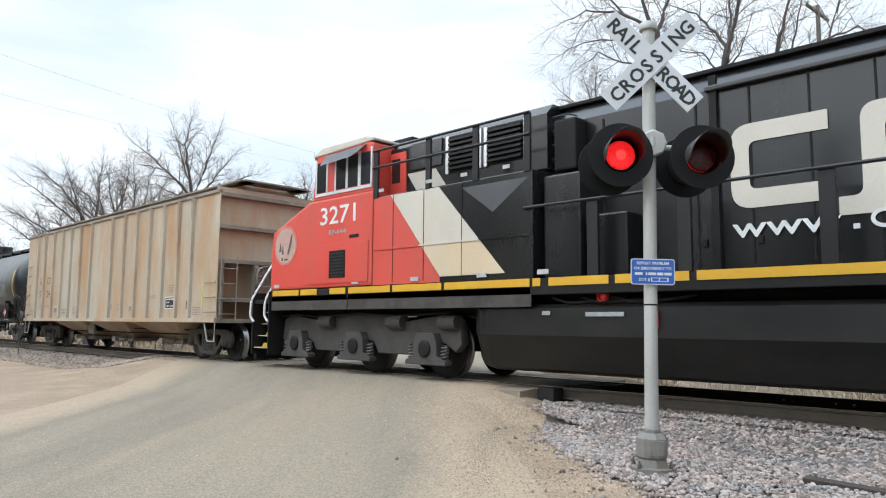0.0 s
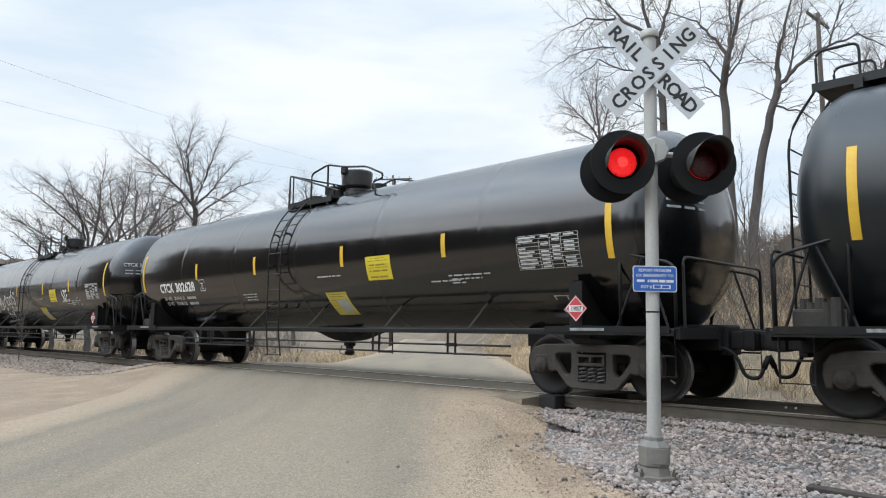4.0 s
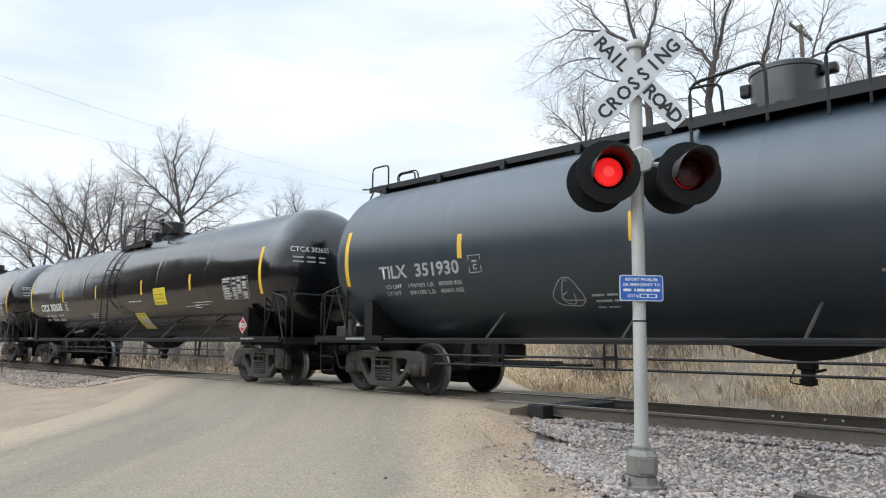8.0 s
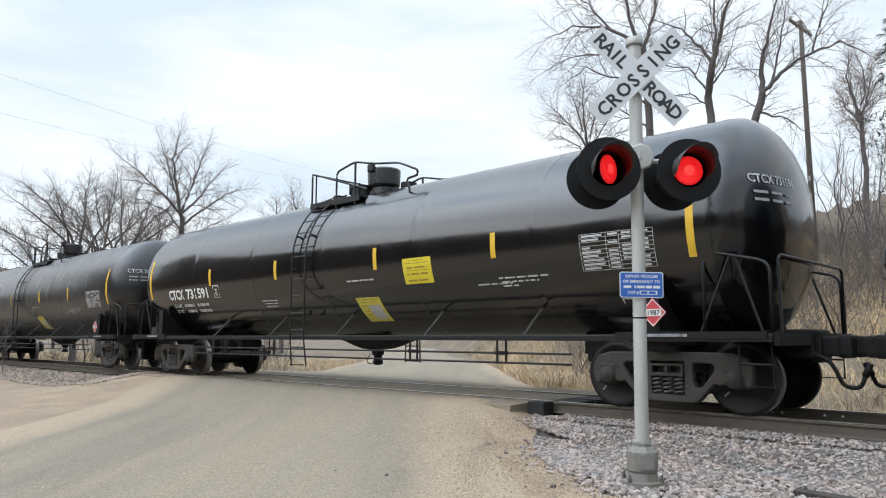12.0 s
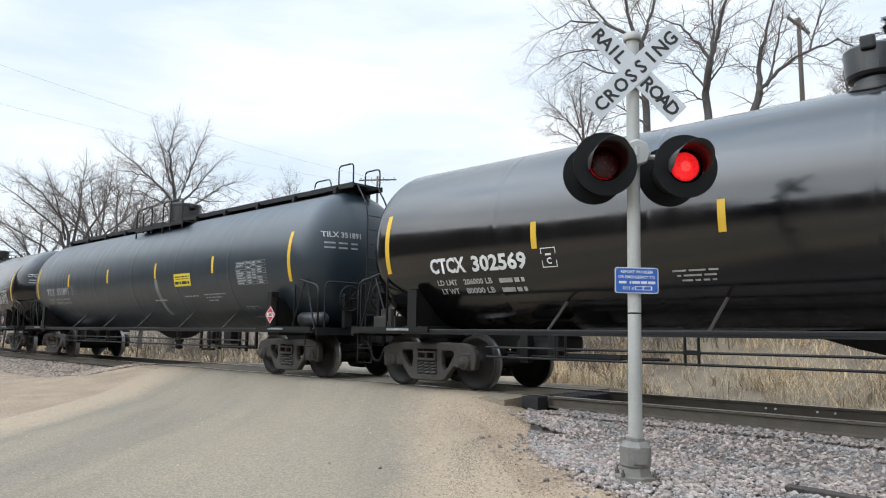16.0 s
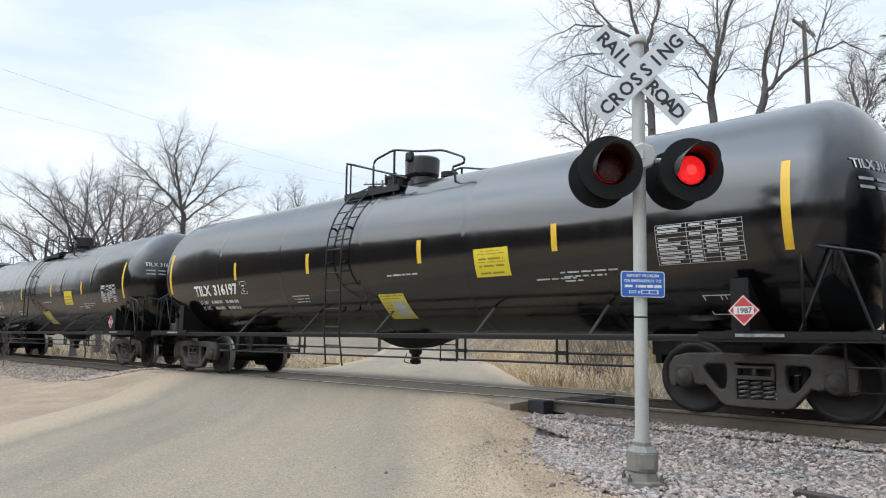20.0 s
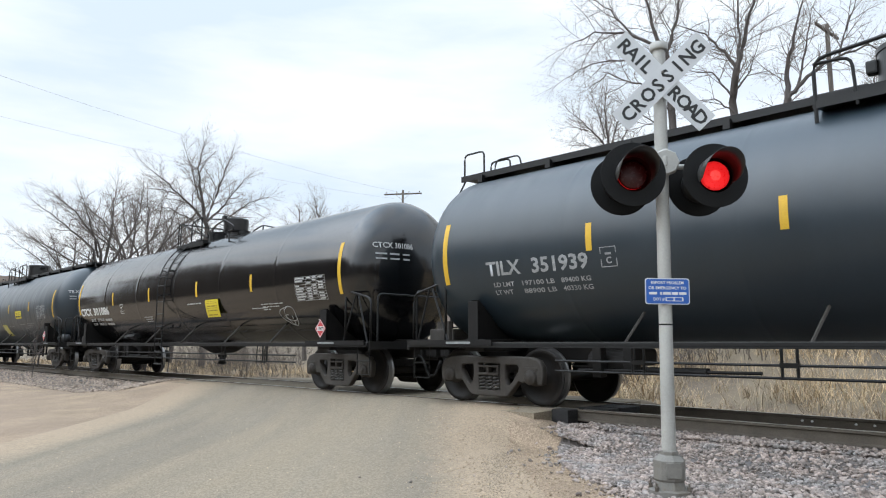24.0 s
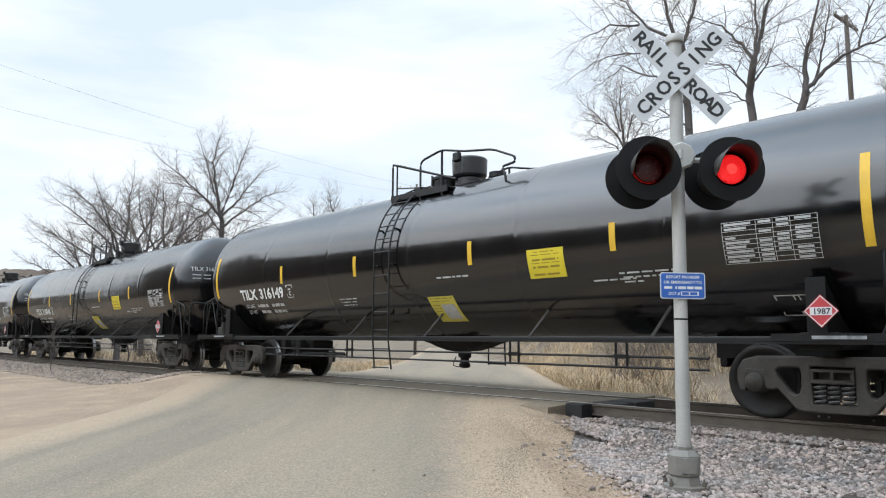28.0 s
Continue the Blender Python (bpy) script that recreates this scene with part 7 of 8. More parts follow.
for k, (x0, x1) in enumerate(((-2.6, -1.62), (-1.55, -0.98), (-0.55, -0.05), (0.05, 1.25), (1.32, 2.55), (2.62, 4.40), (4.46, 4.6), (4.75, 5.75), (5.85, 6.9), (7.0, 10.2), (10.35, 14.0), (14.1, 18.2))):
    part("frame_stripe", boxed(x0, x1, -LY - 0.012, -LY - 0.004, 1.525, 1.645), "loco_yellow", locomotive)
part("skirt", boxed(-2.65, 0.0, -LY, -LY + 0.03, 1.22, 1.52, bevel=0.008), "truck_iron", locomotive)
part("skirt", boxed(0.02, 4.42, -LY, -LY + 0.03, 1.22, 1.52, bevel=0.008), "truck_iron", locomotive)
for x in (5.5, 6.85, 8.52, 10.6, 12.7, 14.8, 17.0):
    part("handrail_post", boxed(x - 0.09, x + 0.09, -LY - 0.01, -LY + 0.05, 1.64, 2.72, bevel=0.01), "rail_black", locomotive)
part("handrail", tube(bmesh.new(), [(4.3, -LY - 0.02, 2.72), (18.2, -LY - 0.02, 2.72)], 0.024, 6), "rail_black", locomotive)
part("handrail", tube(bmesh.new(), [(0.74, -LY - 0.02, 3.86), (4.42, -LY - 0.02, 3.86)], 0.022, 6), "rail_black", locomotive)
part("handrail", tube(bmesh.new(), [(0.74, -LY - 0.02, 4.18), (4.42, -LY - 0.02, 4.20)], 0.022, 6), "rail_black", locomotive)
for x in (0.80, 2.2, 3.3, 4.36):
    part("handrail_post", boxed(x - 0.06, x + 0.06, -LY - 0.01, -LY + 0.04, 3.28, 4.2, bevel=0.01), "rail_black", locomotive)
for x in (0.15, 1.8, 4.55, 3.35, -2.55):
    part("reflector", boxed(x, x + 0.20, -LY - 0.016, -LY - 0.004, 1.70, 1.77), "label_mid", locomotive)
# nose steps and white grab rails
M["step_pale"] = material("worn_pale_step_edge", (0.55, 0.50, 0.38), 0.6, vary=0.2)
for s in (-1,):
    part("step_well", boxed(-3.35, -2.72, s * LY + 0.62, s * LY + 0.70, 0.30, 1.6), "frame_black", locomotive)
    for x in (-3.37, -2.71):
        part("step_cheek", boxed(x - 0.02, x + 0.02, s * LY - 0.03, s * LY + 0.62, 0.26, 1.62, bevel=0.006), "frame_black", locomotive)
    for k in range(5):
        z, y = 0.40 + 0.26 * k, s * LY + 0.02 + 0.09 * k
        part("step_edge", boxed(-3.34, -2.74, y, y + 0.24, z, z + 0.018), "step_pale", locomotive)
        sp = bmesh.new()
        lo, hi = [[sp.verts.new((x, y + dy, zz)) for x, zz in ((-3.28, z + 0.018), (-2.80, z + 0.018), (-2.88, z + 0.11), (-3.20, z + 0.11))] for dy in (0.16, 0.17)]
        for a in range(4):
            sp.faces.new((lo[a], lo[(a + 1) % 4], hi[(a + 1) % 4], hi[a]))
        sp.faces.new(lo)
        part("step_riser", sp, "step_yellow", locomotive)
    for x, top in ((-3.32, 2.62), (-2.74, 2.66)):
        part("white_grab_rail", tube(bmesh.new(), rounded([(x + 0.06, s * LY - 0.06, 0.98), (x - 0.06, s * LY - 0.08, 1.10), (x - 0.04, s * LY - 0.08, 1.45), (x, s * LY + 0.62, top), (x + 0.14, s * LY + 0.66, top)], 0.1), 0.026, 8), "label_white", locomotive, "white grab rail")
part("front_platform", boxed(-3.4, -2.7, -LY, LY, 1.38, 1.46), "frame_black", locomotive)
part("pilot", boxed(-3.5, -3.38, -1.45, 1.45, 0.14, 1.4, bevel=0.03), "frame_black", locomotive)
part("nose_post", boxed(-3.42, -3.2, -0.9, -0.2, 1.46, 2.5, bevel=0.03), "loco_red", locomotive)
sub("coupler", COUPLER, locomotive, (-3.75, 0, 0), (0, 0, math.pi))
sub("air_hose", HOSE, locomotive, (-3.6, 0, 0), (0, 0, math.pi))
# fuel tank
M["fuel_black"] = material("dusty_black_fuel_tank", (0.007, 0.0066, 0.0062), 0.42, vary=0.35, scale=1.2, fine=20, bump=0.04, second=(0.022, 0.020, 0.018), cover=0.4, stretch=(0.6, 1, 1.5), specular=0.3)
ft = bmesh.new()
tank_prof = [(-1.42, 1.26), (-1.5, 1.20), (-1.52, 0.80), (-1.34, 0.30), (-1.22, 0.25), (1.22, 0.25), (1.34, 0.30), (1.52, 0.80), (1.5, 1.20), (1.42, 1.26)]
rings = []
for x, k in ((3.20, 0.86), (3.32, 0.97), (3.50, 1.0), (11.6, 1.0), (11.9, 0.9)):
    rings.append([ft.verts.new((x, y * (0.5 + 0.5 * k), 1.26 + (z - 1.26) * k)) for y, z in tank_prof])
for q, w in zip(rings, rings[1:]):
    for k in range(len(tank_prof)):
        ft.faces.new((q[k], q[(k + 1) % len(tank_prof)], w[(k + 1) % len(tank_prof)], w[k]))
ft.faces.new(rings[0])
ft.faces.new(rings[-1][::-1])
bmesh.ops.recalc_face_normals(ft, faces=ft.faces)
part("fuel_tank", ft, "fuel_black", locomotive)
part("fuel_filler", boxed(6.35, 6.45, -1.56, -1.50, 0.92, 1.16, bevel=0.01), "placard_red", locomotive, "small red filler plate")
part("tank_label", boxed(5.35, 5.95, -1.532, -1.515, 1.08, 1.14), "label_faded", locomotive)
part("tank_label", boxed(4.6, 4.74, -1.532, -1.515, 1.10, 1.16), "label_faded", locomotive)
part("frame_rail", boxed(-2.6, 18.2, -0.95, 0.95, 1.12, 1.42), "frame_black", locomotive)
for x in (0.0, 4.7, 5.2, 5.7, 9.0):
    cbm = bmesh.new()
    tube(cbm, rounded([(x, -1.4, 1.36), (x + 0.3, -1.45, 1.27), (x + 0.9, -1.42, 1.30), (x + 1.2, -1.35, 1.36)], 0.1), 0.022, 5)
    part("cable", cbm, "frame_black", locomotive)
part("pipe_flange", lathe(bmesh.new(), [(0.08, -1.52), (0.08, -1.44), (0.0, -1.52)], 14, "y", (5.6, 0, 1.36)), "loco_red", locomotive)
# three-axle trucks
LOCO_R = 0.533
M["loco_iron"] = material("dusty_locomotive_truck_iron", (0.066, 0.060, 0.053), 0.8, vary=0.25, scale=4, fine=40, bump=0.25, second=(0.040, 0.035, 0.030), cover=0.42)


def loco_truck(x0):
    t = part("truck", boxed(-2.3, 2.3, -0.5, 0.5, 0.62, 0.95, bevel=0.04), "frame_black", locomotive)
    t.location = (x0, 0, 0)
    out = [(-2.62, 1.02), (-2.35, 1.12), (-1.3, 0.98), (-0.7, 1.12), (0.7, 1.12), (1.3, 0.98), (2.35, 1.12), (2.62, 1.02), (2.68, 0.62), (2.55, 0.50), (2.3, 0.64), (1.62, 0.64), (1.45, 0.42), (0.55, 0.42), (0.40, 0.64), (-0.40, 0.64), (-0.55, 0.42), (-1.45, 0.42), (-1.62, 0.64), (-2.3, 0.64), (-2.55, 0.5), (-2.68, 0.62)]
    for s in (-1, 1):
        part("side_frame", placed(outline_mesh([out], 0.18, 0.02), 0, s * 1.12, 0), "loco_iron", t)
        for ax in (-1.98, 0.0, 1.98):
            jb = extruded([(ax - 0.50, 0.25), (ax + 0.50, 0.25), (ax + 0.50, 0.33), (ax + 0.30, 0.40), (ax + 0.27, 0.66), (ax + 0.20, 0.80), (ax - 0.20, 0.80), (ax - 0.27, 0.66), (ax - 0.30, 0.40), (ax - 0.50, 0.33)], s * 1.30 - 0.09, s * 1.30 + 0.09, 0.02)
            part("journal_box", jb, "loco_iron", t)
            part("bearing_cap", lathe(bmesh.new(), [(0.145, 0.0), (0.145, s * 0.03), (0.11, s * 0.045), (0.0, s * 0.05)], 20, "y", (ax, s * 1.385, 0.53)), "frame_black", t)
            for dx in (-0.41, 0.41):
                sp = sub("spring", SPRING, t, (ax + dx, s * 1.30, 0.12))
        for cx in (-1.0, 1.1, 2.45):
            part("brake_cylinder", cyl(bmesh.new(), (cx - 0.2, s * 1.25, 0.99), (cx + 0.2, s * 1.25, 0.99), 0.13, 14), "loco_iron", t)
        pb = bmesh.new()
        tube(pb, rounded([(-2.6, s * 1.3, 1.1), (-2.0, s * 1.3, 1.14), (-1.2, s * 1.3, 1.08), (0, s * 1.3, 1.16), (1.2, s * 1.3, 1.1), (2.5, s * 1.3, 1.15)], 0.1), 0.02, 5)
        part("brake_pipe", pb, "frame_black", t)
    for ax in (-1.98, 0.0, 1.98):
        wheelset(locomotive, x0 + ax, LOCO_R)


loco_truck(0.0)
loco_truck(13.6)

# ---- trees and distance ----


def limb_path(start, way, length, bend, rnd, steps=5, lift=0.12):
    pts, p, d = [Vector(start)], Vector(start), Vector(way).normalized()
    for _ in range(steps):
        d = (d + Vector((rnd.uniform(-bend, bend), rnd.uniform(-bend, bend), rnd.uniform(-bend, bend) + lift * bend))).normalized()
        p = p + d * (length / steps)
        pts.append(p.copy())
    return pts, d


def strand(verts, faces, pts, r0, r1, seg):
    """A tapered bar of seg sides into plain lists."""
    base = len(verts)
    n = len(pts)
    for i, p in enumerate(pts):
        d = pts[min(i + 1, n - 1)] - pts[max(i - 1, 0)]
        a = d.cross(Vector((0.31, 0.17, 0.93)))
        if a.length < 1e-5:
            a = Vector((1, 0, 0))
        a.normalize()
        b = d.normalized().cross(a)
        r = r0 + (r1 - r0) * i / (n - 1)
        for k in range(seg):
            t = 2 * math.pi * k / seg
            q = p + r * (math.cos(t) * a + math.sin(t) * b)
            verts.append((q.x, q.y, q.z))
    for i in range(n - 1):
        for k in range(seg):
            faces.append((base + i * seg + k, base + i * seg + (k + 1) % seg, base + (i + 1) * seg + (k + 1) % seg, base + (i + 1) * seg + k))


def bare_tree(name, label, limbs, seed, size=1.0, reach=1.0, buds=0, lift=0.1, sparse=1.0):
    """A leafless tree about its foot: trunk and limbs in one mesh, branches and twigs in another."""
    rnd = random.Random(seed)
    tree = thing(name, label, "tree")
    wood, twigs, leaves = ([], []), ([], []), ([], [])
    gaps = (0.26 * sparse, 0.17 * sparse, 0.12 * sparse)
    spans = (2.2 * reach, 1.05 * reach, 0.48 * reach)
    thick = (0.025 * size, 0.014 * size, 0.0090 * size)

    def any_way():
        return Vector((rnd.uniform(-1, 1), rnd.uniform(-1, 1), rnd.uniform(-1, 1)))

    def sprout(pts, length, r0, r1, level, first):
        """Side branches along a limb, each a little round it from the last, thinner and shorter to its tip."""
        steps = len(pts) - 1
        turn = rnd.uniform(0, 6.28)
        count = max(2, int(length * (1 - first) / gaps[level] + rnd.random()))
        for k in range(count):
            t = first + (1.0 - first) * (k + rnd.random()) / count
            i = min(steps - 1, int(t * steps))
            p = pts[i].lerp(pts[i + 1], t * steps - i)
            d = (pts[i + 1] - pts[i]).normalized()
            turn += 2.4 + rnd.uniform(-0.6, 0.6)
            u = d.cross(Vector((0.3, 0.5, 0.8))).normalized()
            side = u * math.cos(turn) + d.cross(u) * math.sin(turn)
            way = (d + side * rnd.uniform(0.6, 1.35) + Vector((0, 0, lift))).normalized()
            ln = spans[level] * rnd.uniform(0.45, 1.2) * (1.12 - 0.6 * t)
            rr = min((r0 + (r1 - r0) * t) * 0.6, thick[level] * rnd.uniform(0.75, 1.2))
            grow(p, way, ln, rr, level)

    def grow(start, way, length, r, level):
        n = (6, 4, 3)[level]
        bend = (0.20, 0.24, 0.26)[level]
        pts, d = [Vector(start)], Vector(way)
        for _ in range(n):
            d = (d + any_way() * bend + Vector((0, 0, lift * 0.6))).normalized()
            pts.append(pts[-1] + d * (length / n))
        strand(twigs[0], twigs[1], pts, r, r * 0.35, (4, 3, 3)[level])
        if level < 2:
            sprout(pts, length, r, r * 0.35, level + 1, 0.12)
        elif buds and rnd.random() < 0.12:
            q, s = pts[-1], rnd.uniform(0.02, 0.045)
            b = len(leaves[0])
            u = any_way().normalized()
            w = u.cross(Vector((0.3, 0.5, 0.8))).normalized()
            for c in (q - u * s, q + w * s * 0.6, q + u * s, q - w * s * 0.6):
                leaves[0].append((c.x, c.y, c.z))
            leaves[1].append((b, b + 1, b + 2, b + 3))

    for r, r1, first, guide in limbs:
        ends = [Vector((x, rnd.uniform(-0.5, 0.5) * min(1, i), z)) for i, (x, z) in enumerate(guide)]
        pts = []
        for a, b in zip(ends, ends[1:]):
            pts += [a.lerp(b, i / 4) + any_way() * 0.06 * (1 if pts or i else 0) for i in range(4)]
        pts.append(ends[-1])
        length = sum((b - a).length for a, b in zip(pts, pts[1:]))
        strand(wood[0], wood[1], pts, r, r1, 7)
        sprout(pts, length, r, r1, 0, first)
        if r1 < 0.05:
            for _ in range(2):
                grow(pts[-1], (pts[-1] - pts[-2]).normalized() + any_way() * 0.35, spans[0] * 0.7, r1 * 0.8, 0)
    part("trunk", from_lists("trunk", *wood), "bark", tree, smooth=True)
    tagged(part("crown", from_lists("crown", *twigs), "twig", tree), kind="stuff")
    if leaves[0]:
        tagged(part("dry_leaves", from_lists("dry_leaves", *leaves), "bud", tree, "sparse pale dry leaves"), kind="stuff")
    return tree


def at_bearing(az, dist):
    a = radians(az)
    return -math.sin(a) * dist, math.cos(a) * dist


def stand(tree, az, dist, turn=0.0, size=1.0, sink=0.0):
    x, y = at_bearing(az, dist)
    tree.location = (x, y, ground_z(x, y) - sink)
    tree.rotation_euler = (0, 0, radians(turn))
    tree.scale = (size, size, size)
    return tree


def again(tree, az, dist, turn, size, sink=0.0):
    x, y = at_bearing(az, dist)
    c = copy_thing(tree, Matrix.LocRotScale((x, y, ground_z(x, y) - sink), Euler((0, 0, radians(turn))), None))
    c.scale = (size, size, size)
    return c


def limbed(label, az, dist, seed, limbs, name="tall_tree", **kw):
    x, y = at_bearing(az, dist)
    low = ground_z(x, y)
    limbs = [(r, r1, f, [(px, pz - low) for px, pz in g]) for r, r1, f, g in limbs]
    return stand(bare_tree(name, label, limbs, seed, **kw), az, dist, az)


# the bare trees beyond the lane
oak = limbed("bare tree with a rounded crown and sparse dry leaves", 64.0, 48, 21, (
    (0.21, 0.15, 0.75, [(0.1, -0.5), (0.0, 4.0), (0.05, 8.6)]),
    (0.13, 0.014, 0.15, [(0.05, 8.5), (-0.35, 10.1), (-0.65, 12.2), (-0.3, 14.2)]),
    (0.09, 0.012, 0.15, [(0.0, 8.7), (-1.2, 10.0), (-2.4, 11.1), (-3.9, 12.3)]),
    (0.06, 0.012, 0.15, [(-0.4, 10.1), (-0.9, 11.6), (-1.5, 13.5)]),
    (0.09, 0.012, 0.15, [(0.0, 9.0), (0.5, 10.6), (0.95, 12.2), (1.35, 13.3)]),
    (0.08, 0.012, 0.15, [(0.05, 8.9), (0.9, 9.9), (1.6, 10.9), (2.4, 12.0)]),
    (0.07, 0.012, 0.20, [(0.05, 8.1), (1.3, 9.2), (2.6, 10.3), (3.7, 10.6)]),
    (0.06, 0.012, 0.20, [(0.0, 7.8), (-0.9, 8.9), (-2.3, 9.6), (-3.2, 9.7)]),
    (0.05, 0.012, 0.20, [(-1.9, 10.6), (-2.6, 10.7), (-3.6, 10.8)]),
    (0.05, 0.012, 0.20, [(0.05, 7.0), (1.4, 7.9), (3.0, 8.8)])), "bare_tree", size=1.2, reach=0.9, buds=1, lift=0.04, sparse=0.9)
maple = limbed("spreading bare tree with arching grey limbs", 71.0, 46, 8, (
    (0.19, 0.13, 0.8, [(0.1, -0.5), (0.0, 2.5), (-0.1, 4.6)]),
    (0.10, 0.012, 0.25, [(0.0, 4.5), (-0.6, 6.4), (-2.2, 7.9), (-3.6, 8.8)]),
    (0.10, 0.012, 0.25, [(0.0, 4.5), (-0.3, 6.8), (-1.7, 8.6), (-3.0, 9.7)]),
    (0.07, 0.012, 0.20, [(-0.3, 6.0), (-0.9, 8.2), (-1.5, 9.9)]),
    (0.09, 0.012, 0.20, [(0.0, 5.0), (0.3, 7.5), (0.3, 9.4), (0.5, 10.4)]),
    (0.08, 0.012, 0.20, [(0.0, 5.0), (1.2, 7.3), (1.8, 9.0), (1.9, 10.2)]),
    (0.07, 0.012, 0.25, [(-0.1, 4.2), (-1.5, 5.6), (-3.1, 6.6), (-4.1, 7.0)]),
    (0.07, 0.012, 0.25, [(0.0, 4.6), (1.8, 6.5), (3.1, 7.8), (3.7, 9.0)])), "bare_tree", size=1.1, reach=0.85, lift=0.05, sparse=0.95)
again(maple, 67.8, 48, 247.8, 0.98)
again(maple, 73.2, 51, 73.2, 0.82)
again(maple, 69.4, 54, 69.4, 1.08)
again(oak, 66.0, 58, 246, 0.80)
again(oak, 60.8, 60, 150, 0.72)
again(oak, 56.2, 64, 200, 1.0)

# tall trees behind the mast, their main limbs spread over the track
limbed("tall bare tree with long limbs reaching over the track", 27.0, 33, 61, (
    (0.21, 0.14, 0.75, [(0.3, 3.0), (0.1, 8.0), (-0.1, 12.3), (-0.2, 14.4)]),
    (0.11, 0.02, 0.1, [(-0.2, 14.4), (-0.7, 15.5), (-1.0, 17.2), (-0.8, 19.0)]),
    (0.10, 0.02, 0.1, [(-0.2, 14.3), (0.2, 15.4), (0.6, 17.2), (0.9, 18.6)]),
    (0.075, 0.013, 0.2, [(-0.3, 14.6), (-2.0, 15.5), (-3.3, 15.6), (-4.6, 15.2)]),
    (0.055, 0.012, 0.2, [(-1.6, 15.3), (-2.6, 16.8), (-4.0, 18.0)]),
    (0.050, 0.012, 0.2, [(-0.15, 13.4), (-1.8, 14.4), (-3.6, 14.4), (-4.8, 13.6)]),
    (0.055, 0.012, 0.2, [(-0.1, 11.6), (-1.4, 13.0), (-2.8, 13.6), (-3.8, 13.2)]),
    (0.05, 0.012, 0.2, [(0.0, 10.4), (-1.0, 11.4), (-2.4, 12.2)])), reach=1.15, lift=0.02, sparse=1.15)
limbed("tall bare tree with dark forking trunk", 22.5, 33, 33, (
    (0.21, 0.15, 0.8, [(0.2, 3.5), (0.1, 8.0), (0.0, 11.8), (0.2, 13.1)]),
    (0.13, 0.02, 0.1, [(0.2, 13.1), (0.5, 14.3), (1.0, 16.1), (1.3, 18.2)]),
    (0.09, 0.013, 0.1, [(0.2, 13.1), (-0.3, 14.1), (-1.0, 15.0), (-2.4, 15.8)]),
    (0.08, 0.02, 0.1, [(0.3, 13.6), (0.4, 15.2), (0.3, 17.8)]),
    (0.05, 0.012, 0.15, [(-0.1, 12.0), (-0.8, 13.1), (-1.9, 13.4)]),
    (0.05, 0.012, 0.15, [(0.1, 12.2), (0.7, 13.0), (1.1, 14.0)]),
    (0.04, 0.012, 0.15, [(0.0, 11.2), (-0.8, 11.8), (-1.7, 11.8)])), reach=1.15, lift=0.02, sparse=1.25)
limbed("tall bare tree with a split trunk on the bank", 19.6, 34, 47, (
    (0.22, 0.16, 0.8, [(-0.9, 4.0), (-0.4, 8.0), (0.0, 10.1), (0.5, 11.8)]),
    (0.14, 0.02, 0.15, [(0.5, 11.8), (0.5, 13.2), (0.9, 14.6), (1.6, 17.2)]),
    (0.11, 0.013, 0.2, [(0.5, 11.8), (1.1, 12.5), (2.0, 13.3), (3.7, 13.7), (4.8, 13.0)]),
    (0.06, 0.02, 0.1, [(0.9, 12.3), (1.3, 14.0), (1.6, 15.4)]),
    (0.05, 0.012, 0.1, [(2.6, 13.5), (3.0, 14.7), (3.5, 16.4)]),
    (0.05, 0.012, 0.2, [(0.4, 11.0), (1.4, 10.6), (2.2, 9.9)])), reach=1.15, lift=0.0, sparse=1.25)
again(oak, 12.6, 46, 300, 0.8)
again(oak, 31.8, 52, 60, 0.95)

# thin saplings and brush on the bank and along the lane
sap = stand(bare_tree("sapling", "thin bare sapling in the brush", (
    (0.045, 0.010, 0.2, [(0.0, -0.3), (0.1, 1.8), (0.0, 3.6), (0.2, 5.4)]),
    (0.030, 0.009, 0.2, [(0.05, 1.2), (0.5, 2.6), (0.7, 4.3)]),
    (0.028, 0.009, 0.2, [(0.05, 1.6), (-0.4, 3.0), (-0.7, 4.4)])), 5, 1.0, 0.7, 0, 0.15, 1.6), 14.5, 27, 0, 1.0)
for i in range(36):
    r = random.Random(400 + i)
    az = r.uniform(4, 25) if i < 28 else r.uniform(62, 84)
    again(sap, az, r.uniform(24, 42) if i < 28 else r.uniform(30, 44), r.uniform(0, 360), r.uniform(0.45, 1.05))


def thicket(name, label, spots, hgt, seed, mat):
    """Brush: many thin crooked stems from the ground, in one mesh."""
    rnd = random.Random(seed)
    vs, fs = [], []
    for x, y in spots:
        z = ground_z(x, y)
        h0 = hgt * rnd.uniform(0.5, 1.2)
        for _ in range(3):
            pts, d = limb_path((x + rnd.uniform(-0.3, 0.3), y + rnd.uniform(-0.3, 0.3), z - 0.05), (rnd.uniform(-0.5, 0.5), rnd.uniform(-0.5, 0.5), 1), h0, 0.25, rnd, 4)
            strand(vs, fs, pts, 0.012, 0.004, 3)
            for _k in range(4):
                p = pts[rnd.randint(1, 3)]
                q, _d = limb_path(p, (rnd.uniform(-1, 1), rnd.uniform(-1, 1), 0.7), h0 * 0.4, 0.3, rnd, 2)
                strand(vs, fs, q, 0.006, 0.003, 3)
    return tagged(part(name, from_lists(name, vs, fs), mat), label, "brush", kind="stuff")


rnd = random.Random(77)
spots = []
for _ in range(1300):
    az, d = rnd.uniform(2, 33), rnd.uniform(21, 50)
    spots.append(at_bearing(az, d))
thicket("bank_brush", "grey-brown leafless brush on the bank", [s for s in spots if s[0] - road_centre(s[1]) > 6], 1.7, 1, "brush")
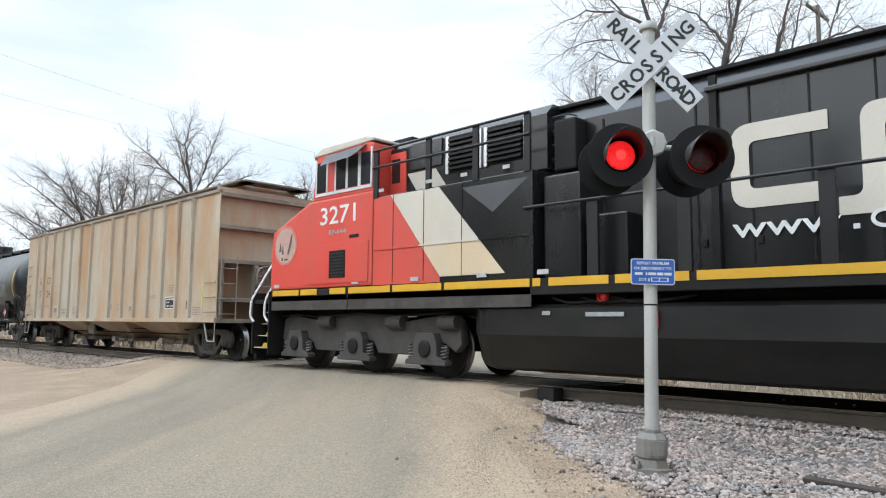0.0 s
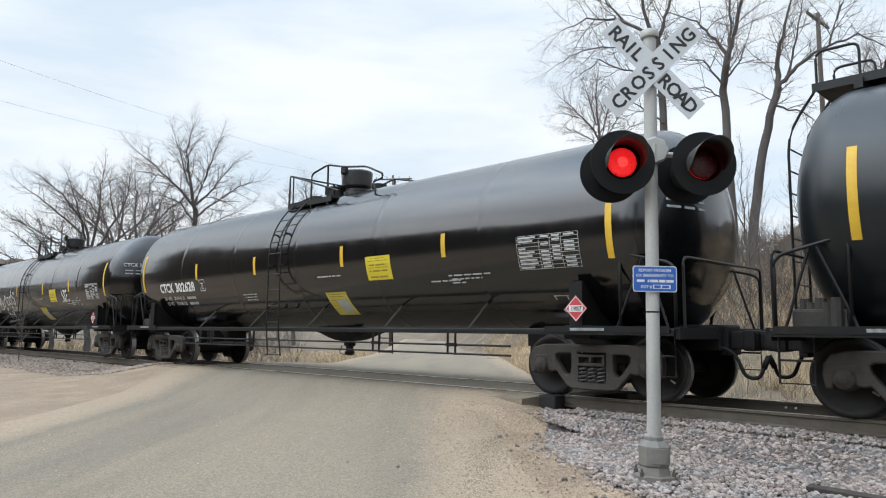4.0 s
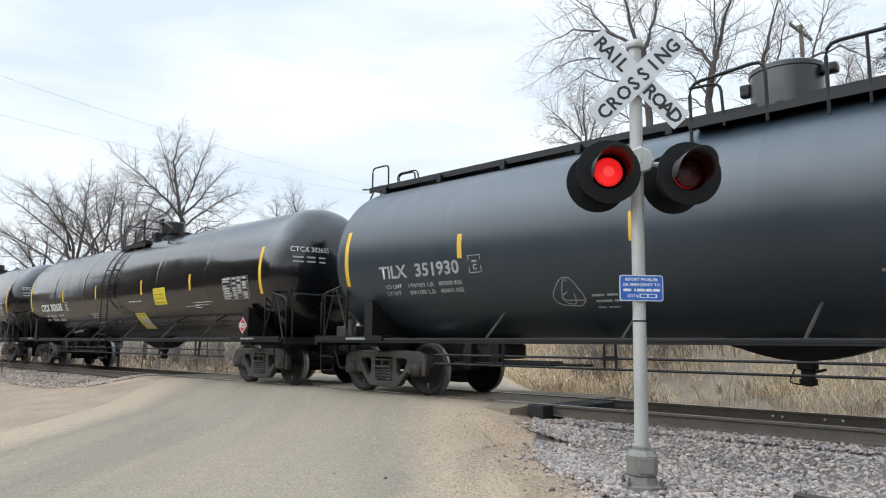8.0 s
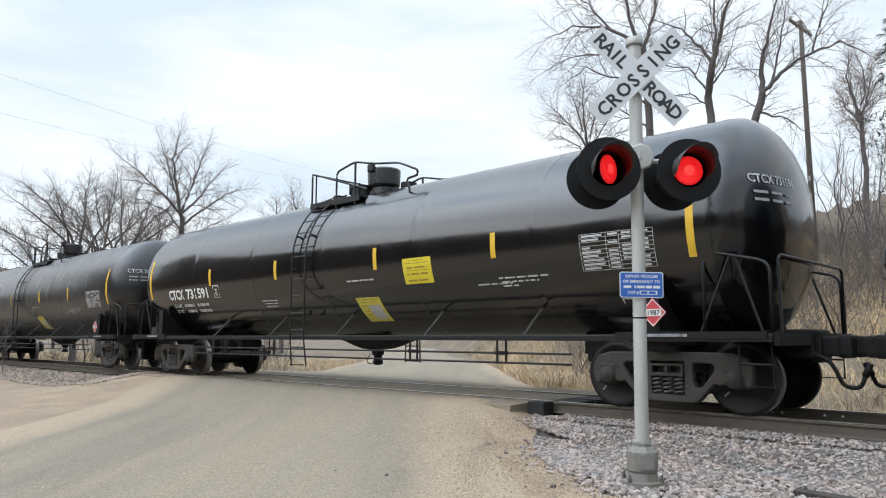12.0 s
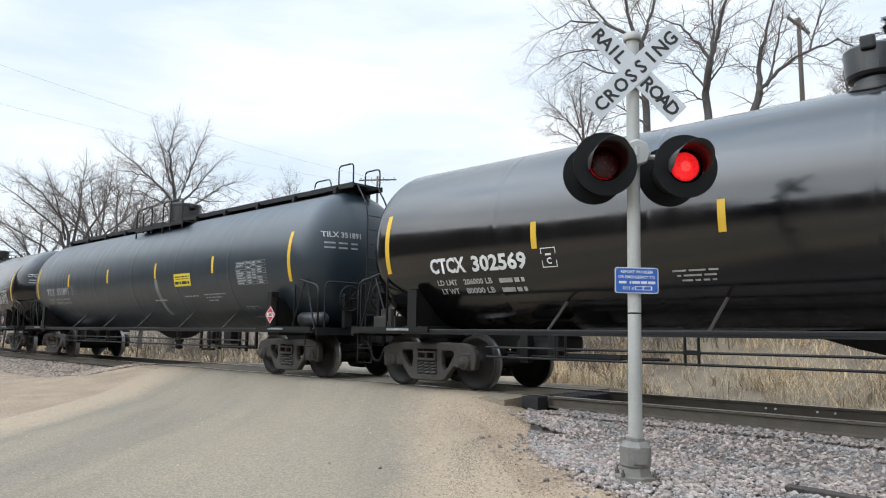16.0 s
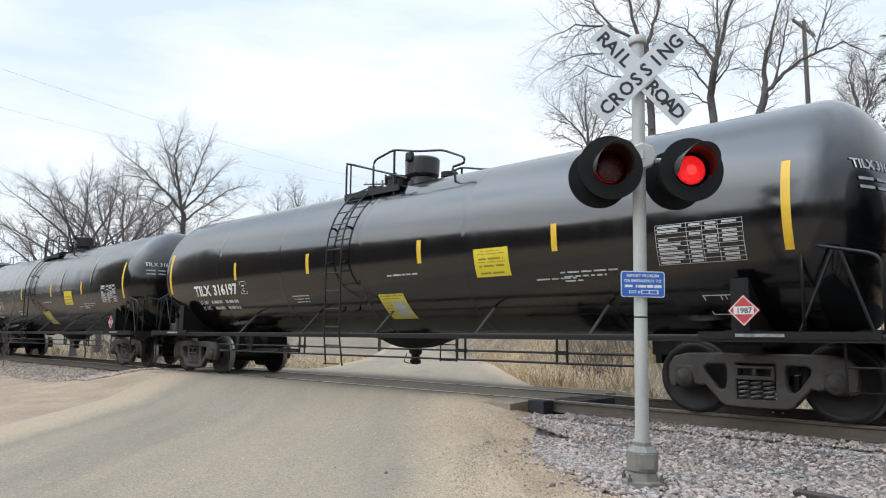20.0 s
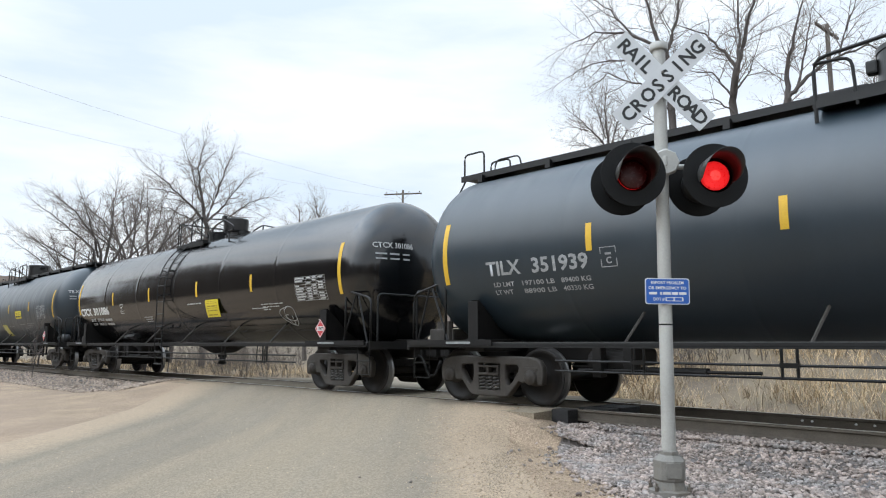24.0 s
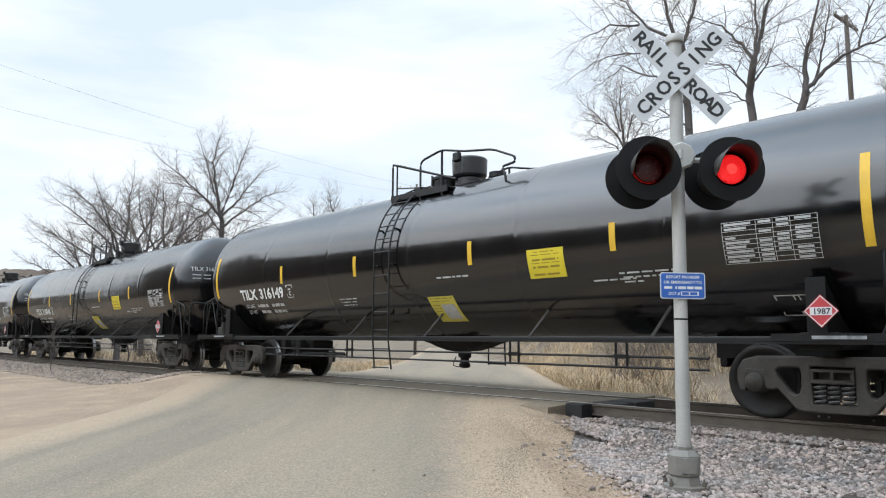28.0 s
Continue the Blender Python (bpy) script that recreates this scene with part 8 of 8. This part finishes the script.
spots = [at_bearing(rnd.uniform(56, 86), rnd.uniform(26, 60)) for _ in range(500)]
thicket("lane_brush", "leafless brush beyond the track", [s for s in spots if abs(s[0] - road_centre(s[1])) > 6 and s[1] > 14], 1.9, 2, "brush")


def grass(name, label, spots, hgt, seed):
    rnd = random.Random(seed)
    vs, fs = [], []
    for x, y in spots:
        z = ground_z(x, y) - 0.02
        for _ in range(7):
            a = rnd.uniform(0, 6.28)
            w, h0 = rnd.uniform(0.003, 0.007), hgt * rnd.uniform(0.3, 1.1)
            bx, by = x + rnd.uniform(-0.14, 0.14), y + rnd.uniform(-0.14, 0.14)
            ln = h0 * rnd.uniform(0.3, 1.7)
            ca, sa = math.cos(a), math.sin(a)
            b = len(vs)
            px, py = -sa * w, ca * w
            vs += [(bx - px, by - py, z), (bx + px, by + py, z), (bx + px * 0.8 + ca * ln * 0.4, by + py * 0.8 + sa * ln * 0.4, z + h0 * 0.65), (bx - px * 0.8 + ca * ln * 0.4, by - py * 0.8 + sa * ln * 0.4, z + h0 * 0.65), (bx + ca * ln, by + sa * ln, z + h0 * 0.95)]
            fs += [(b, b + 1, b + 2, b + 3), (b + 3, b + 2, b + 4)]
    return tagged(part(name, from_lists(name, vs, fs), "grass"), label, "dead grass", kind="stuff")


spots = []
for _ in range(27000):
    x, y = rnd.uniform(-30, 10), 13.0 + 22 * rnd.random() ** 1.4
    if x - road_centre(y) > road_half(y) + 0.4 and noise.noise((x * 0.3, y * 0.45, 2.0)) + rnd.uniform(-0.35, 0.35) > -0.22:
        spots.append((x, y))
grass("bank_grass", "tall dead straw-coloured grass beyond the rails", spots, 0.42, 3)
spots = []
for _ in range(8000):
    x, y = rnd.uniform(-75, -18), 13.0 + 14 * rnd.random() ** 1.5
    if road_centre(y) - x > road_half(y) + 0.3 and noise.noise((x * 0.2, y * 0.45, 6.0)) + rnd.uniform(-0.4, 0.4) > -0.1:
        spots.append((x, y))
grass("verge_grass", "tall dead straw-coloured grass along the track", spots, 0.45, 4)


def conifer(az, dist, hgt, seed):
    rnd = random.Random(seed)
    t = thing("conifer", "dark ragged conifer on the bank", "tree")
    part("trunk", tube(bmesh.new(), [(0, 0, -0.3), (0.05, 0, hgt * 0.5), (0, 0, hgt)], 0.1, 7, radii=[0.16, 0.1, 0.02]), "bark", t)
    vs, fs = [], []
    for i in range(150):
        k = (i + 0.5) / 150
        z = hgt * (0.08 + 0.92 * k)
        L = hgt * 0.30 * (1 - k) ** 0.8 * rnd.uniform(0.55, 1.15) + 0.15
        az2 = rnd.uniform(0, 6.28)
        for j in range(26):
            u = rnd.random() ** 0.7
            p = Vector((math.cos(az2) * L * u, math.sin(az2) * L * u, z - 0.18 * L * u + rnd.uniform(-0.08, 0.08)))
            d = Vector((math.cos(az2) + rnd.uniform(-0.9, 0.9), math.sin(az2) + rnd.uniform(-0.9, 0.9), rnd.uniform(-0.6, 0.5))).normalized()
            w = d.cross(Vector((0, 0, 1))).normalized() * 0.035
            s = rnd.uniform(0.12, 0.28)
            b = len(vs)
            for c in (p - w, p + w, p + d * s):
                vs.append((c.x, c.y, c.z))
            fs.append((b, b + 1, b + 2))
    part("needles", from_lists("needles", vs, fs), "needle", t)
    x, y = at_bearing(az, dist)
    t.location = (x, y, ground_z(x, y))
    return t


conifer(10.2, 36, 10.5, 3)
conifer(7.0, 33, 9.0, 4)

# power poles and wires


def power_pole(az, dist, hgt, arm_az, label, half=1.25):
    x, y = at_bearing(az, dist)
    p = thing("utility_pole", label, "utility pole", at=(x, y, ground_z(x, y)))
    part("shaft", tube(bmesh.new(), [(0, 0, -0.3), (0, 0, hgt)], 0.13, 12, radii=[0.14, 0.095]), "pole_wood", p, smooth=True)
    a = radians(arm_az)
    for dz in (0.35,):
        bm = boxed(-half, half, -0.05, 0.05, hgt - dz - 0.06, hgt - dz + 0.06, bevel=0.008)
        bm.transform(Matrix.Rotation(a, 4, "Z"))
        arm_ob = part("crossarm", bm, "pole_wood", p)
        for k in (-0.88 * half, -0.32 * half, 0.32 * half, 0.88 * half):
            bm = lathe(bmesh.new(), [(0.02, hgt - dz + 0.06), (0.02, hgt - dz + 0.12), (0.055, hgt - dz + 0.13), (0.05, hgt - dz + 0.20), (0.03, hgt - dz + 0.23), (0.001, hgt - dz + 0.23)], 10, centre=(k, 0, 0))
            bm.transform(Matrix.Rotation(a, 4, "Z"))
            part("insulator", bm, "galvanised", arm_ob)
        bm = bmesh.new()
        for k in (-0.7, 0.7):
            tube(bm, [(k, -0.06, hgt - dz), (0, -0.1, hgt - dz - 0.6)], 0.015, 5)
        bm.transform(Matrix.Rotation(a, 4, "Z"))
        part("arm_brace", bm, "galvanised", p)
    for dz in (2.8, 3.6):
        part("pole_tag", boxed(-0.06, 0.06, -0.175, -0.165, dz, dz + 0.25), "label_faded", p)
    return p


pole_a = power_pole(15.9, 36.0, 15.75 - ground_z(*at_bearing(15.9, 36.0)), 86, "weathered wooden utility pole with crossarm on the bank")
pole_b = power_pole(48.7, 62.0, 14.9, 35, "weathered wooden utility pole with crossarm by the lane", 1.7)


def wire(p, q, sag):
    bm = bmesh.new()
    p, q = Vector(p), Vector(q)
    tube(bm, [p.lerp(q, i / 16) - Vector((0, 0, sag * 4 * (i / 16) * (1 - i / 16))) for i in range(17)], 0.007, 4)
    return tagged(part("overhead_wire", bm, "wire"), "thin grey overhead wire", "wire")


bx, by = at_bearing(48.7, 62.0)
for dx, zz in ((-1.2, 13.6), (1.2, 15.0)):
    ex, ey = at_bearing(85.0, 42.0)
    wire((bx + dx, by, ground_z(bx, by) + 14.3), (ex + dx, ey + dx, zz), 0.6)

# far wooded hills all round, and the tree line behind the camera


def ridge(name, az0, az1, dist, base_h, seed):
    vs, fs = [], []
    n = 220
    for i in range(n + 1):
        az = az0 + (az1 - az0) * i / n
        d = dist * (1 + 0.04 * noise.noise((az * 0.1, seed, 0)))
        rise = min(1.0, 0.25 + (24 - az) / 9) if seed == 13 else 1.0
        h0 = rise * base_h * (1 + 0.35 * noise.noise((az * 0.07, seed + 3, 0))) + 1.2 * noise.noise((az * 1.7, seed, 1)) + 0.6 * noise.noise((az * 6, seed, 2))
        for k, (dd, hh) in enumerate(((0.9, -3.0), (0.96, h0 * 0.55), (1.0, h0), (1.08, h0 * 0.6))):
            x, y = at_bearing(az, d * dd)
            vs.append((x, y, hh))
    for i in range(n):
        for k in range(3):
            a = i * 4 + k
            fs.append((a, a + 4, a + 5, a + 1))
    return tagged(part(name, from_lists(name, vs, fs), "far_wood", smooth=True), "distant brown leafless woodland ridge", "backdrop", kind="structure")


ridge("backdrop", 0, 84, 330, 15, 1)
ridge("backdrop", -40, 24, 125, 21, 13)
ridge("backdrop", 70, 105, 420, 38, 5)
ridge("backdrop", 150, 330, 75, 17, 9)
ridge("backdrop", 93, 152, 62, 20, 17)

# ballast stones nearest the mast, each a piece of its own
STONES = []
for i in range(14):
    vs = [tuple(p) for p in stone_points(1.0)]
    me = from_lists("stone", vs, FACETS)
    me.materials.append(M["stone"])
    STONES.append(me)
for x, y, z, s in picked:
    st = new("stone", rng.choice(STONES))
    st.parent = spill
    st.location, st.scale = (x, y, z + s * 0.12), (s, s, s)
    st.rotation_euler = (rng.uniform(-0.6, 0.6), rng.uniform(-0.6, 0.6), rng.uniform(0, 6.3))

# ---- motion ----
RUN = [(0.0, -33.85), (2.0, -10.69), (7.0, 47.21), (12.0, 105.17), (18.0, 174.53), (20.0, 197.65), (26.0, 266.43), (28.0, 289.36)]


def run_at(t):
    return ramp(t, [r[0] for r in RUN], [r[1] for r in RUN])


def roll_along(car, offset):
    walk(car, [(t, pose(s + offset, TRACK, 0)) for t, s in RUN])
    sets = [o for o in car.children if o.name.startswith("wheelset")]
    for ws in sets:
        home, r = ws.location.copy(), ws.location.z
        # wheels turn frame by frame while the car can be seen, and stand still outside that time
        shown = [i for i in range(0, 841) if -75 < run_at(i / 30) + offset + home.x < 6]
        rows = []
        if shown[0] > 0:
            rows.append((0.0, pose(*home, 0, math.degrees(run_at(shown[0] / 30) / r) % 360, 0)))
        rows += [(i / 30, pose(*home, 0, math.degrees(run_at(i / 30) / r) % 360, 0)) for i in shown]
        if shown[-1] < 840:
            rows.append((28.0, rows[-1][1]))
        walk(ws, rows)


def flash(lens_ob, lit_first, switches):
    """Turns a lens by half a turn at each switch, in three short steps."""
    home = lens_ob.location.copy()
    angle = 0.0 if lit_first else 180.0
    rows = [(0.0, pose(*home, 0, 0, angle))]
    for t in switches:
        # a lamp lights just before the switch and goes out just after it
        f = t + (0.05 if angle % 360 == 0 else -0.05)
        rows += [(f - 0.011, pose(*home, 0, 0, angle)), (f, pose(*home, 0, 0, angle))]
        for k in (1, 2, 3):
            rows.append((f + 0.011 * k, pose(*home, 0, 0, angle + 60 * k)))
        angle += 180.0
        rows.append((f + 0.044, pose(*home, 0, 0, angle)))
    rows.append((28.0, pose(*home, 0, 0, angle)))
    walk(lens_ob, rows)


def motions():
    for k, car in enumerate(tank_cars):
        roll_along(car, -7.03 - PITCH * k)
    roll_along(hopper, 10.42)
    roll_along(locomotive, 22.92)
    switches = []
    k = 0
    while 0.28 + 1.304 * k < 27.9:
        switches.append(0.28 + 1.304 * k)
        if 1.0 + 1.304 * k < 27.9:
            switches.append(1.0 + 1.304 * k)
        k += 1
    flash(lens_left, True, switches)
    flash(lens_right, False, switches)


motions()
